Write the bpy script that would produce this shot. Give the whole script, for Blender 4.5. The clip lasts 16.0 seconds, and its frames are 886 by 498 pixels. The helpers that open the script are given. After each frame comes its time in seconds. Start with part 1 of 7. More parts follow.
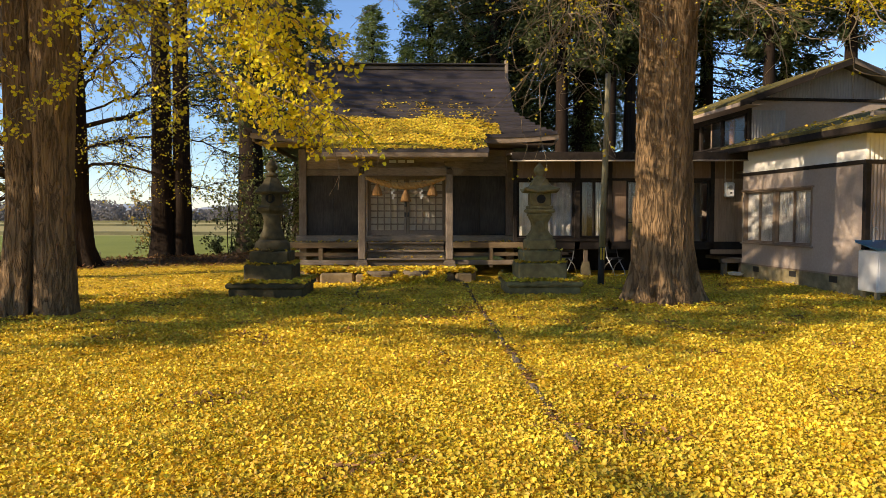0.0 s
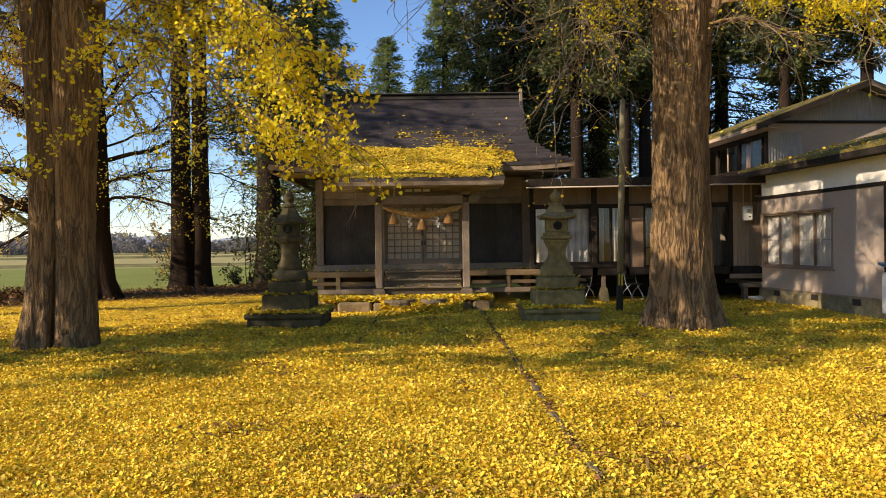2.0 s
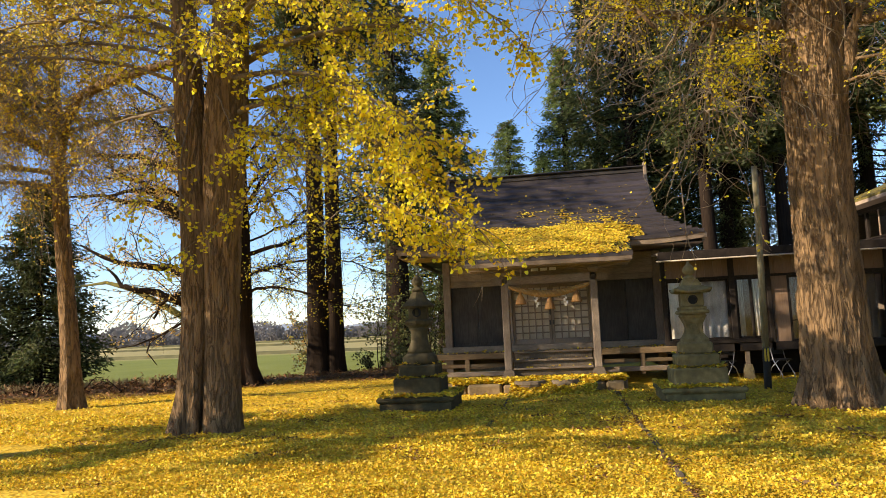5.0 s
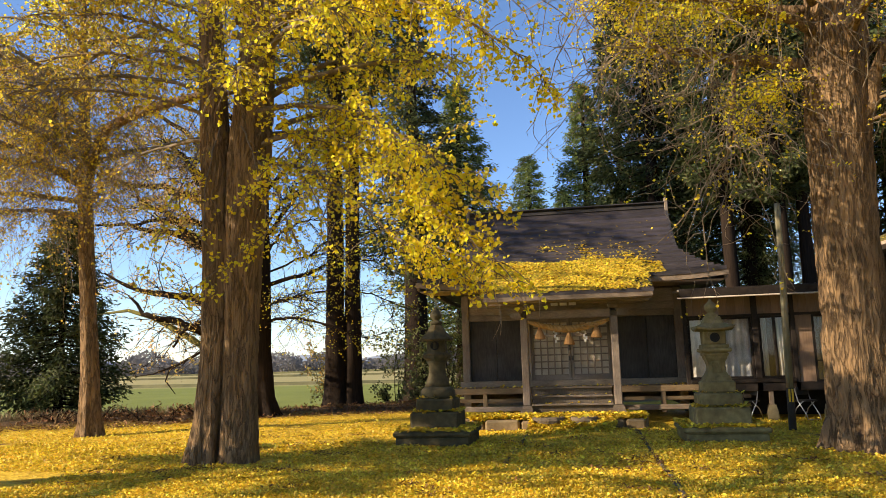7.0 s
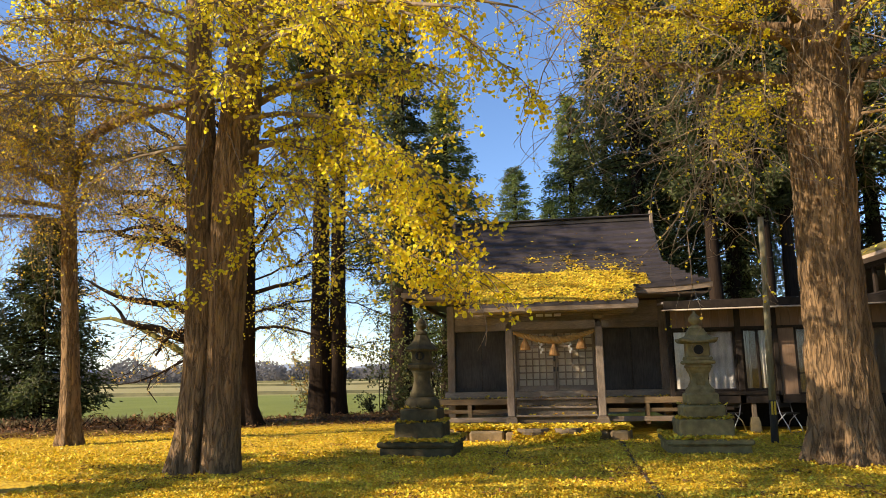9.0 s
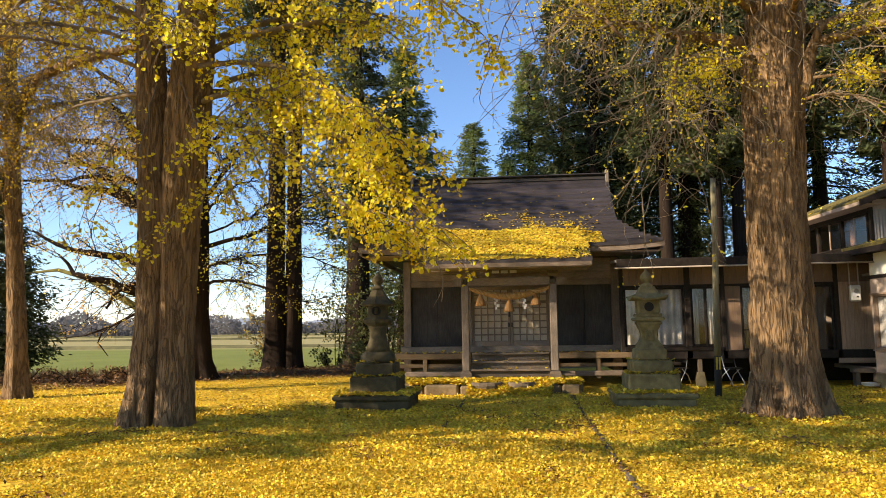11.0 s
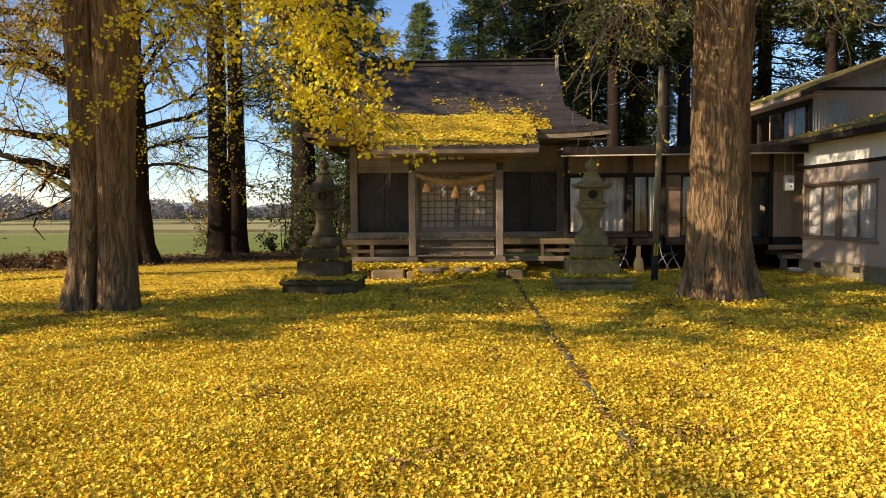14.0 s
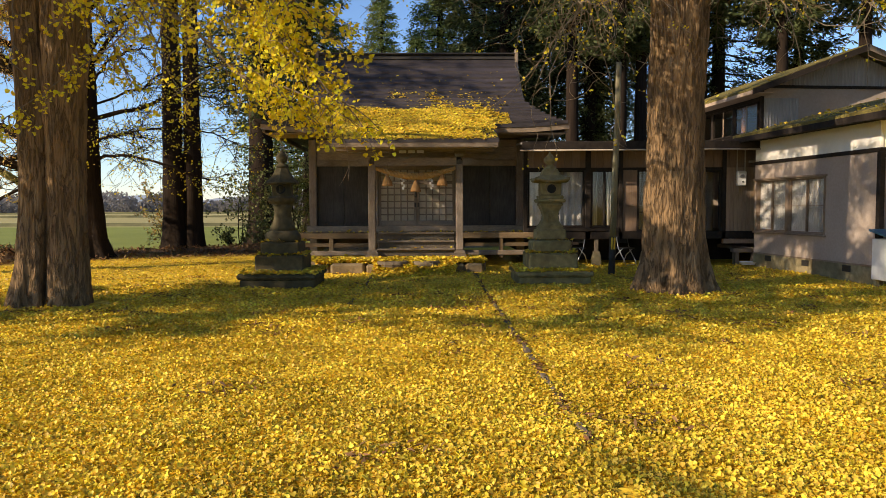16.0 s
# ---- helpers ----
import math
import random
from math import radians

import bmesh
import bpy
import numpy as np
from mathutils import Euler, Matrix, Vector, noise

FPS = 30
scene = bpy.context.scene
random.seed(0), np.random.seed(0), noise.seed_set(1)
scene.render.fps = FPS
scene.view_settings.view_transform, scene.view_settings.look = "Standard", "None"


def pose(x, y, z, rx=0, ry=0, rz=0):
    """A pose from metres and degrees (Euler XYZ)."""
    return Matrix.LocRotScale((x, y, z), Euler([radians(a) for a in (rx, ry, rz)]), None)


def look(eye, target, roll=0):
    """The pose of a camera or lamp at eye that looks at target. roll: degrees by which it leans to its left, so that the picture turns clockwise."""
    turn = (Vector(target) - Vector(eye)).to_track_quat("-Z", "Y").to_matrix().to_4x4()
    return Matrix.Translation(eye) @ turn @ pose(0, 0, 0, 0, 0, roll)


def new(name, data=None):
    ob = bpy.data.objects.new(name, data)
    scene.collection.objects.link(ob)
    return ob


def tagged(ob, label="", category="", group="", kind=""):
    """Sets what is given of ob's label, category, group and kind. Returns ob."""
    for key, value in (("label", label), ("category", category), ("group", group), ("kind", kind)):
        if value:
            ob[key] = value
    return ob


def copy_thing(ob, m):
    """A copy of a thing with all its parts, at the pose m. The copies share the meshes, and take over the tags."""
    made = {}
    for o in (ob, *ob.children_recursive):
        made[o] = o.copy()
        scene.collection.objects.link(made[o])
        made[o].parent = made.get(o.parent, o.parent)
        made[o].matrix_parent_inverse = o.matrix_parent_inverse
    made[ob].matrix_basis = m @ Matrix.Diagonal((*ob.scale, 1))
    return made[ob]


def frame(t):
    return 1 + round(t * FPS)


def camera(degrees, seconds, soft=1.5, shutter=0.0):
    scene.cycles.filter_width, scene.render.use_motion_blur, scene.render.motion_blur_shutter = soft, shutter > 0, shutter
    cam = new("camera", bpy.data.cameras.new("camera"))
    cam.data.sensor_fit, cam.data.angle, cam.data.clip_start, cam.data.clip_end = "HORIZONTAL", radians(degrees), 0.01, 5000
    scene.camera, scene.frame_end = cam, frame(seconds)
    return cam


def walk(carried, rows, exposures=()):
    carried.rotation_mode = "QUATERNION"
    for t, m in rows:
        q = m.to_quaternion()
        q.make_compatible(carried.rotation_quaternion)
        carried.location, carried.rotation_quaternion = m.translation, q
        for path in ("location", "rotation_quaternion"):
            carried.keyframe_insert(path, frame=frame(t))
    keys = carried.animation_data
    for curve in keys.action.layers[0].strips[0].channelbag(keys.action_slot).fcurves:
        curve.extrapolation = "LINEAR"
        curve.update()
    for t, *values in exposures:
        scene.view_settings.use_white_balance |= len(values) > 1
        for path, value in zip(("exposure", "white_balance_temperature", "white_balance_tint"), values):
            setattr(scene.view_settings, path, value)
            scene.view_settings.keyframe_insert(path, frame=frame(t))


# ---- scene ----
cam = camera(62.38, 16.0, soft=0.8)
EYE = 1.5
# seconds, and the turn of a camera that stands in one spot: tilt, roll, yaw
ROWS = [
    (0.0, 87.48, 0.00, -0.00),
    (0.5, 87.38, 0.10, 0.11),
    (1.0, 87.65, 0.23, 0.32),
    (1.5, 88.40, 0.48, 0.69),
    (2.0, 89.68, 0.81, 1.31),
    (2.5, 91.18, 1.25, 2.31),
    (3.0, 92.63, 1.69, 3.80),
    (3.5, 93.79, 2.11, 5.66),
    (4.0, 94.69, 2.41, 7.75),
    (4.5, 95.50, 2.54, 9.73),
    (5.0, 96.27, 2.54, 11.27),
    (5.5, 97.01, 2.37, 12.23),
    (6.0, 97.71, 2.11, 12.70),
    (6.5, 98.35, 1.80, 12.80),
    (7.0, 98.91, 1.51, 12.67),
    (7.5, 99.36, 1.32, 12.44),
    (8.0, 99.69, 1.24, 12.21),
    (8.5, 99.83, 1.18, 11.96),
    (9.0, 99.67, 1.12, 11.50),
    (9.5, 99.18, 1.05, 10.83),
    (10.0, 98.41, 0.97, 10.00),
    (10.5, 97.40, 0.88, 9.06),
    (11.0, 96.16, 0.78, 8.08),
    (11.5, 94.75, 0.65, 7.10),
    (12.0, 93.22, 0.52, 6.24),
    (12.5, 91.60, 0.46, 5.55),
    (13.0, 89.94, 0.43, 4.99),
    (13.5, 88.41, 0.41, 4.49),
    (14.0, 87.22, 0.40, 3.93),
    (14.5, 86.49, 0.31, 3.22),
    (15.0, 86.23, 0.24, 2.38),
    (15.5, 86.38, 0.20, 1.52),
    (16.0, 86.72, 0.23, 0.79),
]
walk(cam, [(t, pose(0, 0, EYE, rx, ry, rz)) for t, rx, ry, rz in ROWS], [(t, e, 7900, 17) for t, e in ((0, 0.64), (1.5, 0.66), (3, 0.80), (4.5, 0.90), (8, 0.91), (11, 0.97), (12.5, 0.86), (14, 0.69), (16, 0.60))])

# ---- light: low autumn sun from behind the left shoulder, clear sky ----
SUN_TO = Vector((-2.0, -1.15, 1.12)).normalized()
world = bpy.data.worlds.new("clear_sky")
scene.world = world
world.use_nodes = True
wn = world.node_tree.nodes
sky = wn.new("ShaderNodeTexSky")
sky.sky_type = "NISHITA"
sky.sun_disc = False
sky.sun_elevation = math.asin(SUN_TO.z)
sky.sun_rotation = math.atan2(SUN_TO.x, SUN_TO.y)
sky.air_density, sky.dust_density, sky.ozone_density = 0.9, 0.12, 6.0
wn["Background"].inputs["Strength"].default_value = 0.15
deep = wn.new("ShaderNodeHueSaturation")
deep.inputs["Saturation"].default_value, deep.inputs["Value"].default_value = 1.06, 1.0
cool = wn.new("ShaderNodeMix")
cool.data_type, cool.blend_type = "RGBA", "MULTIPLY"
cool.inputs["Factor"].default_value = 1.0
cool.inputs["B"].default_value = (0.985, 0.96, 0.965, 1)
world.node_tree.links.new(sky.outputs["Color"], cool.inputs["A"])
world.node_tree.links.new(cool.outputs["Result"], deep.inputs["Color"])
world.node_tree.links.new(deep.outputs["Color"], wn["Background"].inputs["Color"])
sun = new("sun", bpy.data.lights.new("sun", "SUN"))
sun.data.energy, sun.data.angle, sun.data.color = 4.4, radians(0.53), (1.0, 0.915, 0.765)
sun.matrix_world = look((0, 0, 30), Vector((0, 0, 30)) - SUN_TO)


# ---- materials ----
def mat(name, c1, c2, scale=6.0, rough=0.75, bump=0.3, bscale=40.0, stretch=(1, 1, 1), metal=0.0,
        stain=0.25, sscale=0.9, island=0.0, each=0.0, hue=0.0, through_light=0.0, c3=None, spec=0.4, depth=0.01, contrast=0.25, furrow=0.0):
    """A surface with grain and stains: two colours mixed by fine noise, darkened by broad noise, varied from piece to piece."""
    m = bpy.data.materials.new(name)
    m.use_nodes = True
    n, l = m.node_tree.nodes, m.node_tree.links
    bsdf = n["Principled BSDF"]
    tc = n.new("ShaderNodeTexCoord")
    mp = n.new("ShaderNodeMapping")
    mp.inputs["Scale"].default_value = stretch
    l.new(tc.outputs["Object"], mp.inputs["Vector"])
    fine = n.new("ShaderNodeTexNoise")
    fine.inputs["Scale"].default_value = scale
    fine.inputs["Detail"].default_value = 8
    fine.inputs["Roughness"].default_value = 0.65
    l.new(mp.outputs[0], fine.inputs["Vector"])
    ramp = n.new("ShaderNodeValToRGB")
    ramp.color_ramp.elements[0].position, ramp.color_ramp.elements[1].position = 0.5 - contrast, 0.5 + contrast
    ramp.color_ramp.elements[0].color, ramp.color_ramp.elements[1].color = (*c1, 1), (*c2, 1)
    if c3:
        e = ramp.color_ramp.elements.new(0.5 + contrast * 1.5)
        e.color = (*c3, 1)
    l.new(fine.outputs["Fac"], ramp.inputs[0])
    broad = n.new("ShaderNodeTexNoise")
    broad.inputs["Scale"].default_value = sscale
    broad.inputs["Detail"].default_value = 4
    l.new(tc.outputs["Object"], broad.inputs["Vector"])
    rng = n.new("ShaderNodeMapRange")
    rng.inputs["From Min"].default_value, rng.inputs["From Max"].default_value = 0.3, 0.7
    rng.inputs["To Min"].default_value, rng.inputs["To Max"].default_value = 1 - stain, 1 + stain * 0.6
    l.new(broad.outputs["Fac"], rng.inputs["Value"])
    hsv = n.new("ShaderNodeHueSaturation")
    l.new(ramp.outputs["Color"], hsv.inputs["Color"])
    value = rng.outputs[0]
    source = None
    if island:
        source, amount = n.new("ShaderNodeNewGeometry").outputs["Random Per Island"], island
    elif each:
        source, amount = n.new("ShaderNodeObjectInfo").outputs["Random"], each
    if source:
        r2 = n.new("ShaderNodeMapRange")
        r2.inputs["To Min"].default_value, r2.inputs["To Max"].default_value = 1 - amount, 1 + amount
        l.new(source, r2.inputs["Value"])
        mul = n.new("ShaderNodeMath")
        mul.operation = "MULTIPLY"
        l.new(value, mul.inputs[0])
        l.new(r2.outputs[0], mul.inputs[1])
        value = mul.outputs[0]
        if hue:
            r3 = n.new("ShaderNodeMath")
            r3.operation = "MULTIPLY_ADD"
            frac = n.new("ShaderNodeMath")
            frac.operation = "MULTIPLY"
            frac.inputs[1].default_value = 37.0
            fr = n.new("ShaderNodeMath")
            fr.operation = "FRACT"
            l.new(source, frac.inputs[0])
            l.new(frac.outputs[0], fr.inputs[0])
            l.new(fr.outputs[0], r3.inputs[0])
            r3.inputs[1].default_value, r3.inputs[2].default_value = 2 * hue, 0.5 - hue
            l.new(r3.outputs[0], hsv.inputs["Hue"])
    groove = None
    if furrow:
        # narrow furrows that wander up the trunk, crease shade darkened into their colour
        fm = n.new("ShaderNodeMapping")
        fm.inputs["Scale"].default_value = (1, 1, 0.17)
        l.new(tc.outputs["Object"], fm.inputs["Vector"])
        fn = n.new("ShaderNodeTexNoise")
        fn.inputs["Scale"].default_value, fn.inputs["Detail"].default_value = furrow, 5
        fn.inputs["Roughness"].default_value, fn.inputs["Distortion"].default_value = 0.6, 0.9
        l.new(fm.outputs[0], fn.inputs["Vector"])
        away = n.new("ShaderNodeMath")
        away.operation = "SUBTRACT"
        away.inputs[1].default_value = 0.5
        l.new(fn.outputs["Fac"], away.inputs[0])
        size = n.new("ShaderNodeMath")
        size.operation = "ABSOLUTE"
        l.new(away.outputs[0], size.inputs[0])
        fr2 = n.new("ShaderNodeMapRange")
        fr2.interpolation_type = "SMOOTHSTEP"
        fr2.inputs["From Max"].default_value = 0.06
        l.new(size.outputs[0], fr2.inputs["Value"])
        groove = fr2.outputs[0]
        r4 = n.new("ShaderNodeMapRange")
        r4.inputs["To Min"].default_value, r4.inputs["To Max"].default_value = 0.60, 1.08
        l.new(groove, r4.inputs["Value"])
        m4 = n.new("ShaderNodeMath")
        m4.operation = "MULTIPLY"
        l.new(value, m4.inputs[0])
        l.new(r4.outputs[0], m4.inputs[1])
        value = m4.outputs[0]
    l.new(value, hsv.inputs["Value"])
    l.new(hsv.outputs["Color"], bsdf.inputs["Base Color"])
    bsdf.inputs["Roughness"].default_value = rough
    bsdf.inputs["Metallic"].default_value = metal
    bsdf.inputs["Specular IOR Level"].default_value = spec
    if bump:
        bn = n.new("ShaderNodeTexNoise")
        bn.inputs["Scale"].default_value = bscale
        bn.inputs["Detail"].default_value = 6
        l.new(mp.outputs[0], bn.inputs["Vector"])
        bp = n.new("ShaderNodeBump")
        bp.inputs["Strength"].default_value = bump
        bp.inputs["Distance"].default_value = depth
        if groove:
            add = n.new("ShaderNodeMath")
            add.operation = "MULTIPLY_ADD"
            add.inputs[1].default_value = 0.55
            l.new(groove, add.inputs[0])
            l.new(bn.outputs["Fac"], add.inputs[2])
            l.new(add.outputs[0], bp.inputs["Height"])
        else:
            l.new(bn.outputs["Fac"], bp.inputs["Height"])
        l.new(bp.outputs[0], bsdf.inputs["Normal"])
    if through_light:
        tr = n.new("ShaderNodeBsdfTranslucent")
        l.new(hsv.outputs["Color"], tr.inputs["Color"])
        mx = n.new("ShaderNodeMixShader")
        mx.inputs[0].default_value = through_light
        l.new(bsdf.outputs[0], mx.inputs[1])
        l.new(tr.outputs[0], mx.inputs[2])
        l.new(mx.outputs[0], n["Material Output"].inputs["Surface"])
    return m


def glass_mat(name, tint=(0.95, 0.94, 0.91)):
    m = bpy.data.materials.new(name)
    m.use_nodes = True
    n, l = m.node_tree.nodes, m.node_tree.links
    tr, gl, mx, fr = n.new("ShaderNodeBsdfTransparent"), n.new("ShaderNodeBsdfGlossy"), n.new("ShaderNodeMixShader"), n.new("ShaderNodeFresnel")
    tr.inputs[0].default_value = (*tint, 1)
    gl.inputs["Roughness"].default_value = 0.03
    fr.inputs[0].default_value = 1.6
    boost = n.new("ShaderNodeMath")
    boost.operation = "MULTIPLY_ADD"
    boost.inputs[1].default_value, boost.inputs[2].default_value = 0.6, 0.03
    l.new(fr.outputs[0], boost.inputs[0])
    l.new(boost.outputs[0], mx.inputs[0])
    l.new(tr.outputs[0], mx.inputs[1])
    l.new(gl.outputs[0], mx.inputs[2])
    l.new(mx.outputs[0], n["Material Output"].inputs["Surface"])
    return m


M_OLDWOOD = mat("weathered_timber", (0.10, 0.075, 0.052), (0.235, 0.185, 0.13), 14, 0.8, 0.4, 60, (6, 6, 0.6), each=0.18, stain=0.3)
M_PALEWOOD = mat("bleached_timber", (0.15, 0.118, 0.085), (0.33, 0.265, 0.20), 14, 0.8, 0.4, 60, (0.6, 6, 6), each=0.2, stain=0.35, sscale=1.6)
M_DECK = mat("honey_timber", (0.095, 0.064, 0.034), (0.215, 0.148, 0.078), 12, 0.75, 0.3, 60, (0.6, 6, 6), each=0.25)
M_SHUTTER = mat("dark_shutter_board", (0.034, 0.032, 0.030), (0.078, 0.073, 0.068), 8, 0.75, 0.2, 40, (4, 4, 0.5), stain=0.4, sscale=1.5, spec=0.2)
M_LATTICE = mat("lattice_wood", (0.16, 0.128, 0.10), (0.28, 0.225, 0.175), 16, 0.8, 0.3, 60, (4, 4, 1), each=0.1)
M_PAPER = mat("yellowed_paper", (0.42, 0.37, 0.29), (0.60, 0.54, 0.44), 5, 0.9, 0.1, 60, each=0.12, through_light=0.2)
# Weathered sheet, darkened further for the tree shade lying on the roof
M_ROOF = mat("weathered_shaded_roof_sheet", (0.020, 0.017, 0.021), (0.062, 0.052, 0.056), 7, 0.6, 0.25, 30, (0.5, 3, 3), each=0.28, stain=0.4, spec=0.5)
M_RIDGE = mat("dark_ridge_sheet", (0.025, 0.024, 0.024), (0.06, 0.055, 0.05), 8, 0.6, 0.2, 30, stain=0.3)
M_STONE = mat("mossy_lantern_stone", (0.042, 0.035, 0.016), (0.11, 0.09, 0.045), 9, 0.9, 0.7, 45, stain=0.35, sscale=2.2, c3=(0.25, 0.23, 0.17))
M_STONE2 = mat("warm_step_stone", (0.11, 0.08, 0.042), (0.26, 0.195, 0.11), 9, 0.9, 0.6, 40, stain=0.3, sscale=2, each=0.1)
M_BARK = mat("ginkgo_bark", (0.185, 0.113, 0.054), (0.295, 0.187, 0.094), 5, 0.95, 0.9, 9, (3.4, 3.4, 0.6), stain=0.28, sscale=1.6, depth=0.06, contrast=0.24, c3=(0.40, 0.275, 0.16), furrow=8.0)
# Darker than real cedar bark; the shade on the trunks is in the colour
M_DARKBARK = mat("shade_darkened_bark", (0.015, 0.011, 0.009), (0.042, 0.029, 0.020), 10, 0.95, 0.5, 22, (3, 3, 0.10), stain=0.3, depth=0.03, spec=0.06)
M_TWIG = mat("twig_bark", (0.12, 0.088, 0.058), (0.27, 0.21, 0.145), 20, 0.9, 0.2, 60)
# Twig bark again, lightened so these twigs look sunlit
M_PALETWIG = mat("sun_paled_twig_bark", (0.14, 0.108, 0.07), (0.30, 0.24, 0.165), 20, 0.9, 0.2, 60)
M_LEAF = mat("ginkgo_leaf", (0.74, 0.585, 0.030), (0.95, 0.835, 0.095), 1.5, 0.6, 0, island=0.22, hue=0.022, through_light=0.6, stain=0.15, spec=0.3)
# Brownish-gold copy of ginkgo_leaf, darkened for the shade inside the crowns
M_DULLLEAF = mat("shade_dulled_ginkgo_leaf", (0.50, 0.36, 0.035), (0.78, 0.61, 0.10), 1.5, 0.6, 0, island=0.3, hue=0.025, through_light=0.5, stain=0.2, spec=0.3)
M_FALLEN = mat("fallen_ginkgo_leaf", (0.57, 0.372, 0.022), (0.87, 0.69, 0.095), 1.2, 0.5, 0, island=0.40, hue=0.022, through_light=0.26, stain=0.25, sscale=0.6, spec=0.3)
M_BROWNLEAF = mat("dry_brown_litter", (0.12, 0.058, 0.02), (0.30, 0.155, 0.06), 5, 0.8, 0, island=0.4, hue=0.02)
M_ORANGELEAF = mat("russet_leaf", (0.56, 0.36, 0.11), (0.80, 0.60, 0.20), 2, 0.7, 0, island=0.35, hue=0.03, through_light=0.45)
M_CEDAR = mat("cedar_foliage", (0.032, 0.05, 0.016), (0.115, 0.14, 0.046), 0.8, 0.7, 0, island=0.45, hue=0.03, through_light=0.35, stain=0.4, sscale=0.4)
M_SHRUB = mat("shrub_foliage", (0.07, 0.09, 0.025), (0.18, 0.19, 0.055), 1.2, 0.7, 0, island=0.45, hue=0.04, through_light=0.2, stain=0.3)
M_DRYGRASS = mat("dry_grass", (0.16, 0.118, 0.06), (0.37, 0.275, 0.14), 2, 0.8, 0, island=0.4, hue=0.02, through_light=0.2)
# Distance haze is painted into the grey of the far woods
M_FARWOOD = mat("haze_tinted_far_woods", (0.17, 0.165, 0.165), (0.225, 0.215, 0.20), 0.4, 1.0, 0, spec=0.0, island=0.08, hue=0.03, stain=0.12, sscale=0.03, through_light=0.5)
# Hill colour carries the blue-grey haze of the distance
M_HILL = mat("haze_tinted_hills", (0.30, 0.36, 0.44), (0.36, 0.42, 0.50), 0.02, 1.0, 0, stain=0.15, sscale=0.01)
# Siding brown raised to carry the sunlight on this wall
M_SIDING = mat("brown_board_siding", (0.27, 0.18, 0.115), (0.43, 0.305, 0.205), 10, 0.7, 0.25, 60, (5, 5, 0.4), each=0.12, stain=0.15)
M_DARKTRIM = mat("dark_brown_trim", (0.016, 0.012, 0.010), (0.038, 0.030, 0.024), 10, 0.7, 0.2, 60, each=0.1, spec=0.15)
M_STUCCO = mat("grey_brown_stucco", (0.36, 0.285, 0.23), (0.45, 0.365, 0.30), 18, 0.9, 0.35, 120, stain=0.12, sscale=0.7, depth=0.004)
M_CREAM = mat("cream_plaster", (0.80, 0.77, 0.69), (0.87, 0.845, 0.77), 8, 0.85, 0.2, 100, stain=0.10, sscale=0.8, depth=0.003)
M_CORRUG = mat("brown_corrugated_sheet", (0.26, 0.20, 0.165), (0.36, 0.29, 0.24), 7, 0.55, 0.1, 40, (2, 2, 0.4), stain=0.25)
M_CORRUGGREY = mat("grey_corrugated_sheet", (0.27, 0.26, 0.25), (0.38, 0.36, 0.34), 7, 0.55, 0.1, 40, (2, 2, 0.4), stain=0.25)
M_CONCRETE = mat("mossy_concrete", (0.17, 0.142, 0.072), (0.33, 0.275, 0.16), 7, 0.92, 0.5, 60, stain=0.35, sscale=1.8)
M_TRIMPALE = mat("faded_painted_wood", (0.33, 0.24, 0.17), (0.48, 0.37, 0.28), 10, 0.7, 0.2, 60, each=0.1)
M_FRAME = mat("brown_window_frame", (0.20, 0.14, 0.095), (0.31, 0.225, 0.16), 10, 0.6, 0.1, 60)
M_CURTAIN = mat("white_curtain", (0.48, 0.47, 0.45), (0.66, 0.65, 0.62), 3, 0.9, 0.1, 30, (6, 6, 0.3), stain=0.2, sscale=2, through_light=0.25)
M_LACE = mat("grey_lace_curtain", (0.48, 0.465, 0.445), (0.74, 0.725, 0.70), 9, 0.9, 0.1, 30, (5, 5, 0.6), stain=0.35, sscale=3)
# One dim brown for whole interiors; their shade is put into the colour
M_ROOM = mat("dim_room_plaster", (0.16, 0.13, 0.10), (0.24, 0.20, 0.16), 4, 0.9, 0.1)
M_DOORWOOD = mat("red_brown_door", (0.15, 0.075, 0.04), (0.25, 0.13, 0.075), 8, 0.6, 0.2, 50, (5, 5, 0.5))
M_MOSSROOF = mat("moss_and_leaf_roof", (0.07, 0.065, 0.02), (0.26, 0.20, 0.045), 16, 0.9, 0.9, 60, stain=0.4, sscale=2.5, depth=0.03)
M_WHITE = mat("white_painted_steel", (0.62, 0.63, 0.62), (0.74, 0.75, 0.73), 6, 0.5, 0.05, stain=0.15, sscale=2)
M_BLUE = mat("blue_painted_lid", (0.03, 0.12, 0.20), (0.05, 0.17, 0.27), 6, 0.45, 0.05, stain=0.2)
M_BLACK = mat("black_plastic", (0.012, 0.012, 0.012), (0.03, 0.03, 0.03), 6, 0.5, 0.05)
M_YELLOW = mat("yellow_band", (0.62, 0.42, 0.03), (0.75, 0.52, 0.05), 6, 0.5, 0.05)
M_STEEL = mat("dull_steel_tube", (0.42, 0.43, 0.44), (0.58, 0.59, 0.60), 8, 0.35, 0.05, metal=0.8)
M_POLE = mat("lichen_pole", (0.15, 0.135, 0.075), (0.32, 0.28, 0.17), 10, 0.9, 0.5, 50, (3, 3, 0.3), stain=0.3)
M_ROPE = mat("straw_rope", (0.34, 0.19, 0.065), (0.56, 0.34, 0.13), 20, 0.85, 0.6, 60, (1, 1, 1), stain=0.2)
M_TASSEL = mat("straw_tassel", (0.26, 0.13, 0.045), (0.42, 0.23, 0.09), 20, 0.85, 0.6, 60, (8, 8, 0.6))
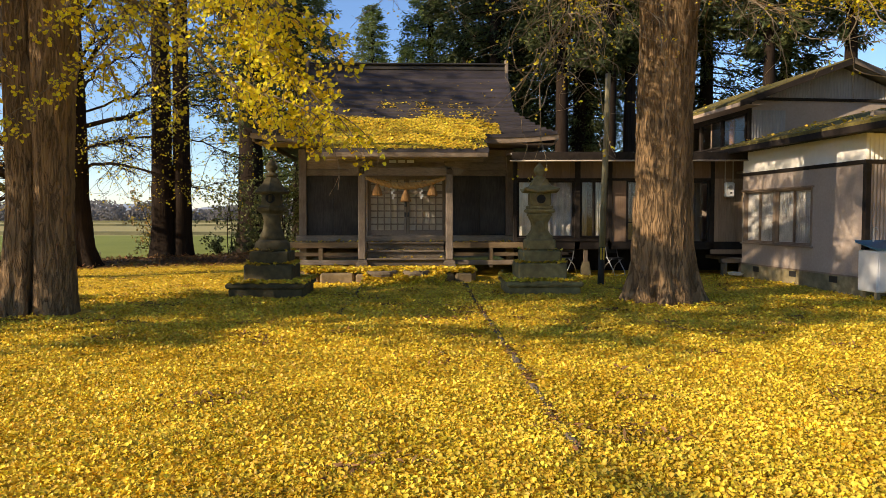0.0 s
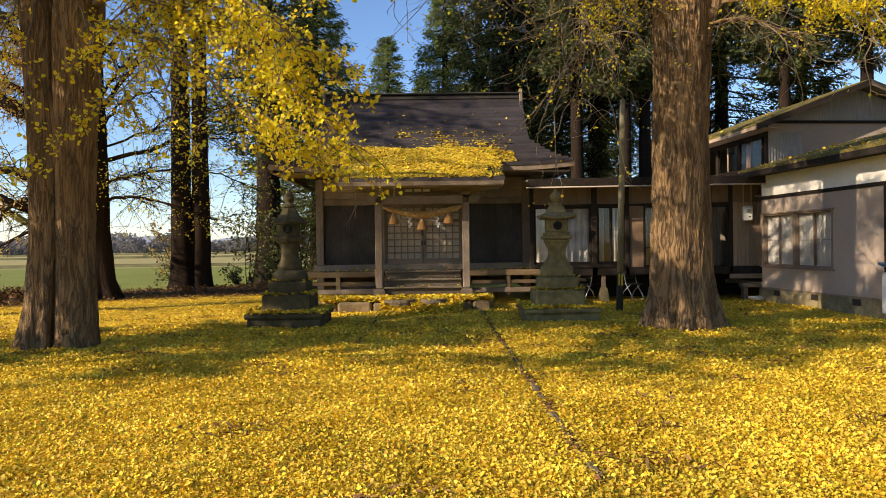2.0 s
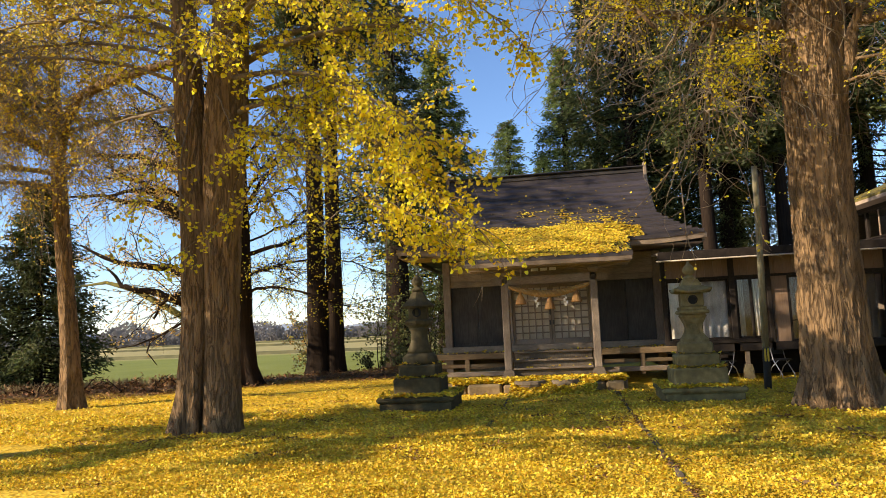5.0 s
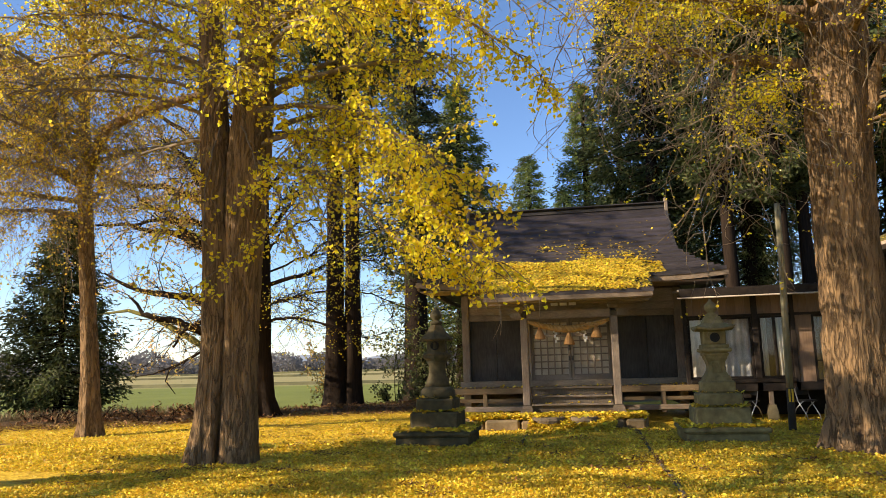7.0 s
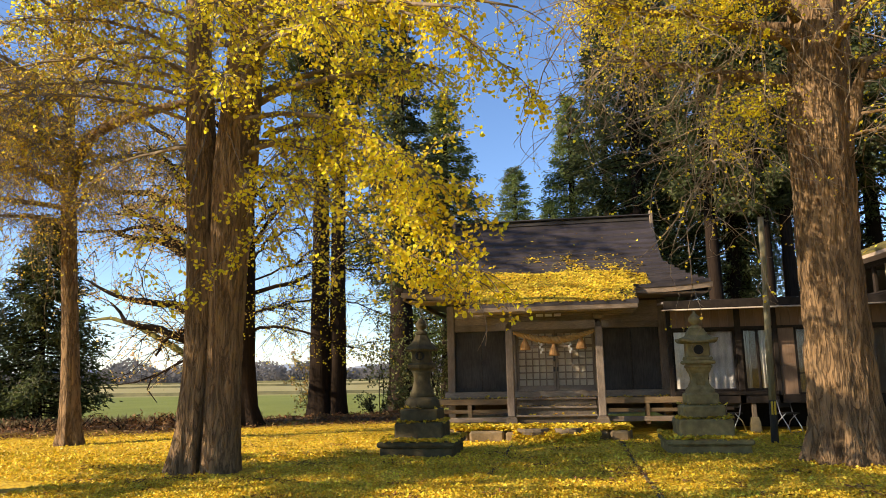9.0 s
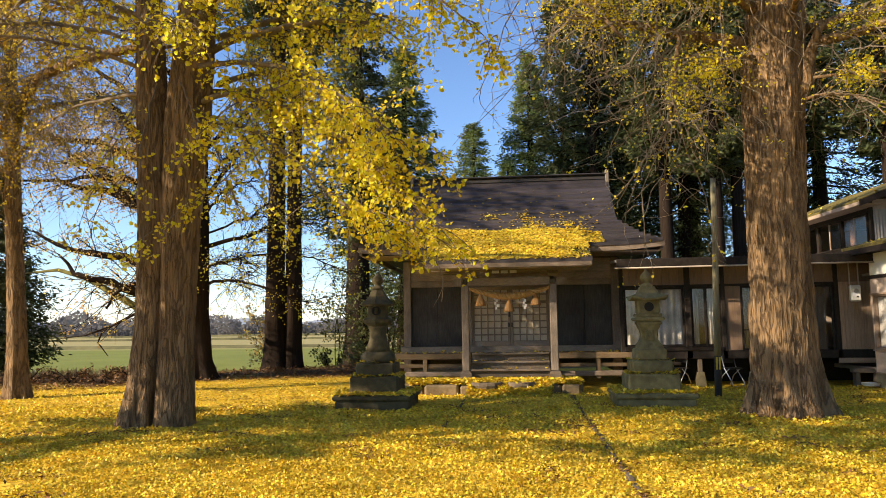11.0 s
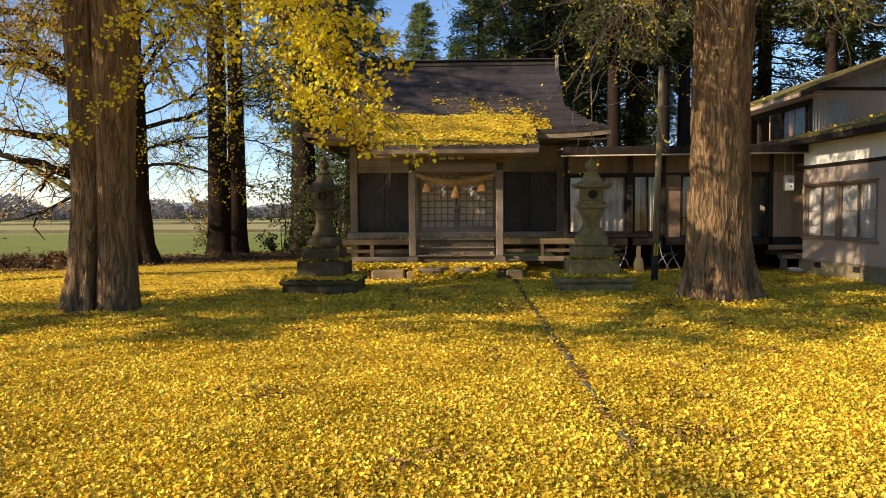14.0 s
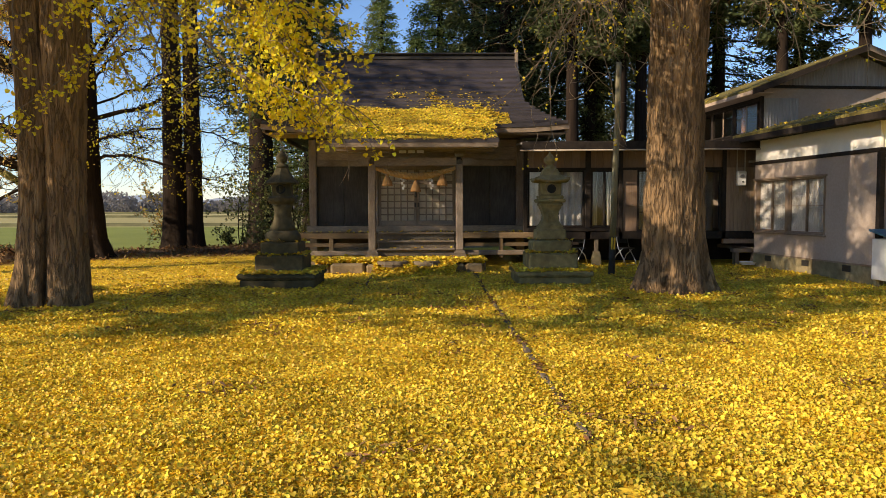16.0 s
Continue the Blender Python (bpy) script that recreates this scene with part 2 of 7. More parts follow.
M_PAPERWHITE = mat("white_paper_streamer", (0.72, 0.72, 0.72), (0.82, 0.82, 0.82), 5, 0.8, 0, through_light=0.3)
M_GUTTER = mat("pale_gutter", (0.34, 0.29, 0.22), (0.46, 0.40, 0.32), 6, 0.5, 0.05, 40, stain=0.25)
M_SHEETROOF = mat("grey_sheet_roof", (0.20, 0.19, 0.18), (0.34, 0.32, 0.30), 5, 0.45, 0.1, 30, stain=0.3, spec=0.5)
M_PALEWOOD_UP = mat("grey_post_timber", (0.14, 0.11, 0.083), (0.31, 0.248, 0.19), 14, 0.8, 0.4, 60, (6, 6, 0.6), each=0.15, stain=0.35, sscale=1.6)
M_OLDWOOD_SIDE = mat("weathered_beam", (0.15, 0.11, 0.075), (0.35, 0.27, 0.195), 14, 0.8, 0.4, 60, (0.6, 6, 6), each=0.18, stain=0.35)
# Darker brown than the siding; on the header it carries the eave shade
M_DARKSIDING = mat("umber_board", (0.14, 0.088, 0.056), (0.23, 0.15, 0.096), 10, 0.7, 0.25, 60, (5, 5, 0.4), each=0.12, stain=0.15)
M_KERB = mat("dark_buried_stone", (0.075, 0.055, 0.035), (0.19, 0.15, 0.10), 9, 0.9, 0.6, 40, stain=0.4, sscale=2, each=0.2)
M_BANK = mat("rough_bank_grass", (0.07, 0.075, 0.025), (0.17, 0.15, 0.06), 0.6, 0.95, 0, stain=0.35, sscale=0.15)
M_STONE_GREY = mat("grey_lantern_stone", (0.125, 0.104, 0.042), (0.265, 0.22, 0.10), 9, 0.9, 0.7, 45, stain=0.4, sscale=2.2, c3=(0.42, 0.37, 0.24))
# M_CEDAR again, lightened so these trees read as sunlit
M_CEDAR_LIGHT = mat("cedar_foliage_sun_lightened", (0.075, 0.118, 0.028), (0.22, 0.27, 0.07), 0.8, 0.7, 0, island=0.45, hue=0.03, through_light=0.35, stain=0.4, sscale=0.4)
M_MOSSBARK = mat("mossy_bark", (0.075, 0.075, 0.02), (0.26, 0.24, 0.07), 9, 0.95, 0.8, 30, (1, 1, 1), stain=0.4, sscale=2.5)
M_GLASS = glass_mat("window_glass")
M_DARKSTONE = mat("lantern_hole_shade", (0.01, 0.01, 0.01), (0.02, 0.02, 0.02), 5, 0.9, 0)


def ground_mat():
    """Leaf litter in the yard, field grass beyond it; the border runs along the yard's edge with an uneven line."""
    m = bpy.data.materials.new("yard_and_field")
    m.use_nodes = True
    n, l = m.node_tree.nodes, m.node_tree.links
    b = n["Principled BSDF"]
    b.inputs["Roughness"].default_value = 0.85
    b.inputs["Specular IOR Level"].default_value = 0.2
    tc = n.new("ShaderNodeTexCoord")
    pos = tc.outputs["Object"]
    vor = n.new("ShaderNodeTexVoronoi")
    vor.inputs["Scale"].default_value = 17
    l.new(pos, vor.inputs["Vector"])
    sep = n.new("ShaderNodeSeparateColor")
    l.new(vor.outputs["Color"], sep.inputs[0])
    leaf = n.new("ShaderNodeValToRGB")
    leaf.color_ramp.elements[0].color = (0.44, 0.25, 0.02, 1)
    leaf.color_ramp.elements[1].color = (0.78, 0.53, 0.06, 1)
    e = leaf.color_ramp.elements.new(0.35)
    e.color = (0.60, 0.385, 0.03, 1)
    l.new(sep.outputs[0], leaf.inputs[0])
    # brown patches where the soil shows
    pn = n.new("ShaderNodeTexNoise")
    pn.inputs["Scale"].default_value, pn.inputs["Detail"].default_value = 0.8, 9
    l.new(pos, pn.inputs["Vector"])
    pr = n.new("ShaderNodeMapRange")
    pr.inputs["From Min"].default_value, pr.inputs["From Max"].default_value = 0.60, 0.72
    l.new(pn.outputs["Fac"], pr.inputs["Value"])
    mix1 = n.new("ShaderNodeMix")
    mix1.data_type = "RGBA"
    mix1.inputs["B"].default_value = (0.13, 0.065, 0.02, 1)
    l.new(pr.outputs[0], mix1.inputs["Factor"])
    l.new(leaf.outputs[0], mix1.inputs["A"])
    # field: bands of green regrowth and straw stubble
    xyz = n.new("ShaderNodeSeparateXYZ")
    l.new(pos, xyz.inputs[0])
    fn = n.new("ShaderNodeTexNoise")
    fn.inputs["Scale"].default_value, fn.inputs["Detail"].default_value = 0.25, 8
    l.new(pos, fn.inputs["Vector"])
    green = n.new("ShaderNodeValToRGB")
    green.color_ramp.elements[0].color, green.color_ramp.elements[1].color = (0.13, 0.155, 0.022, 1), (0.235, 0.26, 0.05, 1)
    l.new(fn.outputs["Fac"], green.inputs[0])
    straw = n.new("ShaderNodeValToRGB")
    straw.color_ramp.elements[0].color, straw.color_ramp.elements[1].color = (0.27, 0.235, 0.085, 1), (0.41, 0.345, 0.14, 1)
    l.new(fn.outputs["Fac"], straw.inputs[0])
    far = n.new("ShaderNodeMapRange")
    far.inputs["From Min"].default_value, far.inputs["From Max"].default_value = 56, 62
    l.new(xyz.outputs["Y"], far.inputs["Value"])
    mix2 = n.new("ShaderNodeMix")
    mix2.data_type = "RGBA"
    l.new(far.outputs[0], mix2.inputs["Factor"])
    l.new(green.outputs[0], mix2.inputs["A"])
    l.new(straw.outputs[0], mix2.inputs["B"])
    # yard border, bent by noise
    bn = n.new("ShaderNodeTexNoise")
    bn.inputs["Scale"].default_value, bn.inputs["Detail"].default_value = 0.5, 6
    l.new(pos, bn.inputs["Vector"])
    dist = n.new("ShaderNodeMath")
    dist.operation = "MULTIPLY_ADD"
    dist.inputs[1].default_value, dist.inputs[2].default_value = 3.0, -1.5
    l.new(bn.outputs["Fac"], dist.inputs[0])
    # a slanting border: leaves, then a strip of brown litter, then the field
    sl = n.new("ShaderNodeMath")
    sl.operation = "MULTIPLY_ADD"
    sl.inputs[1].default_value = -0.65
    l.new(xyz.outputs["X"], sl.inputs[0])
    l.new(xyz.outputs["Y"], sl.inputs[2])
    add = n.new("ShaderNodeMath")
    l.new(sl.outputs[0], add.inputs[0])
    l.new(dist.outputs[0], add.inputs[1])

    def border(lo, hi, below, above):
        edge = n.new("ShaderNodeMapRange")
        edge.inputs["From Min"].default_value, edge.inputs["From Max"].default_value = lo, hi
        l.new(add.outputs[0], edge.inputs["Value"])
        mx = n.new("ShaderNodeMix")
        mx.data_type = "RGBA"
        l.new(edge.outputs[0], mx.inputs["Factor"])
        l.new(below, mx.inputs["A"])
        l.new(above, mx.inputs["B"])
        return mx.outputs["Result"]

    soil = n.new("ShaderNodeValToRGB")
    soil.color_ramp.elements[0].color, soil.color_ramp.elements[1].color = (0.035, 0.022, 0.012, 1), (0.15, 0.09, 0.04, 1)
    l.new(sep.outputs[0], soil.inputs[0])
    yard = border(26.0, 27.6, mix1.outputs["Result"], soil.outputs[0])
    whole = border(29.6, 30.8, yard, mix2.outputs["Result"])
    l.new(whole, b.inputs["Base Color"])
    bp = n.new("ShaderNodeBump")
    bp.inputs["Strength"].default_value, bp.inputs["Distance"].default_value = 0.8, 0.02
    l.new(vor.outputs["Distance"], bp.inputs["Height"])
    l.new(bp.outputs[0], b.inputs["Normal"])
    return m


M_GROUND = ground_mat()


# ---- mesh building ----
class Shape:
    """Collects vertices and faces for one mesh."""

    def __init__(self):
        self.v, self.f = [], []

    def add(self, verts, faces):
        k = len(self.v)
        self.v.extend(verts)
        self.f.extend([tuple(i + k for i in f) for f in faces])
        return self

    def box(self, x0, x1, y0, y1, z0, z1, b=0.008, m=None):
        """A box with chamfered edges."""
        b = min(b, 0.45 * min(x1 - x0, y1 - y0, z1 - z0))
        lo, hi = (x0, y0, z0), (x1, y1, z1)
        vs, ids = [], {}
        for i in range(8):
            s = [(i >> a) & 1 for a in range(3)]
            for a in range(3):
                p = [(hi[c] - (b if c != a else 0)) if s[c] else (lo[c] + (b if c != a else 0)) for c in range(3)]
                ids[i, a] = len(vs)
                vs.append(tuple(p))
        fs = []
        for a in range(3):
            o1, o2 = (a + 1) % 3, (a + 2) % 3
            for s in (0, 1):
                q = [(s << a) | (p << o1) | (r << o2) for p, r in ((0, 0), (1, 0), (1, 1), (0, 1))]
                f = [ids[i, a] for i in q]
                fs.append(f if s else f[::-1])
        for a in range(3):
            o1, o2 = (a + 1) % 3, (a + 2) % 3
            for p in (0, 1):
                for r in (0, 1):
                    i0, i1 = (p << o1) | (r << o2), (1 << a) | (p << o1) | (r << o2)
                    f = [ids[i0, o1], ids[i1, o1], ids[i1, o2], ids[i0, o2]]
                    fs.append(f if p == r else f[::-1])
        for i in range(8):
            f = [ids[i, 0], ids[i, 1], ids[i, 2]]
            fs.append(f if bin(i).count("1") % 2 else f[::-1])
        if m is not None:
            vs = [tuple(m @ Vector(p)) for p in vs]
        return self.add(vs, fs)

    def lathe(self, prof, n=24, cx=0.0, cy=0.0, turn=0.0, power=1.0):
        """Rings of (radius, height) round a vertical line; four sides make square work."""
        vs, fs = [], []
        for r, z in prof:
            for i in range(n):
                a = turn + 2 * math.pi * i / n
                vs.append((cx + r * math.cos(a), cy + r * math.sin(a), z))
        for k in range(len(prof) - 1):
            for i in range(n):
                j = (i + 1) % n
                fs.append((k * n + i, k * n + j, (k + 1) * n + j, (k + 1) * n + i))
        fs.append(tuple(range(n))[::-1])
        fs.append(tuple(range((len(prof) - 1) * n, len(prof) * n)))
        return self.add(vs, fs)

    def tube(self, pts, radii, n=6):
        """A tapered tube along a line of points."""
        pts = [Vector(p) for p in pts]
        vs, fs = [], []
        side = None
        for k, p in enumerate(pts):
            d = (pts[min(k + 1, len(pts) - 1)] - pts[max(k - 1, 0)]).normalized()
            if side is None:
                side = d.orthogonal().normalized()
            side = (side - d * side.dot(d)).normalized()
            up = d.cross(side)
            for i in range(n):
                a = 2 * math.pi * i / n
                vs.append(tuple(p + (side * math.cos(a) + up * math.sin(a)) * radii[k]))
        for k in range(len(pts) - 1):
            for i in range(n):
                j = (i + 1) % n
                fs.append((k * n + i, k * n + j, (k + 1) * n + j, (k + 1) * n + i))
        fs.append(tuple(range(n))[::-1])
        fs.append(tuple(range((len(pts) - 1) * n, len(pts) * n)))
        return self.add(vs, fs)

    def mesh(self, name, material, smooth=False):
        me = bpy.data.meshes.new(name)
        me.from_pydata([tuple(p) for p in self.v], [], self.f)
        me.materials.append(material)
        if smooth:
            me.polygons.foreach_set("use_smooth", [True] * len(me.polygons))
        me.update()
        return me


def part(name, shape, material, parent=None, label="", smooth=False):
    """One mesh object under a thing or a part."""
    ob = new(name, shape.mesh(name, material, smooth) if isinstance(shape, Shape) else shape)
    ob.parent = parent
    if label:
        tagged(ob, label)
    return ob


def thing(name, m, label, category, group="", kind=""):
    ob = new(name)
    ob.empty_display_size = 0.2
    ob.matrix_basis = m
    return tagged(ob, label, category, group, kind)


def array_mesh(name, co, loops, starts, material):
    """A mesh from flat arrays, for leaves by the thousand."""
    me = bpy.data.meshes.new(name)
    me.vertices.add(len(co))
    me.vertices.foreach_set("co", np.ascontiguousarray(co, np.float32).ravel())
    me.loops.add(len(loops))
    me.loops.foreach_set("vertex_index", np.ascontiguousarray(loops, np.int32))
    me.polygons.add(len(starts))
    me.polygons.foreach_set("loop_start", np.ascontiguousarray(starts, np.int32))
    me.materials.append(material)
    me.update(calc_edges=True)
    me.validate()
    return me


def turns(rng, n, tilt):
    """Random frames: heading free, tilt from the flat up to the given radians."""
    h = rng.uniform(0, 2 * np.pi, n)
    t = rng.normal(0, 1, n) * tilt
    r = rng.normal(0, 1, n) * tilt
    ch, sh, ct, st, cr, sr = np.cos(h), np.sin(h), np.cos(t), np.sin(t), np.cos(r), np.sin(r)
    x = np.stack([ch * cr - sh * st * sr, sh * cr + ch * st * sr, -ct * sr], 1)
    y = np.stack([-sh * ct, ch * ct, st], 1)
    return x, y, np.cross(x, y)


FAN = np.array([(0, 0, 0), (-0.62, 0.48, 0.10), (-0.36, 0.90, 0.02), (-0.03, 0.84, -0.06), (0.40, 0.92, 0.03), (0.62, 0.46, 0.12)])
FAN_FACES = [(0, 3, 2, 1), (0, 5, 4, 3)]
CURLED = np.array([(0, 0, 0), (-0.54, 0.50, 0.30), (-0.30, 0.92, 0.08), (0.36, 0.92, 0.14), (0.56, 0.46, 0.34)])
CURLED_FACES = [(0, 2, 1), (0, 3, 2), (0, 4, 3)]
KITE = np.array([(0, 0, 0), (-0.50, 0.62, 0.22), (0.02, 0.95, 0.02), (0.52, 0.58, 0.26)])
KITE_FACES = [(0, 3, 2, 1)]
SPRAY = np.array([(0, 0, 0), (-0.15, 0.45, 0.03), (0, 1.0, -0.15), (0.15, 0.45, 0.03)])
SPRAY_FACES = [(0, 3, 2, 1)]
BLADE = np.array([(-0.03, 0, 0), (0.03, 0, 0), (0.02, 0.6, 0.05), (0, 1.0, 0.2)])
BLADE_FACES = [(0, 1, 2, 3)]


def leaf_mesh(name, at, size, x, y, z, material, form=FAN, faces=FAN_FACES):
    n, k = len(at), len(form)
    co = at[:, None, :] + size[:, None, None] * (form[None, :, 0:1] * x[:, None] + form[None, :, 1:2] * y[:, None] + form[None, :, 2:3] * z[:, None])
    q = np.array(faces)
    loops = (np.arange(n)[:, None, None] * k + q[None]).reshape(-1)
    starts = np.arange(n * len(q)) * q.shape[1]
    return array_mesh(name, co.reshape(-1, 3), loops, starts, material)


# ---- ground, field and distance ----
def ground_height(x, y):
    """Gentle swells in the yard, level field beyond."""
    near = max(0.0, 1 - math.hypot(x, y - 12) / 40)
    h = 0.05 * noise.noise((x * 0.35, y * 0.35, 0)) + 0.025 * noise.noise((x * 1.3, y * 1.3, 5))
    berm = 0.22 * math.exp(-((y - 0.65 * x - 28.6) / 1.6) ** 2) * (1 if x < -5 else math.exp(-((x + 5) / 2) ** 2))
    return h * near + berm


def build_ground():
    xs = sorted({round(s * v, 3) for s in (-1, 1) for v in [i * 0.4 for i in range(62)] + [27, 32, 40, 55, 80, 130, 220, 400, 800, 1600, 2600]})
    ys = [-2600, -1200, -500, -200, -80, -40, -20, -12, -8, -5, -3] + [-2 + i * 0.4 for i in range(85)] + [34, 38, 45, 55, 70, 100, 160, 260, 420, 800, 1600, 2600]
    s = Shape()
    s.v = [(x, y, ground_height(x, y)) for y in ys for x in xs]
    w = len(xs)
    s.f = [(j * w + i, j * w + i + 1, (j + 1) * w + i + 1, (j + 1) * w + i) for j in range(len(ys) - 1) for i in range(w - 1)]
    return tagged(part("ground", s, M_GROUND, smooth=True), "yard under fallen yellow leaves, green and straw fields beyond", "ground", kind="structure")


build_ground()


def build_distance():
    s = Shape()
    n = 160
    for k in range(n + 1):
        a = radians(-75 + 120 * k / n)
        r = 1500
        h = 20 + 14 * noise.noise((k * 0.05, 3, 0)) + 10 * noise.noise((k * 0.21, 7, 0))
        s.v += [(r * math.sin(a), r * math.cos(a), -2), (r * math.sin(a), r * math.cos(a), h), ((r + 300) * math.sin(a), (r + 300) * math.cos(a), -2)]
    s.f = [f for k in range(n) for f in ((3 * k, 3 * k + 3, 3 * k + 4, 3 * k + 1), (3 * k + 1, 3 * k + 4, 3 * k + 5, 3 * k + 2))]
    tagged(part("backdrop", s, M_HILL, smooth=True), "low hills on the horizon, painted in haze blue-grey", "hills", kind="structure")
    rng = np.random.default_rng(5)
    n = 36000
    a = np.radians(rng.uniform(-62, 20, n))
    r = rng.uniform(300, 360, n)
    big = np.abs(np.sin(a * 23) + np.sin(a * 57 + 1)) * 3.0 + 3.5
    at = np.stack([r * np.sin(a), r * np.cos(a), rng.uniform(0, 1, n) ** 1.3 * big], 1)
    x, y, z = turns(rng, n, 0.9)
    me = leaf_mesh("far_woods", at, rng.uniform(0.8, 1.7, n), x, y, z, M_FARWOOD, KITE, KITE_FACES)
    tagged(part("far_woods", me, M_FARWOOD), "line of bare trees beyond the fields, haze painted into their colour", "woods", kind="stuff")


build_distance()


def field_ridges():
    """Low grassy banks between the paddies."""
    for y, h in ((62, 0.32), (118, 0.4), (190, 0.5)):
        s = Shape()
        n = 60
        for k in range(n + 1):
            x = -260 + 300 * k / n
            b = h * (0.8 + 0.4 * noise.noise((x * 0.08, y, 0)))
            s.v += [(x, y - 0.9, 0.0), (x, y - 0.3, b), (x, y + 0.3, b), (x, y + 0.9, 0.0)]
        s.f = [(4 * k + i, 4 * k + 4 + i, 4 * k + 5 + i, 4 * k + 1 + i) for k in range(n) for i in range(3)]
        tagged(part("field_bank", s, M_BANK), "low grassy bank between the fields", "bank", kind="structure")


field_ridges()


# ---- the shrine ----
SHRINE = pose(-0.93, 18.3, 0, 0, 0, 1.9)
RIDGE_V, RIDGE_Z, EAVE_V, EAVE_Z, GABLE = 3.7, 5.95, 0.3, 3.53, 2.90


def roof_z(v):
    """Height of the sweeping roof at a distance v behind the porch posts, front and back alike."""
    s = abs(v - RIDGE_V) / (RIDGE_V - EAVE_V)
    if s <= 1:
        return RIDGE_Z - (RIDGE_Z - EAVE_Z) * (1.5 * s - 0.5 * s * s)
    return EAVE_Z - (s - 1) * (RIDGE_V - EAVE_V) * 0.43


def roof_half(v):
    s = abs(v - RIDGE_V) / (RIDGE_V - EAVE_V)
    return GABLE if s < 0.5 else GABLE + 0.95 * (s - 0.5) / 0.5


def roof_lift(u, v):
    """The corners of the eaves sweep up."""
    return 0.10 * max(0.0, (abs(u) - 2.4) / 1.5) ** 2


def course(v0, v1, h0, h1, lift=0.0):
    """One horizontal strip of roofing between v0 (upper edge) and v1 (lower edge), with a raised lower lip."""
    s = Shape()
    n = 16
    for k in range(n + 1):
        f = -1 + 2 * k / n
        for v, h, up in ((v0, h0, 0.004), (v1, h1, 0.075), (v1, h1, -0.02), (v0, h0, -0.03)):
            u = f * h
            s.v.append((u, v, roof_z(v) + roof_lift(u, v) + up + lift))
    for k in range(n):
        a, b = 4 * k, 4 * k + 4
        for i in range(4):
            j = (i + 1) % 4
            s.f.append((a + i, b + i, b + j, a + j))
    s.f += [(0, 1, 2, 3), (4 * n + 3, 4 * n + 2, 4 * n + 1, 4 * n)]
    return s


def build_shrine():
    sh = thing("shrine", SHRINE, "small weathered timber shrine with leaf-strewn sweeping roof", "shrine")
    # porch
    for u in (-1.09, 1.09):
        part("porch_post", Shape().box(u - 0.09, u + 0.09, -0.09, 0.09, 0.43, 2.56, 0.015), M_PALEWOOD_UP, sh)
        part("post_base", Shape().lathe([(0.20, 0.28), (0.20, 0.36), (0.15, 0.43)], 4, u, 0, math.pi / 4), M_OLDWOOD, sh)
        part("post_stone", Shape().box(u - 0.19, u + 0.19, -0.19, 0.19, 0.08, 0.29, 0.03), M_STONE2, sh, "squared grey stone footing")
        part("bracket_block", Shape().lathe([(0.13, 2.75), (0.19, 2.82), (0.19, 2.88)], 4, u, 0, math.pi / 4), M_OLDWOOD, sh)
        e = math.copysign(1, u)
        nose = Shape()
        prof = [(0, 2.55), (0.12, 2.53), (0.22, 2.59), (0.29, 2.66), (0.21, 2.70), (0.10, 2.72), (0, 2.72)]
        nose.add([(u + e * (0.09 + a), y, b) for y in (-0.05, 0.05) for a, b in prof], [tuple(range(7)), tuple(range(13, 6, -1))] + [(i, i + 7, (i + 1) % 7 + 7, (i + 1) % 7) for i in range(7)])
        part("carved_beam_end", nose, M_PALEWOOD_UP, sh, "pale carved cloud-shaped beam end")
        tie = Shape().tube([(u, 0.09, 2.62), (u, 0.6, 2.72), (u, 1.0, 2.74), (u, 1.45, 2.66)], [0.08, 0.09, 0.09, 0.08], 8)
        part("curved_tie_beam", tie, M_OLDWOOD, sh)
    part("porch_beam", Shape().box(-1.02, 1.02, -0.07, 0.07, 2.52, 2.74, 0.02), M_OLDWOOD_SIDE, sh)
    part("porch_purlin", Shape().box(-1.95, 1.95, -0.08, 0.08, 2.88, 3.02, 0.015), M_OLDWOOD_SIDE, sh)
    for u in (-0.32, -0.1, 0.12):
        part("paper_slip", Shape().box(u - 0.085, u + 0.085, -0.092, -0.085, 2.835, 2.905, 0.002), M_PAPERWHITE, sh, "white paper slip")
    for i in range(14):
        u = -1.85 + i * 3.7 / 13
        r = Shape().tube([(u, -0.8, roof_z(-0.8) - 0.11), (u, 0.3, roof_z(0.3) - 0.12), (u, 1.3, roof_z(1.3) - 0.14)], [0.035] * 3, 4)
        part("rafter", r, M_OLDWOOD, sh)
    for i in range(25):
        u = -3.7 + i * 7.4 / 24
        if abs(u) < 2.0:
            continue
        r = Shape().tube([(u, 0.36, roof_z(0.36) + roof_lift(u, 0) - 0.10), (u, 1.5, roof_z(1.5) - 0.30)], [0.035] * 2, 4)
        part("rafter", r, M_OLDWOOD, sh)
    # body
    for u in (-2.78, -1.13, 1.13, 2.78):
        part("wall_post", Shape().box(u - 0.10, u + 0.10, 1.40, 1.60, 0.3, 3.30, 0.012), M_PALEWOOD_UP, sh)
    part("sill_beam", Shape().box(-2.95, 2.95, 1.33, 1.56, 0.84, 1.0, 0.012), M_PALEWOOD, sh)
    part("lintel", Shape().box(-2.68, 2.68, 1.42, 1.56, 2.60, 2.76, 0.01), M_PALEWOOD, sh)
    for k in range(3):
        part("wall_board", Shape().box(-2.68, 2.68, 1.46, 1.54, 2.765 + k * 0.18, 2.94 + k * 0.18, 0.006), M_PALEWOOD, sh)
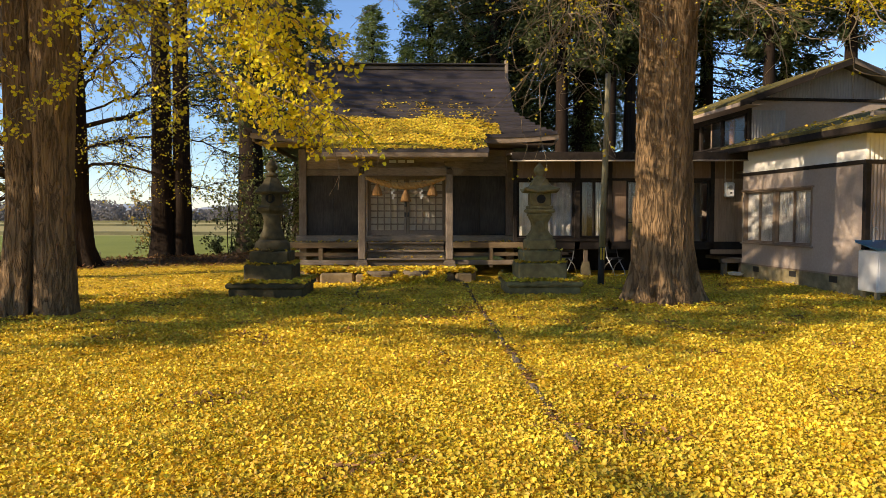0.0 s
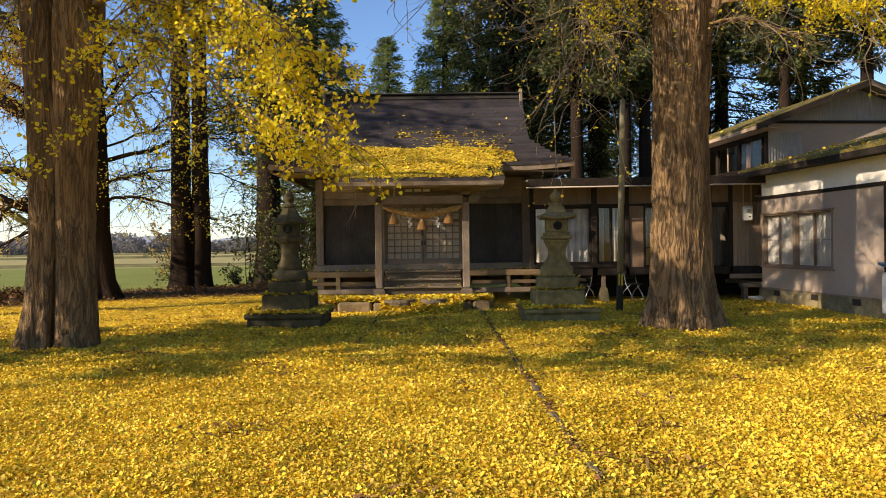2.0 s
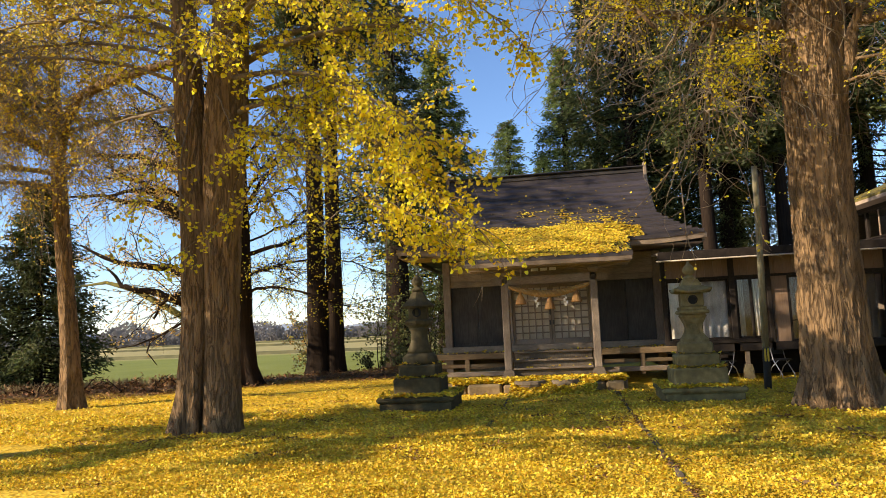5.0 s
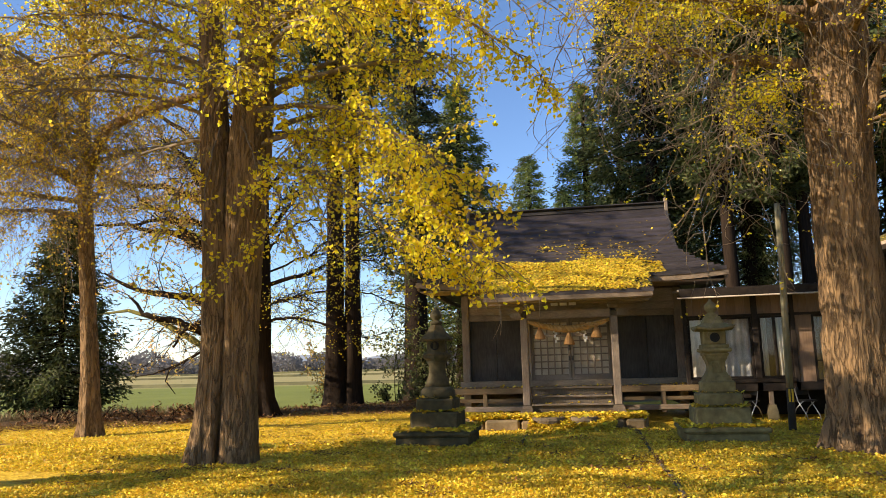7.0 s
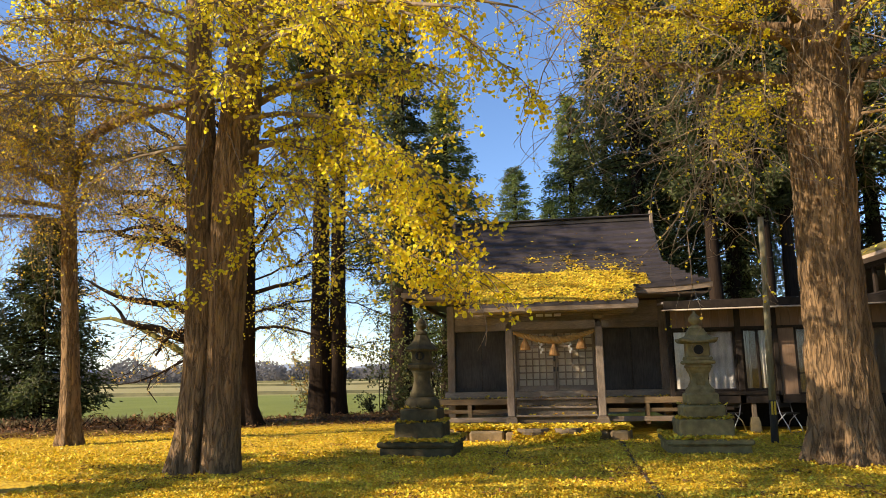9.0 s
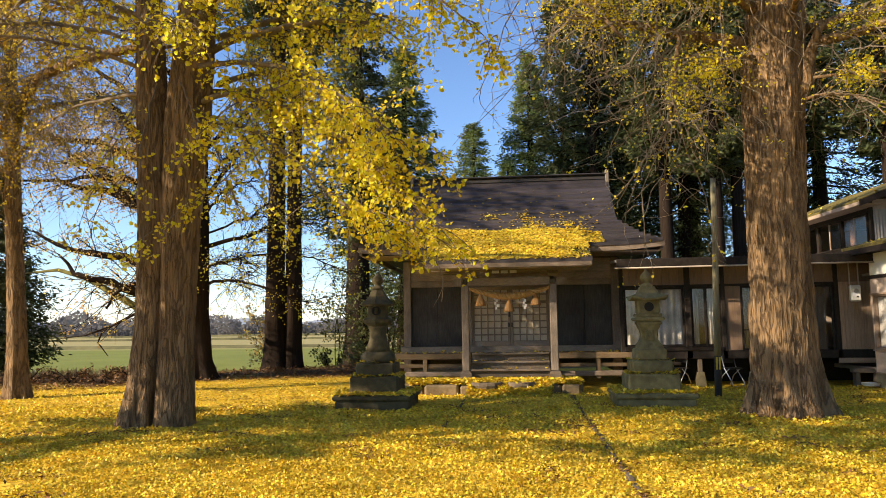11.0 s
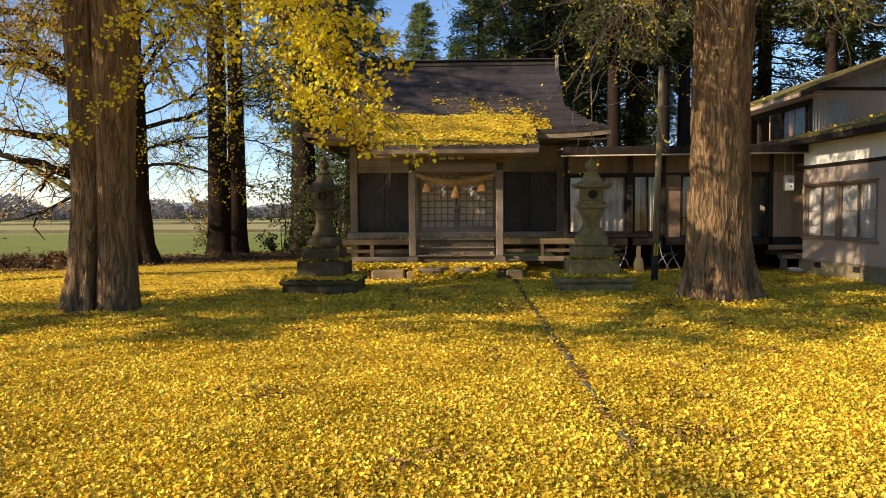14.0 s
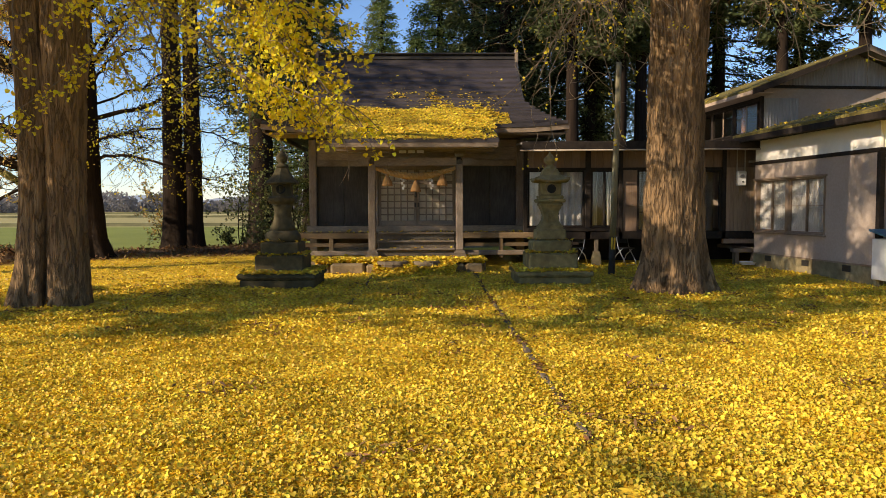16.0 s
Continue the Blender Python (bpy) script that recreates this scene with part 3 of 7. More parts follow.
    for e in (-1, 1):
        for k in range(2):
            u0, u1 = sorted((e * (1.24 + k * 0.72), e * (1.24 + (k + 1) * 0.72 - 0.008)))
            shut = part("shutter", Shape().box(u0, u1, 1.47 + 0.02 * k, 1.51 + 0.02 * k, 1.0, 2.6, 0.006), M_SHUTTER, sh, "dark closed board shutter")
            part("shutter_rail", Shape().box(u0 + 0.02, u1 - 0.02, 1.455 + 0.02 * k, 1.469 + 0.02 * k, 1.02, 1.10, 0.004), M_SHUTTER, shut)
    # lattice doors
    for e in (-1, 1):
        u0, u1 = (-1.03, -0.005) if e < 0 else (0.005, 1.03)
        door = part("lattice_door", Shape().box(u0, u0 + 0.07, 1.47, 1.51, 1.0, 2.6).box(u1 - 0.07, u1, 1.47, 1.51, 1.0, 2.6)
                    .box(u0 + 0.07, u1 - 0.07, 1.47, 1.51, 1.0, 1.14).box(u0 + 0.07, u1 - 0.07, 1.47, 1.51, 2.5, 2.6)
                    .box(u0 + 0.07, u1 - 0.07, 1.47, 1.51, 2.12, 2.20), M_LATTICE, sh, "wooden lattice door with paper behind")
        for k in range(4):
            c = u0 + 0.07 + (k + 1) * (u1 - u0 - 0.14) / 5
            part("upright_bar", Shape().box(c - 0.017, c + 0.017, 1.475, 1.50, 1.14, 2.5, 0.003), M_LATTICE, door)
        for k in range(7):
            c = 1.14 + (k + 0.9) * 0.178
            if abs(c - 2.16) < 0.06:
                continue
            part("cross_bar", Shape().box(u0 + 0.07, u1 - 0.07, 1.478, 1.497, c - 0.017, c + 0.017, 0.003), M_LATTICE, door)
        part("door_paper", Shape().box(u0 + 0.05, u1 - 0.05, 1.505, 1.515, 1.1, 2.55, 0.002), M_PAPER, door, "yellowed paper panel")
        part("door_pull", Shape().box(-0.06 * (e < 0) + 0.02 * (e > 0), -0.02 * (e < 0) + 0.06 * (e > 0), 1.455, 1.47, 1.5, 1.62, 0.004), M_BLACK, door, "black iron pull")
    # side and back walls that close the body
    for e in (-1, 1):
        u0, u1 = sorted((e * 2.74, e * 2.82))
        part("side_wall", Shape().box(u0, u1, 1.6, 6.0, 0.3, 3.4), M_OLDWOOD, sh)
    part("back_wall", Shape().box(-2.8, 2.8, 6.0, 6.08, 0.3, 3.4), M_OLDWOOD, sh)
    part("floor_boards", Shape().box(-2.72, 2.72, 1.6, 5.99, 0.86, 0.92), M_OLDWOOD, sh)
    part("board_ceiling", Shape().box(-2.72, 2.72, 1.6, 5.99, 3.3, 3.36), M_OLDWOOD, sh)
    # veranda on both sides of the steps
    for e in (-1, 1):
        u0, u1 = sorted((e * 1.0, e * 3.08))
        for k in range(7):
            part("deck_board", Shape().box(u0, u1, 0.48 + k * 0.12, 0.595 + k * 0.12, 0.80, 0.84, 0.004), M_DECK, sh)
        part("deck_edge_beam", Shape().box(u0, u1, 0.42, 0.478, 0.70, 0.845, 0.008), M_DECK, sh, "honey-coloured veranda edge beam")
        part("mid_rail", Shape().box(u0, u1, 0.47, 0.53, 0.49, 0.58, 0.008), M_DECK, sh)
        part("ground_beam", Shape().box(u0, u1, 0.40, 0.54, 0.27, 0.39, 0.01), M_OLDWOOD_SIDE, sh)
        for c in (1.16, 2.18, 2.98):
            part("veranda_post", Shape().box(e * c - 0.055, e * c + 0.055, 0.44, 0.55, 0.20, 0.70, 0.008), M_DECK, sh)
        if e < 0:
            part("veranda_stone", Shape().lathe([(0.20, 0.0), (0.23, 0.08), (0.19, 0.16), (0.12, 0.20)], 9, e * 2.2, 0.48, 0.3), M_STONE2, sh, "rounded footing stone", smooth=True)
    # wooden steps
    for k, (z, v) in enumerate(((0.86, 0.42), (0.66, 0.22), (0.47, 0.02))):
        part("step_tread", Shape().box(-0.97, 0.97, v - 0.10, v + 0.22, z - 0.05, z, 0.012), M_PALEWOOD, sh, "bleached plank step")
        part("step_riser", Shape().box(-0.96, 0.96, v - 0.02, v + 0.02, z - 0.20, z - 0.052, 0.006), M_OLDWOOD, sh)
    # roof: body sheet by sheet
    roof = part("roof", Shape().box(-2.9, 2.9, 0.95, 6.45, 3.42, 3.47), M_OLDWOOD, sh, "sweeping hip-and-gable roof of weathered sheet")
    n = 17
    for k in range(n):
        v0, v1 = RIDGE_V - (k + 0.0) * 3.4 / n, RIDGE_V - (k + 1.0) * 3.4 / n - 0.006
        part("roof_sheet", course(v0, v1, roof_half(v0), roof_half(v1)), M_ROOF, roof)
    for k in range(9):
        v0, v1 = RIDGE_V + k * 3.4 / 9, RIDGE_V + (k + 1) * 3.4 / 9 + 0.006
        part("roof_sheet", course(v0, v1, roof_half(v0), roof_half(v1)), M_ROOF, roof)
    for k in range(17):
        v0, v1 = 1.25 - k * 2.15 / 17, 1.25 - (k + 1) * 2.15 / 17 - 0.006
        part("roof_sheet", course(v0, v1, 2.0, 2.0, 0.035), M_ROOF, roof)
    # side hips below the gables
    for e in (-1, 1):
        for k in range(8):
            a0, a1 = k / 8, (k + 1) / 8
            s = Shape()
            for a, up in ((a0, 0.004), (a1, 0.026), (a1, -0.02), (a0, -0.03)):
                u = e * (GABLE + 0.95 * a)
                span = 0.5 + 0.5 * a
                for j in range(5):
                    v = RIDGE_V + (j / 2 - 1) * span * 3.4
                    z = roof_z(RIDGE_V - span * 3.4) + 0.10 * ((abs(u) - 2.4) / 1.5) ** 2 * (abs(j - 2) / 2) ** 2
                    s.v.append((u, v, z + up))
            for i in range(4):
                for j in range(4):
                    s.f.append((i * 5 + j, i * 5 + j + 1, ((i + 1) % 4) * 5 + j + 1, ((i + 1) % 4) * 5 + j))
            part("roof_sheet", s, M_ROOF, roof)
        g = Shape()
        row = [RIDGE_V - 1.72 + i * 3.44 / 20 for i in range(21)]
        for d in (0.0, 0.06):
            g.v += [(e * (2.72 + d), v, 4.32) for v in row] + [(e * (2.72 + d), v, roof_z(v) - 0.03) for v in row]
        g.f = [(i, i + 1, 22 + i, 21 + i) for i in range(20)] + [(42 + i, 63 + i, 64 + i, 43 + i) for i in range(20)]
        part("gable_board", g, M_OLDWOOD, roof)
        barge = Shape()
        for i in range(20):
            v0, v1 = row[i], row[i + 1]
            u0, u1 = sorted((e * (GABLE - 0.02), e * (GABLE + 0.05)))
            barge.add([(u0, v0, roof_z(v0) - 0.16), (u1, v0, roof_z(v0) - 0.16), (u1, v0, roof_z(v0) + 0.05), (u0, v0, roof_z(v0) + 0.05),
                       (u0, v1, roof_z(v1) - 0.16), (u1, v1, roof_z(v1) - 0.16), (u1, v1, roof_z(v1) + 0.05), (u0, v1, roof_z(v1) + 0.05)],
                      [(0, 1, 5, 4), (1, 2, 6, 5), (2, 3, 7, 6), (3, 0, 4, 7)])
        part("bargeboard", barge, M_RIDGE, roof)
        part("ridge_end", Shape().box(e * 2.93 - 0.05, e * 2.93 + 0.05, RIDGE_V - 0.24, RIDGE_V + 0.24, 5.55, 6.10, 0.02).box(e * 2.93 - 0.035, e * 2.93 + 0.035, RIDGE_V - 0.10, RIDGE_V + 0.10, 6.10, 6.17, 0.02), M_PALEWOOD_UP, roof, "weathered ridge-end board")
    part("ridge_cap", Shape().box(-2.90, 2.90, RIDGE_V - 0.17, RIDGE_V + 0.17, 5.78, 5.98, 0.03).box(-2.94, 2.94, RIDGE_V - 0.24, RIDGE_V + 0.24, 5.98, 6.03, 0.02)
         .box(-2.92, 2.92, RIDGE_V - 0.21, RIDGE_V + 0.21, 5.84, 5.88, 0.01), M_RIDGE, roof, "dark box ridge")
    # eave boards
    part("porch_fascia", Shape().box(-1.98, 1.98, -0.90, -0.84, roof_z(-0.9) - 0.10, roof_z(-0.9) + 0.02, 0.01), M_OLDWOOD_SIDE, roof)
    part("porch_soffit", Shape().box(-1.95, 1.95, -0.84, -0.55, roof_z(-0.9) - 0.12, roof_z(-0.9) - 0.08, 0.01), M_OLDWOOD_SIDE, roof)
    for e in (-1, 1):
        f = Shape()
        us = [2.0 + i * 1.9 / 8 for i in range(9)]
        for u in us:
            z = EAVE_Z + roof_lift(u, 0)
            f.v += [(e * u, EAVE_V + 0.02, z - 0.15), (e * u, EAVE_V + 0.02, z - 0.02), (e * u, EAVE_V + 0.09, z - 0.02), (e * u, EAVE_V + 0.09, z - 0.15)]
        f.f = [(4 * i + j, 4 * i + (j + 1) % 4, 4 * i + 4 + (j + 1) % 4, 4 * i + 4 + j) for i in range(8) for j in range(4)] + [(0, 1, 2, 3), (35, 34, 33, 32)]
        part("eave_fascia", f, M_OLDWOOD_SIDE, roof)
        u0, u1 = sorted((e * 3.80, e * 3.88))
        part("side_eave_fascia", Shape().box(u0, u1, 0.4, 7.0, 3.40, 3.52, 0.01), M_OLDWOOD, roof)
        part("eave_soffit", Shape().box(*sorted((e * 2.05, e * 3.8)), 0.4, 1.5, 3.355, 3.385, 0.005), M_OLDWOOD_SIDE, roof)
    return sh


build_shrine()


def build_rope():
    """Twisted straw rope with tassels and paper streamers, hung between the porch posts."""
    t = thing("shimenawa_rope", SHRINE @ pose(0, -0.02, 0), "twisted straw rope with tassels and white paper streamers", "rope")
    for strand in range(3):
        pts, rad = [], []
        for i in range(70):
            f = i / 69
            u = -0.98 + 1.96 * f
            thick = 0.024 + 0.026 * math.sin(math.pi * f)
            z = 2.46 - 0.20 * math.sin(math.pi * f)
            a = f * 44 + strand * 2.094
            pts.append((u, -0.10 + thick * math.cos(a), z + thick * math.sin(a)))
            rad.append(thick * 0.95)
        part("strand", Shape().tube(pts, rad, 7), M_ROPE, t, smooth=True)
    for u, z in ((-0.70, 2.26), (0.0, 2.11), (0.66, 2.26)):
        part("tassel", Shape().lathe([(0.03, z + 0.08), (0.05, z), (0.10, z - 0.10), (0.135, z - 0.22), (0.12, z - 0.235)], 12, u, -0.10), M_TASSEL, t, "bell-shaped straw tassel")
    part("bell_knob", Shape().lathe([(0.012, 1.93), (0.022, 1.86), (0.03, 1.78), (0.015, 1.74)], 8, 0.0, -0.10), M_BLACK, t)
    for u in (-0.34, 0.36):
        s = Shape()
        for k in range(5):
            c = u + (0.030 if k % 2 else -0.014) + 0.010 * k
            z = 2.25 - k * 0.062
            s.box(c - 0.024, c + 0.024, -0.115 - 0.006 * k, -0.111 - 0.006 * k, z - 0.070, z, 0.001)
        part("paper_streamer", s, M_PAPERWHITE, t, "zigzag white paper streamer")


build_rope()


# ---- stone landing in front of the shrine ----
def build_landing():
    t = thing("stone_landing", SHRINE, "low landing of squared stones under fallen leaves", "steps")
    rng = random.Random(3)
    u = -2.35
    for w in (0.42, 0.80, 0.46, 0.62, 0.55, 0.66, 0.44):
        v0 = -1.42 - 0.22 * (u > -1.95)
        part("stone", Shape().box(u, u + w - 0.02, v0 + rng.uniform(-0.04, 0.04), -0.95, -0.05, 0.22 + rng.uniform(-0.03, 0.02), 0.05), M_STONE2, t)
        u += w
    u = -2.9
    for w in (0.7, 0.8, 0.75, 0.85, 0.8, 0.7):
        part("stone", Shape().box(u, u + w - 0.02, -0.94, 0.30, -0.05, 0.21 + rng.uniform(-0.01, 0.01), 0.03), M_STONE2, t)
        u += w
    for c, r in ((-0.50, 0.36), (0.26, 0.31)):
        part("stepping_stone", Shape().lathe([(r, 0.16), (r * 1.04, 0.22), (r * 0.98, 0.275), (r * 0.9, 0.285)], 13, c, -1.72, 0.4), M_KERB, t, "dark flat round stepping stone")


build_landing()


def build_ramp():
    """Earth and leaves heaped from the path up to the landing."""
    s = Shape()
    nu, nv = 30, 12
    for a in range(nu + 1):
        u = -0.98 + 1.95 * a / nu
        side = min(1, min(a, nu - a) / 4)
        for b in range(nv + 1):
            f = b / nv
            s.v.append(tuple(SHRINE @ Vector((u, -2.75 + 1.2 * f, -0.03 + side * (0.26 * f * f * (3 - 2 * f) + 0.02 * noise.noise((u * 2, f * 3, 1)))))))
    s.f = [(a * (nv + 1) + b, (a + 1) * (nv + 1) + b, (a + 1) * (nv + 1) + b + 1, a * (nv + 1) + b + 1) for a in range(nu) for b in range(nv)]
    ob = part("leaf_heap", s, M_GROUND, smooth=True)
    tagged(ob, "heap of earth and yellow leaves against the landing", "leaves", kind="stuff")


build_ramp()


# ---- stone lanterns ----
def lantern(at, rot, round_shaft, label, stone):
    t = thing("stone_lantern", pose(at[0], at[1], 0, 0, 0, rot), label, "lantern", "stone lanterns by the path")

    def square(name, half, z0, z1, b=0.02, lab=""):
        return part(name, Shape().box(-half, half, -half, half, z0, z1, b), stone, t, lab)

    half = (0.46, 0.37) if round_shaft else (0.475, 0.375)
    square("plinth", 0.69, -0.05, 0.16, 0.02)
    square("plinth_slab", 0.74, 0.16, 0.27, 0.035)
    square("tier", half[0], 0.27, 0.60, 0.03)
    square("tier", half[1], 0.60, 0.84, 0.03)
    s2 = math.sqrt(2)
    if round_shaft:
        part("lotus_base", Shape().lathe([(0.33, 0.84), (0.345, 0.90), (0.33, 0.99), (0.26, 1.06)], 28), stone, t, smooth=True)
        part("shaft", Shape().lathe([(0.25, 1.06), (0.225, 1.15), (0.175, 1.28), (0.16, 1.40), (0.175, 1.50), (0.20, 1.56)], 28), stone, t, smooth=True)
        part("shelf", Shape().lathe([(0.22, 1.56), (0.29, 1.62), (0.30, 1.68), (0.24, 1.72)], 6, turn=0.52), stone, t)
        box = part("fire_box", Shape().lathe([(0.215, 1.72), (0.205, 1.96)], 6, turn=0.52), stone, t)
        part("canopy", Shape().lathe([(0.22, 1.95), (0.335, 1.95), (0.35, 1.98), (0.27, 2.05), (0.19, 2.14), (0.12, 2.26)], 6, turn=0.52), stone, t, "hexagonal stone canopy")
        front = 0.186
    else:
        square("tier", 0.285, 0.84, 1.06, 0.03)
        part("shaft", Shape().lathe([(r * s2, z) for r, z in ((0.235, 1.06), (0.225, 1.12), (0.185, 1.17), (0.15, 1.24), (0.14, 1.32), (0.155, 1.40), (0.19, 1.47), (0.20, 1.52))], 4, turn=math.pi / 4), stone, t)
        part("carved_panel", Shape().box(-0.085, 0.085, -0.175, -0.13, 1.19, 1.42, 0.02), stone, t)
        part("shaft_collar", Shape().box(-0.225, 0.225, -0.225, 0.225, 1.50, 1.585, 0.03), stone, t)
        part("shelf", Shape().box(-0.275, 0.275, -0.275, 0.275, 1.58, 1.655, 0.025).box(-0.235, 0.235, -0.235, 0.235, 1.655, 1.72, 0.015), stone, t)
        box = part("fire_box", Shape().box(-0.20, 0.20, -0.20, 0.20, 1.72, 1.98, 0.02), stone, t)
        can = Shape()
        prof = [(0.21, 1.97, 0.0), (0.335, 1.975, 0.05), (0.345, 2.005, 0.06), (0.26, 2.06, 0.02), (0.18, 2.12, 0.0), (0.13, 2.24, 0.0)]
        for r, z, up in prof:
            for i in range(16):
                a = 2 * math.pi * i / 16
                k = 1 / max(abs(math.cos(a)), abs(math.sin(a)))
                can.v.append((r * math.cos(a) * k, r * math.sin(a) * k, z + up * (k - 1) / 0.414))
        can.f = [(k * 16 + i, k * 16 + (i + 1) % 16, (k + 1) * 16 + (i + 1) % 16, (k + 1) * 16 + i) for k in range(5) for i in range(16)] + [tuple(range(15, -1, -1)), tuple(range(80, 96))]
        part("canopy", can, stone, t, "swept square stone canopy")
        front = 0.20
    # near-black rimmed disc on the solid fire box; the inner shade is painted
    part("fire_hole_disc", Shape().add([(0.062 * math.cos(a), -front - d, 1.85 + 0.062 * math.sin(a)) for d in (0.004, 0.03) for a in [i * math.pi / 8 for i in range(16)]]
                                  + [(0.085 * math.cos(a), -front - 0.03, 1.85 + 0.085 * math.sin(a)) for a in [i * math.pi / 8 for i in range(16)]]
                                  + [(0.09 * math.cos(a), -front + 0.01, 1.85 + 0.09 * math.sin(a)) for a in [i * math.pi / 8 for i in range(16)]],
                                  [tuple(range(15, -1, -1))] + [(k * 16 + i, k * 16 + (i + 1) % 16, k * 16 + 16 + (i + 1) % 16, k * 16 + 16 + i) for k in range(3) for i in range(16)]), M_DARKSTONE, box, "black disc with the opening's inner shade painted")
    z = 2.30 if round_shaft else 2.26
    part("finial", Shape().lathe([(0.10, z - 0.04), (0.125, z - 0.01), (0.12, z + 0.02), (0.065, z + 0.045), (0.06, z + 0.07), (0.105, z + 0.105), (0.122, z + 0.15), (0.105, z + 0.20), (0.06, z + 0.25), (0.025, z + 0.29), (0.008, z + 0.33)], 18), stone, t, "onion-shaped stone finial", smooth=True)
    return t


lantern((-3.31, 14.2), 2.0, True, "mossy round stone lantern on a stepped base", M_STONE)
lantern((1.92, 14.6), 2.0, False, "grey-green square stone lantern on a stepped base", M_STONE_GREY)


# ---- path of kerb stones, mostly buried by leaves ----
def build_path():
    t = thing("stone_path", pose(0.86, 4.6, 0, 0, 0, 1.9), "half-buried stone kerb along the leaf-covered path", "path")
    rng = random.Random(8)
    y = 0.0
    while y < 11.6:
        w = rng.uniform(0.3, 0.75)
        for x, first in ((0.0, 0.0), (-2.25, 6.5)):
            if y < first:
                continue
            p = pose(0.86, 4.6, 0, 0, 0, 1.9) @ Vector((x, y + w / 2, 0))
            top = ground_height(p.x, p.y) + rng.uniform(0.0, 0.03)
            half = rng.uniform(0.03, 0.05)
            part("kerb_stone", Shape().box(x - half, x + half, y, y + w - rng.uniform(0.03, 0.12), -0.12, top, 0.018), M_KERB, t)
        y += w


build_path()


# ---- corridor between shrine and house ----
def pane(parent, x0, x1, y, z0, z1):
    p = part("pane", Shape().add([(x0, y, z0), (x1, y, z0), (x1, y, z1), (x0, y, z1)], [(0, 1, 2, 3)]), M_GLASS, parent, "clear window glass")
    p.visible_shadow = False
    return p


def sash(parent, x0, x1, y, z0, z1, material, w=0.045, bars=()):
    s = Shape().box(x0, x0 + w, y - 0.02, y + 0.02, z0, z1, 0.004).box(x1 - w, x1, y - 0.02, y + 0.02, z0, z1, 0.004)
    s.box(x0 + w, x1 - w, y - 0.02, y + 0.02, z0, z0 + w, 0.004).box(x0 + w, x1 - w, y - 0.02, y + 0.02, z1 - w, z1, 0.004)
    for b in bars:
        s.box(x0 + w, x1 - w, y - 0.014, y + 0.014, b - 0.012, b + 0.012, 0.003)
    fr = part("sash", s, material, parent)
    pane(fr, x0 + w * 0.6, x1 - w * 0.6, y, z0 + w * 0.6, z1 - w * 0.6)
    return fr


def curtain(parent, x0, x1, y, z0, z1, material, folds=9, name="curtain", deep=0.03):
    s = Shape()
    n = folds * 6
    for k in range(n + 1):
        f = k / n
        d = deep * math.sin(f * folds * 2 * math.pi) + 0.4 * deep * math.sin(f * 31)
        x = x0 + (x1 - x0) * f
        s.v += [(x, y + d, z0), (x, y + d * 0.6, z1), (x, y + d + 0.004, z0), (x, y + d * 0.6 + 0.004, z1)]
    s.f = [q for k in range(n) for q in ((4 * k, 4 * k + 4, 4 * k + 5, 4 * k + 1), (4 * k + 2, 4 * k + 3, 4 * k + 7, 4 * k + 6))]
    return part(name, s, material, parent, smooth=True)


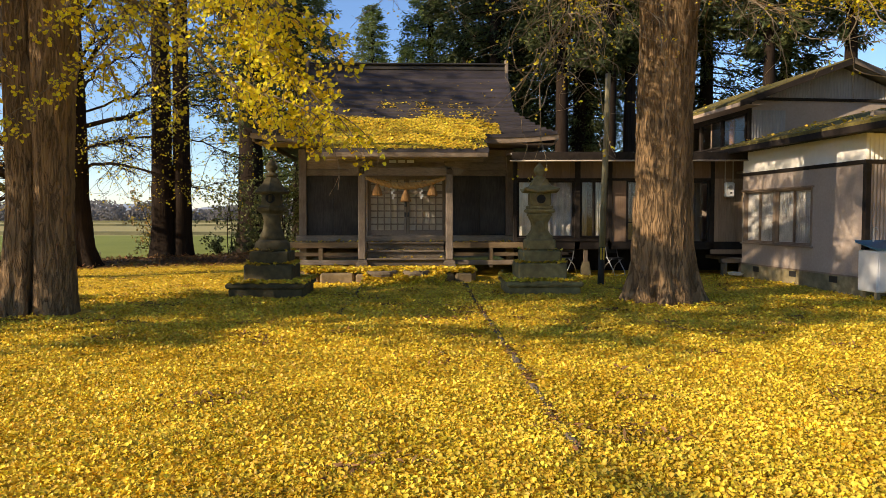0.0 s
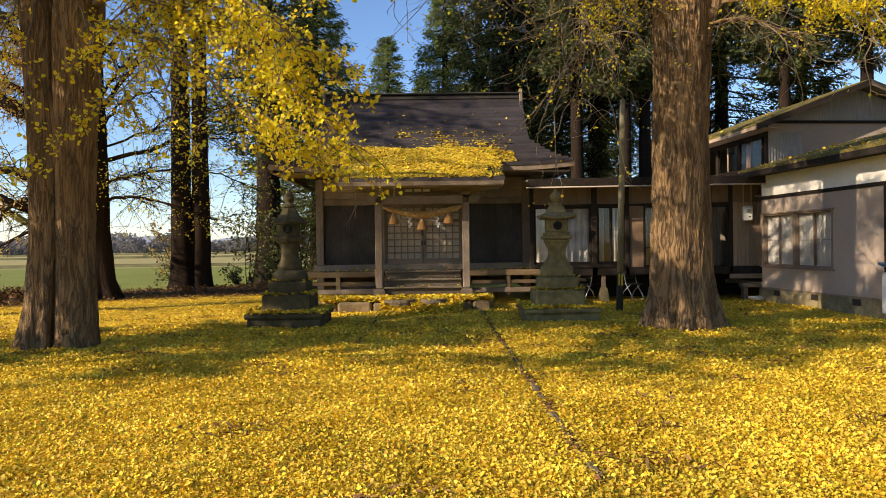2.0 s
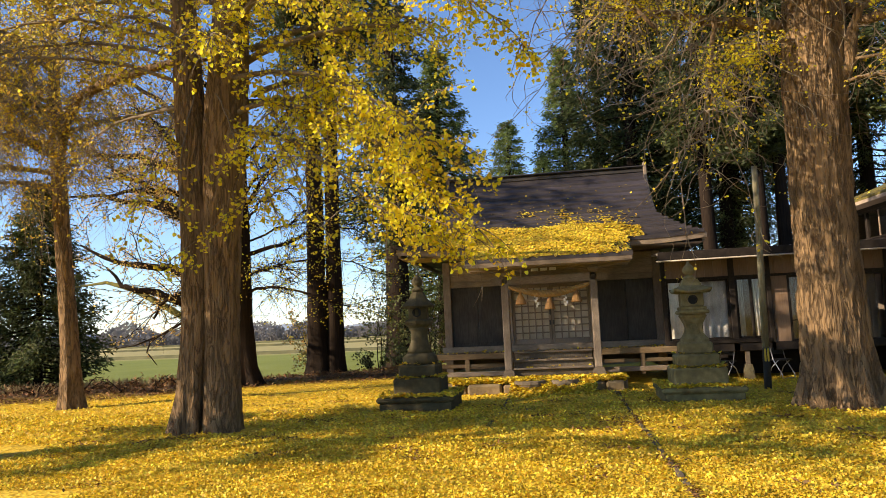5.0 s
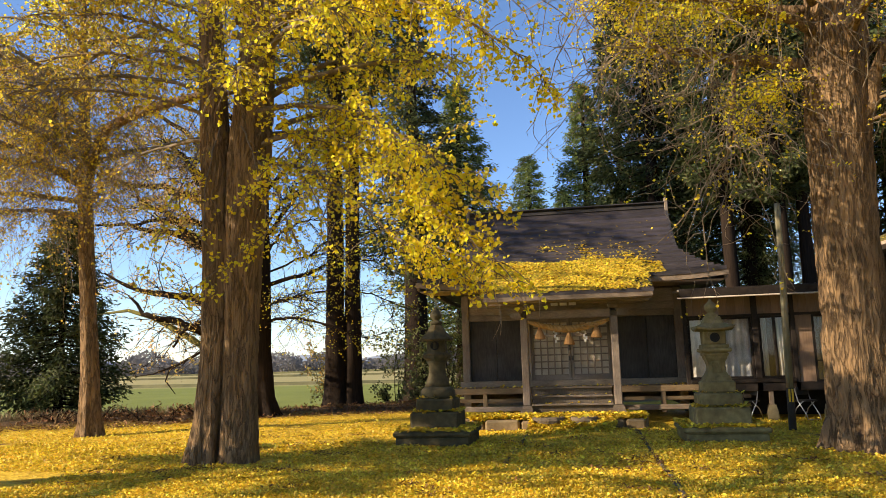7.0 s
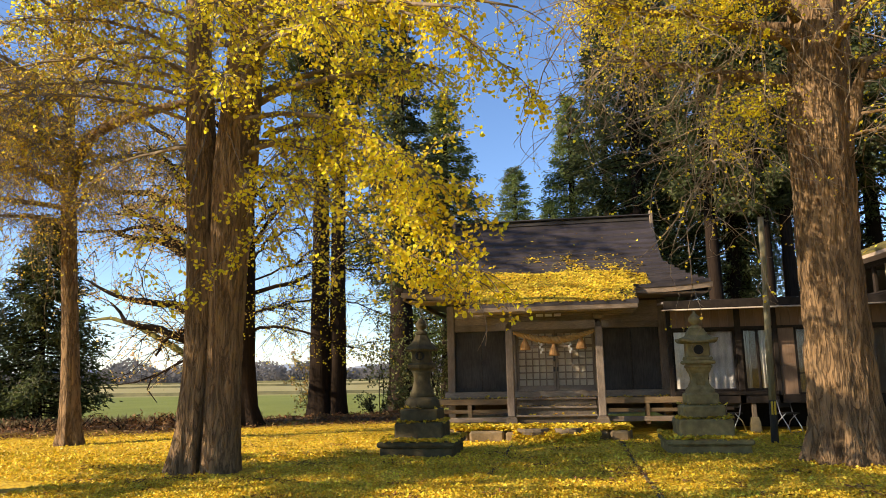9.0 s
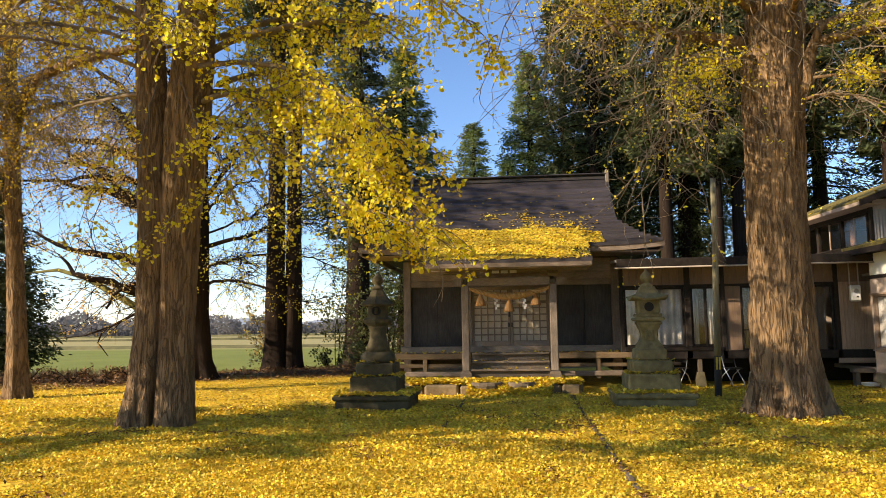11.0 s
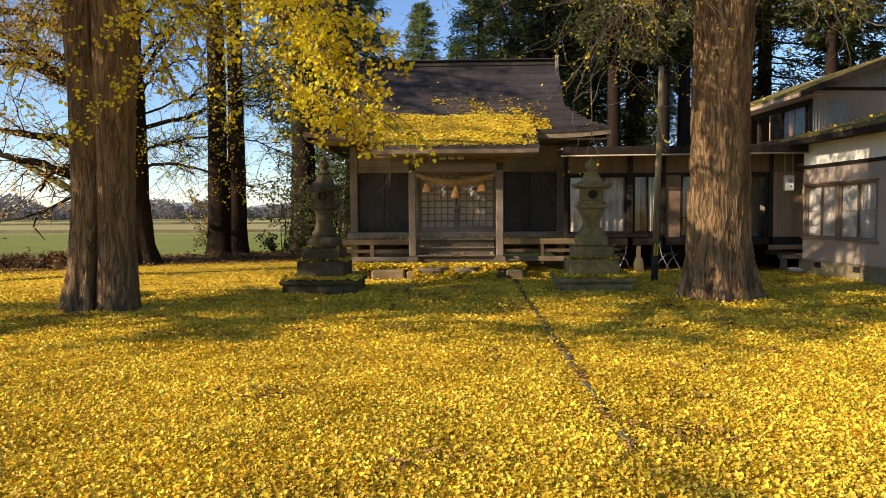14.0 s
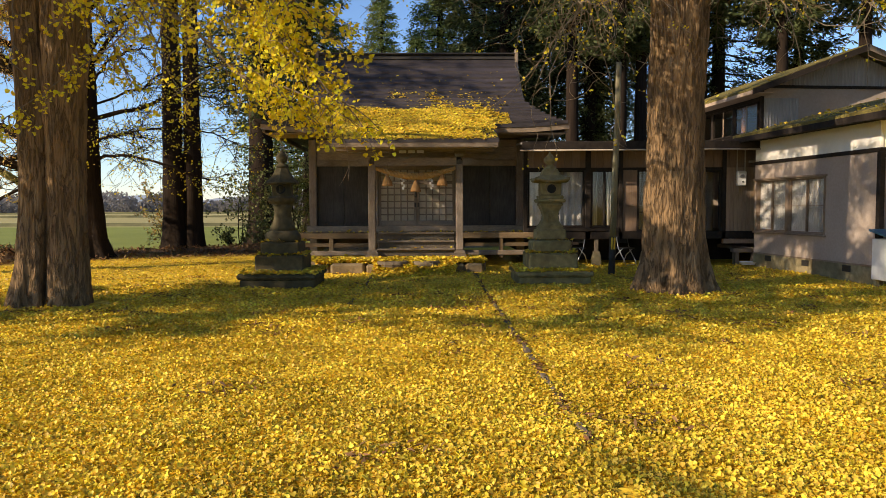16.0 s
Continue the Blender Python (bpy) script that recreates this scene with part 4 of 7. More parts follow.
def build_corridor():
    c = thing("corridor_building", pose(0, 18.9, 0), "single-storey brown board corridor with sliding windows", "building")
    Z0, ZW, ZT = 0.97, 2.43, 2.95
    part("floor_beam", Shape().box(1.86, 7.8, -0.06, 0.10, 0.66, 0.86, 0.01), M_DARKTRIM, c)
    part("floor_slab", Shape().box(2.0, 7.8, 0.10, 3.2, 0.74, 0.84), M_OLDWOOD, c)
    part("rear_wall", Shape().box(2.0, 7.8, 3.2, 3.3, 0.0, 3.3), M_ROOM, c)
    # dark sheet added to stand in for the shade under the open floor
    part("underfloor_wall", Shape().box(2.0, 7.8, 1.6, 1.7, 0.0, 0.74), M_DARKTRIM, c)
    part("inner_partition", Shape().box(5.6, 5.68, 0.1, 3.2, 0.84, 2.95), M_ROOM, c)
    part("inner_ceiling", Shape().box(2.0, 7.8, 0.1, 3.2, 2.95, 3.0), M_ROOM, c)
    # header boards, in a darker brown that holds the eave's shade
    for k in range(30):
        x = 1.86 + k * 0.2
        part("board", Shape().box(x, x + 0.194, -0.02, 0.02, ZW + 0.05, ZT, 0.004), M_DARKSIDING, c)
    part("head_rail", Shape().box(1.86, 6.95, -0.05, 0.05, ZW, ZW + 0.06, 0.006), M_DARKTRIM, c)
    # posts
    for x, w in ((1.86, 0.05), (3.46, 0.07), (4.30, 0.05), (5.45, 0.06), (6.93, 0.05)):
        part("wall_post", Shape().box(x - w, x + w, -0.06, 0.06, 0.66, ZT, 0.008), M_DARKTRIM, c)
    # windows
    sash(c, 1.92, 2.70, 0.01, Z0, ZW, M_DARKTRIM)
    sash(c, 2.68, 3.38, 0.045, Z0, ZW, M_DARKTRIM)
    sash(c, 3.54, 3.90, 0.01, Z0, ZW, M_DARKTRIM)
    sash(c, 3.88, 4.24, 0.045, Z0, ZW, M_DARKTRIM)
    for x0, x1 in ((4.36, 4.72),):
        d = part("panel_door", Shape().box(x0, x1, -0.01, 0.03, 0.86, ZW, 0.008), M_DARKSIDING, c, "brown wooden door leaf")
        part("door_rail", Shape().box(x0 + 0.02, x1 - 0.02, -0.02, -0.011, 1.5, 1.58, 0.004), M_DARKSIDING, d)
    sash(c, 4.73, 5.40, 0.02, 0.86, ZW, M_DARKTRIM, bars=(1.35,))
    sash(c, 5.52, 6.22, 0.01, 0.80, ZW, M_DARKTRIM)
    sash(c, 6.20, 6.88, 0.045, 0.80, ZW, M_DARKTRIM, w=0.06)
    part("window_sill", Shape().box(1.90, 4.26, -0.09, 0.05, Z0 - 0.11, Z0 - 0.01, 0.008), M_DARKTRIM, c)
    curtain(c, 1.94, 3.36, 0.22, Z0, ZW, M_LACE, 8)
    curtain(c, 3.60, 3.75, 0.22, Z0, ZW, M_CURTAIN, 3)
    curtain(c, 3.98, 4.2, 0.22, Z0, ZW, M_CURTAIN, 3)
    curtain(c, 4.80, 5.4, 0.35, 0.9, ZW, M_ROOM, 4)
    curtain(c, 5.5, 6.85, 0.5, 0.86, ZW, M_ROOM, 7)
    # siding east of the windows
    for k in range(9):
        x = 6.99 + k * 0.103
        part("board", Shape().box(x, x + 0.098, -0.03, 0.01, 0.66, ZW + 0.05, 0.006), M_SIDING, c)
    part("skirt_beam", Shape().box(6.9, 7.85, -0.08, 0.02, 0.54, 0.66, 0.01), M_SIDING, c)
    part("low_step", Shape().box(7.1, 7.75, -0.30, -0.06, 0.32, 0.42, 0.01).box(7.15, 7.25, -0.28, -0.08, 0.0, 0.32).box(7.6, 7.7, -0.28, -0.08, 0.0, 0.32), M_OLDWOOD, c, "weathered plank step")
    # roof
    r = part("roof", Shape().add([(1.7, -0.80, 3.03), (7.75, -0.80, 3.03), (7.75, 3.6, 3.32), (1.7, 3.6, 3.32), (1.7, -0.80, 3.08), (7.75, -0.80, 3.08), (7.75, 3.6, 3.37), (1.7, 3.6, 3.37)],
             [(0, 1, 2, 3)[::-1], (4, 5, 6, 7), (0, 1, 5, 4), (1, 2, 6, 5), (2, 3, 7, 6), (3, 0, 4, 7)]), M_SHEETROOF, c, "low sheet-metal roof")
    for k in range(13):
        x = 1.8 + k * 0.48
        part("roof_seam", Shape().add([(x, -0.80, 3.08), (x + 0.03, -0.80, 3.08), (x + 0.03, 3.6, 3.37), (x, 3.6, 3.37), (x, -0.80, 3.10), (x + 0.03, -0.80, 3.10), (x + 0.03, 3.6, 3.39), (x, 3.6, 3.39)],
             [(4, 5, 6, 7), (0, 1, 5, 4), (1, 2, 6, 5), (3, 0, 4, 7)]), M_SHEETROOF, r)
    part("fascia", Shape().box(1.7, 7.75, -0.83, -0.76, 2.90, 3.095, 0.008), M_DARKTRIM, r)
    part("soffit", Shape().box(1.7, 7.75, -0.76, -0.03, 2.955, 2.972, 0.005), M_DARKTRIM, r)
    part("gutter", Shape().tube([(1.65, -0.85, 2.875), (7.7, -0.85, 2.885)], [0.020, 0.020], 8), M_GUTTER, r, "thin pale rain gutter", smooth=True)
    for x in (3.69, 4.95, 5.9):
        part("floor_post", Shape().box(x - 0.05, x + 0.05, -0.02, 0.08, 0.30, 0.66, 0.006), M_OLDWOOD, c)
        part("foot_stone", Shape().lathe([(0.17, -0.02), (0.155, 0.18), (0.11, 0.34)], 4, x, 0.03, math.pi / 4), M_CONCRETE, c, "tapered concrete footing")
    part("low_rail", Shape().box(2.0, 3.2, -0.25, -0.17, 0.30, 0.38, 0.01).box(2.0, 3.2, -0.25, -0.17, 0.52, 0.60, 0.01), M_DARKTRIM, c)
    # electric meter
    m = thing("electric_meter", pose(7.33, 18.86, 2.2), "white electric meter on the board wall", "meter")
    part("case", Shape().box(-0.12, 0.12, -0.14, 0.0, -0.20, 0.19, 0.03), M_WHITE, m)
    part("dial_window", Shape().lathe([(0.055, 0), (0.055, 0.02), (0.045, 0.03)], 16), M_STEEL, m, "grey round dial window").matrix_basis = pose(0, -0.138, 0.05, 90, 0, 0)
    part("lower_box", Shape().box(0.0, 0.05, -0.148, -0.141, -0.11, -0.07, 0.004), M_BLACK, m)
    for x in (-0.10, 0.10):
        part("conduit", Shape().tube([(x, -0.05, 0.19), (x, -0.05, 0.72)], [0.016, 0.016], 8), M_GUTTER, m)


build_corridor()


# ---- two-storey house ----
def corrugated(u0, u1, v, z0, z1, top=None, pitch=0.076, deep=0.018, flip=False):
    """Upright corrugated sheet facing the yard; top(u) may cut it to a slope."""
    s = Shape()
    n = max(4, int((u1 - u0) / pitch * 4))
    for k in range(n + 1):
        u = u0 + (u1 - u0) * k / n
        d = deep * (1, 0.4, 0, 0.4)[k % 4]
        zt = top(u) if top else z1
        for a in (v + d - deep, v + 0.012):
            s.v += [(u, a, z0), (u, a, zt)]
    s.f = [q for k in range(n) for q in ((4 * k, 4 * k + 4, 4 * k + 5, 4 * k + 1), (4 * k + 2, 4 * k + 3, 4 * k + 7, 4 * k + 6))]
    return s


def build_house():
    h = thing("house", pose(7.97, 13.84, 0, 0, 0, 6.4), "two-storey grey stucco house with brown siding and mossy roof", "house")
    # ground floor: west wall with an opening for the windows
    wy0, wy1, wz0, wz1 = 1.62, 4.38, 0.88, 2.12
    wall = Shape()
    ring = [(0.06, 0.33), (4.46, 0.33), (4.46, 2.50), (0.06, 2.50), (wy0, wz0), (wy1, wz0), (wy1, wz1), (wy0, wz1)]
    wall.v = [(x, a, b) for x in (0.0, 0.14) for a, b in ring]
    for i in range(4):
        j = (i + 1) % 4
        wall.f += [(i, i + 4, j + 4, j), (8 + i, 8 + j, 12 + j, 12 + i), (i + 4, i + 12, j + 12, j + 4), (i, j, j + 8, i + 8)]
    part("wall", wall, M_STUCCO, h, "grey-brown stucco wall")
    part("foundation", Shape().box(-0.025, 0.14, 0.0, 4.46, -0.1, 0.33, 0.01).box(0.14, 5.5, -0.02, 0.14, -0.1, 0.33, 0.01), M_CONCRETE, h, "mossy concrete foundation")
    for v in (0.85, 2.25, 3.75):
        part("vent", Shape().box(-0.032, -0.02, v - 0.13, v + 0.13, 0.18, 0.31, 0.004), M_BLACK, h, "dark foundation vent")
    part("drip_trim", Shape().box(-0.03, 0.0, 0.0, 4.46, 0.33, 0.36, 0.004), M_FRAME, h)
    part("belt_trim", Shape().box(-0.03, 0.14, -0.03, 4.46, 2.50, 2.58, 0.006).box(0.14, 5.5, -0.03, 0.1, 2.50, 2.58, 0.006), M_DARKTRIM, h)
    part("upper_band", Shape().box(0, 0.14, 0.0, 4.46, 2.58, 3.35, 0.004), M_CREAM, h, "cream plaster band under the eaves")
    part("corner_post", Shape().box(-0.02, 0.09, -0.04, 0.06, 0.1, 2.50, 0.008), M_DARKTRIM, h)
    part("front_cladding", corrugated(0.09, 5.5, 0.0, 0.33, 2.50), M_CORRUG, h, "brown corrugated cladding")
    part("front_upper_cladding", corrugated(0.0, 5.5, 0.0, 2.58, 3.07, pitch=0.09), M_CREAM, h, "cream corrugated cladding")
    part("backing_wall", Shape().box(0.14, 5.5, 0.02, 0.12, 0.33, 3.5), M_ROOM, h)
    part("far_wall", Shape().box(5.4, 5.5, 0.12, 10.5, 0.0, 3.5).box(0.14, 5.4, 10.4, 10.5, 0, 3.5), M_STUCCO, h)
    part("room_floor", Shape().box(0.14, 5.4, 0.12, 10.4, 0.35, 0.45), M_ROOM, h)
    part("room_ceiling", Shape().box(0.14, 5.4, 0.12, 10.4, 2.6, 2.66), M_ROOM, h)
    # two window units in the west wall
    mid = 3.03
    for a, b in ((wy0, mid - 0.012), (mid + 0.012, wy1)):
        w = part("window", Shape().box(-0.035, 0.10, a, a + 0.025, wz0, wz1, 0.005).box(-0.02, 0.10, b - 0.025, b, wz0, wz1, 0.005)
                 .box(-0.035, 0.10, a + 0.025, b - 0.025, wz0, wz0 + 0.03, 0.005).box(-0.035, 0.10, a + 0.025, b - 0.025, wz1 - 0.03, wz1, 0.005), M_FRAME, h, "brown-framed sliding window with lace curtains")
        half = (a + b) / 2
        for i, (c, d) in enumerate(((a + 0.025, half + 0.015), (half - 0.015, b - 0.025))):
            x = 0.01 + 0.03 * i
            fr = part("sash", Shape().box(x, x + 0.025, c, c + 0.022, wz0 + 0.03, wz1 - 0.03, 0.003).box(x, x + 0.025, d - 0.022, d, wz0 + 0.03, wz1 - 0.03, 0.003)
                      .box(x, x + 0.025, c + 0.022, d - 0.022, wz0 + 0.03, wz0 + 0.055, 0.003).box(x, x + 0.025, c + 0.022, d - 0.022, wz1 - 0.055, wz1 - 0.03, 0.003).box(x + 0.016, x + 0.024, c + 0.022, d - 0.022, 1.494, 1.502, 0.002), M_FRAME, w)
            p = part("pane", Shape().add([(x + 0.012, d - 0.03, wz0 + 0.07), (x + 0.012, c + 0.03, wz0 + 0.07), (x + 0.012, c + 0.03, wz1 - 0.07), (x + 0.012, d - 0.03, wz1 - 0.07)], [(0, 1, 2, 3)]), M_GLASS, fr)
            p.visible_shadow = False
        cu = curtain(w, a + 0.03, b - 0.03, -0.09, wz0 + 0.04, wz1 - 0.04, M_LACE, 17, deep=0.009)
        cu.matrix_basis = pose(0, 0, 0, 0, 0, 90)
    part("window_post", Shape().box(-0.03, 0.10, mid - 0.011, mid + 0.011, wz0, wz1, 0.004), M_FRAME, h)
    part("window_head", Shape().box(-0.07, 0.02, wy0 - 0.05, wy1 + 0.05, wz1 + 0.002, wz1 + 0.04, 0.005), M_FRAME, h)
    part("window_ledge", Shape().box(-0.07, 0.02, wy0 - 0.05, wy1 + 0.05, wz0 - 0.04, wz0 - 0.002, 0.005), M_FRAME, h)
    # the mossy roof of the ground floor
    def slab(name, quad, thick, material, lab="", parent=h):
        """A sloping slab from its four upper corners."""
        return part(name, Shape().add([*quad, *[(x, y, z - thick) for x, y, z in quad]], [(0, 1, 2, 3), (7, 6, 5, 4), (0, 4, 5, 1), (1, 5, 6, 2), (2, 6, 7, 3), (3, 7, 4, 0)]), material, parent, lab)

    low = slab("lower_roof", ((-0.48, -1.5, 3.23), (-0.48, 4.7, 3.23), (2.6, 4.7, 4.02), (2.6, -1.5, 4.02))[::-1], 0.06, M_MOSSROOF, "mossy leaf-strewn lower roof")
    part("fascia", Shape().box(-0.49, -0.44, -1.5, 4.7, 3.04, 3.17, 0.006), M_DARKTRIM, low)
    slab("verge_board", ((-0.48, -1.52, 3.16), (-0.48, -1.46, 3.16), (2.6, -1.46, 3.95), (2.6, -1.52, 3.95))[::-1], 0.18, M_DARKTRIM, parent=low)
    part("soffit", Shape().box(-0.44, 0.0, -1.46, 4.7, 3.08, 3.10, 0.004).box(0.0, 5.5, -1.46, -0.02, 3.08, 3.10, 0.004), M_DARKTRIM, low)
    slab("lower_roof_east", ((2.6, -1.5, 4.02), (2.6, 4.7, 4.02), (6.0, 4.7, 3.2), (6.0, -1.5, 3.2))[::-1], 0.06, M_MOSSROOF)
    # upper storey
    U0, U1, V0, V1, ZB, ZE, UM, ZA = 0.30, 5.1, 4.75, 10.5, 3.2, 4.44, 2.70, 5.36
    up = part("upper_wall", Shape().box(U0, U1, V0, V0 + 0.12, ZB, ZE, 0.004), M_STUCCO, h, "dark grey stucco upper wall")
    part("upper_side_wall", Shape().box(U0, U0 + 0.1, V0 + 0.12, V1, ZB, 3.36, 0.004).box(U0, U0 + 0.1, V0 + 0.12, V1, 4.14, ZE, 0.004).box(U0, U0 + 0.1, 8.7, V1, 3.36, 4.14, 0.004), M_DARKTRIM, h)
    part("upper_rear_wall", Shape().box(U0, U1, V1 - 0.1, V1, ZB, ZE).box(U1 - 0.1, U1, V0, V1, ZB, ZE), M_STUCCO, h)
    part("upper_floor", Shape().box(U0 + 0.1, U1 - 0.1, V0 + 0.12, V1 - 0.1, 3.22, 3.3).box(U0 + 0.1, U1 - 0.1, V0 + 0.12, V1 - 0.1, 4.36, 4.42), M_ROOM, h)
    part("corrugated_strip", corrugated(U0 + 0.04, U0 + 0.95, V0 - 0.006, ZB, ZE - 0.25), M_CORRUGGREY, up, "weathered grey corrugated strip")
    part("gable_trim", Shape().box(U0 - 0.05, U1 + 0.05, V0 - 0.05, V0 + 0.02, ZE, ZE + 0.07, 0.006), M_DARKTRIM, h)
    part("gable_cladding", corrugated(U0, U1, V0 - 0.012, ZE + 0.07, 5, lambda u: max(ZE + 0.08, ZA - 0.04 - abs(u - UM) * 0.375)), M_CORRUGGREY, h, "grey corrugated gable cladding")
    part("corner_trim", Shape().box(U0 - 0.04, U0 + 0.04, V0 - 0.03, V0 + 0.05, ZB, ZE, 0.006), M_DARKTRIM, h)
    for k in range(3):
        a = V0 + 0.16 + k * 1.26
        w = part("upper_window", Shape().box(U0 - 0.02, U0 + 0.06, a, a + 0.05, 3.37, 4.13, 0.004).box(U0 - 0.02, U0 + 0.06, a + 1.2, a + 1.25, 3.37, 4.13, 0.004)
                 .box(U0 - 0.02, U0 + 0.06, a + 0.05, a + 1.2, 3.37, 3.41, 0.004).box(U0 - 0.02, U0 + 0.06, a + 0.05, a + 1.2, 4.09, 4.13, 0.004), M_DARKTRIM, h)
        p = part("pane", Shape().add([(U0 + 0.012, a + 1.2, 3.41), (U0 + 0.012, a + 0.05, 3.41), (U0 + 0.012, a + 0.05, 4.09), (U0 + 0.012, a + 1.2, 4.09)], [(0, 1, 2, 3)]), M_GLASS, w)
        p.visible_shadow = False
        part("sash_bar", Shape().box(U0, U0 + 0.03, a + 0.61, a + 0.64, 3.41, 4.09, 0.003), M_TRIMPALE, w)
        if k == 0:
            part("shutter", Shape().box(U0 + 0.05, U0 + 0.07, a + 0.66, a + 0.95, 3.41, 4.09, 0.003), M_DOORWOOD, w, "orange-brown wooden shutter")
    eave, ov = 0.55, 0.55
    zl = ZA + 0.10 - (UM - U0 + eave) * 0.375
    top = slab("upper_roof", ((U0 - eave, V0 - ov, zl), (U0 - eave, V1, zl), (UM, V1, ZA + 0.10), (UM, V0 - ov, ZA + 0.10))[::-1], 0.06, M_MOSSROOF, "mossy upper roof slope")
    slab("upper_roof_east", ((UM, V0 - ov, ZA + 0.10), (UM, V1, ZA + 0.10), (U1 + eave, V1, zl), (U1 + eave, V0 - ov, zl))[::-1], 0.06, M_SHEETROOF)
    slab("bargeboard", ((U0 - eave, V0 - ov - 0.04, zl - 0.02), (U0 - eave, V0 - ov + 0.01, zl - 0.02), (UM, V0 - ov + 0.01, ZA + 0.08), (UM, V0 - ov - 0.04, ZA + 0.08))[::-1], 0.15, M_DARKTRIM, parent=top)
    slab("bargeboard", ((UM, V0 - ov - 0.04, ZA + 0.08), (UM, V0 - ov + 0.01, ZA + 0.08), (U1 + eave, V0 - ov + 0.01, zl - 0.02), (U1 + eave, V0 - ov - 0.04, zl - 0.02))[::-1], 0.15, M_OLDWOOD, parent=top)
    part("eave_board", Shape().box(U0 - eave - 0.02, U0 - eave + 0.03, V0 - ov, V1, zl - 0.15, zl - 0.061, 0.005), M_TRIMPALE, top)
    part("soffit", Shape().box(U0 - eave, U0, V0 - ov, V1, zl - 0.12, zl - 0.10, 0.004), M_TRIMPALE, top)


build_house()


# ---- loose things by the buildings ----
def build_cabinet():
    c = thing("oil_tank_cabinet", pose(7.86, 13.22, 0, 0, 0, 6.4), "white steel outdoor cabinet with blue sloping lid", "cabinet")
    part("body", Shape().box(0, 1.1, 0, 0.52, 0.12, 0.88, 0.015), M_WHITE, c)
    part("lid", Shape().add([(-0.04, -0.04, 0.89), (1.14, -0.04, 0.89), (1.14, 0.56, 1.02), (-0.04, 0.56, 1.02), (-0.04, -0.04, 0.93), (1.14, -0.04, 0.93), (1.14, 0.56, 1.06), (-0.04, 0.56, 1.06)],
         [(3, 2, 1, 0), (4, 5, 6, 7), (0, 1, 5, 4), (1, 2, 6, 5), (2, 3, 7, 6), (3, 0, 4, 7)]), M_BLUE, c, "blue painted sloping lid")
    for x in (0.03, 0.56):
        d = part("door", Shape().box(x, x + 0.51, -0.02, 0.0, 0.15, 0.86, 0.008), M_WHITE, c)
        part("handle", Shape().box(x + 0.42, x + 0.45, -0.04, -0.02, 0.45, 0.60, 0.005), M_BLACK, d)
    for x, y in ((0.03, 0.03), (1.0, 0.03), (0.03, 0.42), (1.0, 0.42)):
        part("foot", Shape().box(x, x + 0.08, y, y + 0.08, -0.02, 0.12, 0.006), M_CONCRETE, c)
    part("vent_pipe", Shape().tube([(0.25, 0.45, 1.0), (0.25, 0.45, 1.28), (0.30, 0.45, 1.31), (0.33, 0.45, 1.25)], [0.015] * 4, 8), M_STEEL, c)


build_cabinet()


def build_pole():
    p = thing("marker_pole", pose(3.49, 16.15, 0, 0.4, 1.4, 0), "lichen-grey wooden pole with black and yellow sleeve", "pole")
    part("shaft", Shape().tube([(0, 0, 0.7), (0.0, 0, 2.0), (0.01, 0, 3.4), (0, 0, 4.62)], [0.070, 0.066, 0.062, 0.058], 12), M_POLE, p, smooth=True)
    part("sleeve", Shape().lathe([(0.074, -0.05), (0.074, 0.84)], 16), M_BLACK, p, "black plastic sleeve")
    for a in (-2.0, -1.2):
        part("yellow_stripe", Shape().box(math.cos(a) * 0.075 - 0.018, math.cos(a) * 0.075 + 0.018, math.sin(a) * 0.075 - 0.012, math.sin(a) * 0.075 + 0.004, 0.56, 0.82, 0.003), M_YELLOW, p)


build_pole()


def build_chair(x, y, rz):
    c = thing("folding_chair", pose(x, y, 0, 0, 0, rz), "folded steel-tube chair with black seat under the corridor", "chair", "chairs under the corridor")
    for e in (-0.2, 0.2):
        part("leg_frame", Shape().tube([(e, -0.22, 0.0), (e, -0.20, 0.1), (e, 0.02, 0.42), (e, 0.10, 0.72)], [0.012] * 4, 8), M_STEEL, c, smooth=True)
        part("rear_leg", Shape().tube([(e * 0.95, 0.22, 0.0), (e * 0.95, 0.10, 0.25), (e * 0.95, -0.12, 0.43)], [0.012] * 3, 8), M_STEEL, c, smooth=True)
    part("foot_rail", Shape().tube([(-0.2, -0.22, 0.01), (0.2, -0.22, 0.01)], [0.012] * 2, 8), M_STEEL, c)
    part("seat", Shape().box(-0.19, 0.19, -0.2, 0.16, 0.41, 0.45, 0.015), M_BLACK, c)
    part("backrest", Shape().box(-0.19, 0.19, 0.06, 0.09, 0.56, 0.74, 0.012), M_BLACK, c)


build_chair(4.40, 18.85, 35)
build_chair(3.20, 19.0, -50)

tray = thing("plastic_tray", pose(7.3, 18.2, 0.05), "grey plastic tray on the leaves", "tray")
part("bowl", Shape().lathe([(0.16, 0.0), (0.2, 0.06), (0.21, 0.07), (0.19, 0.065), (0.15, 0.01)], 20), M_WHITE, tray)


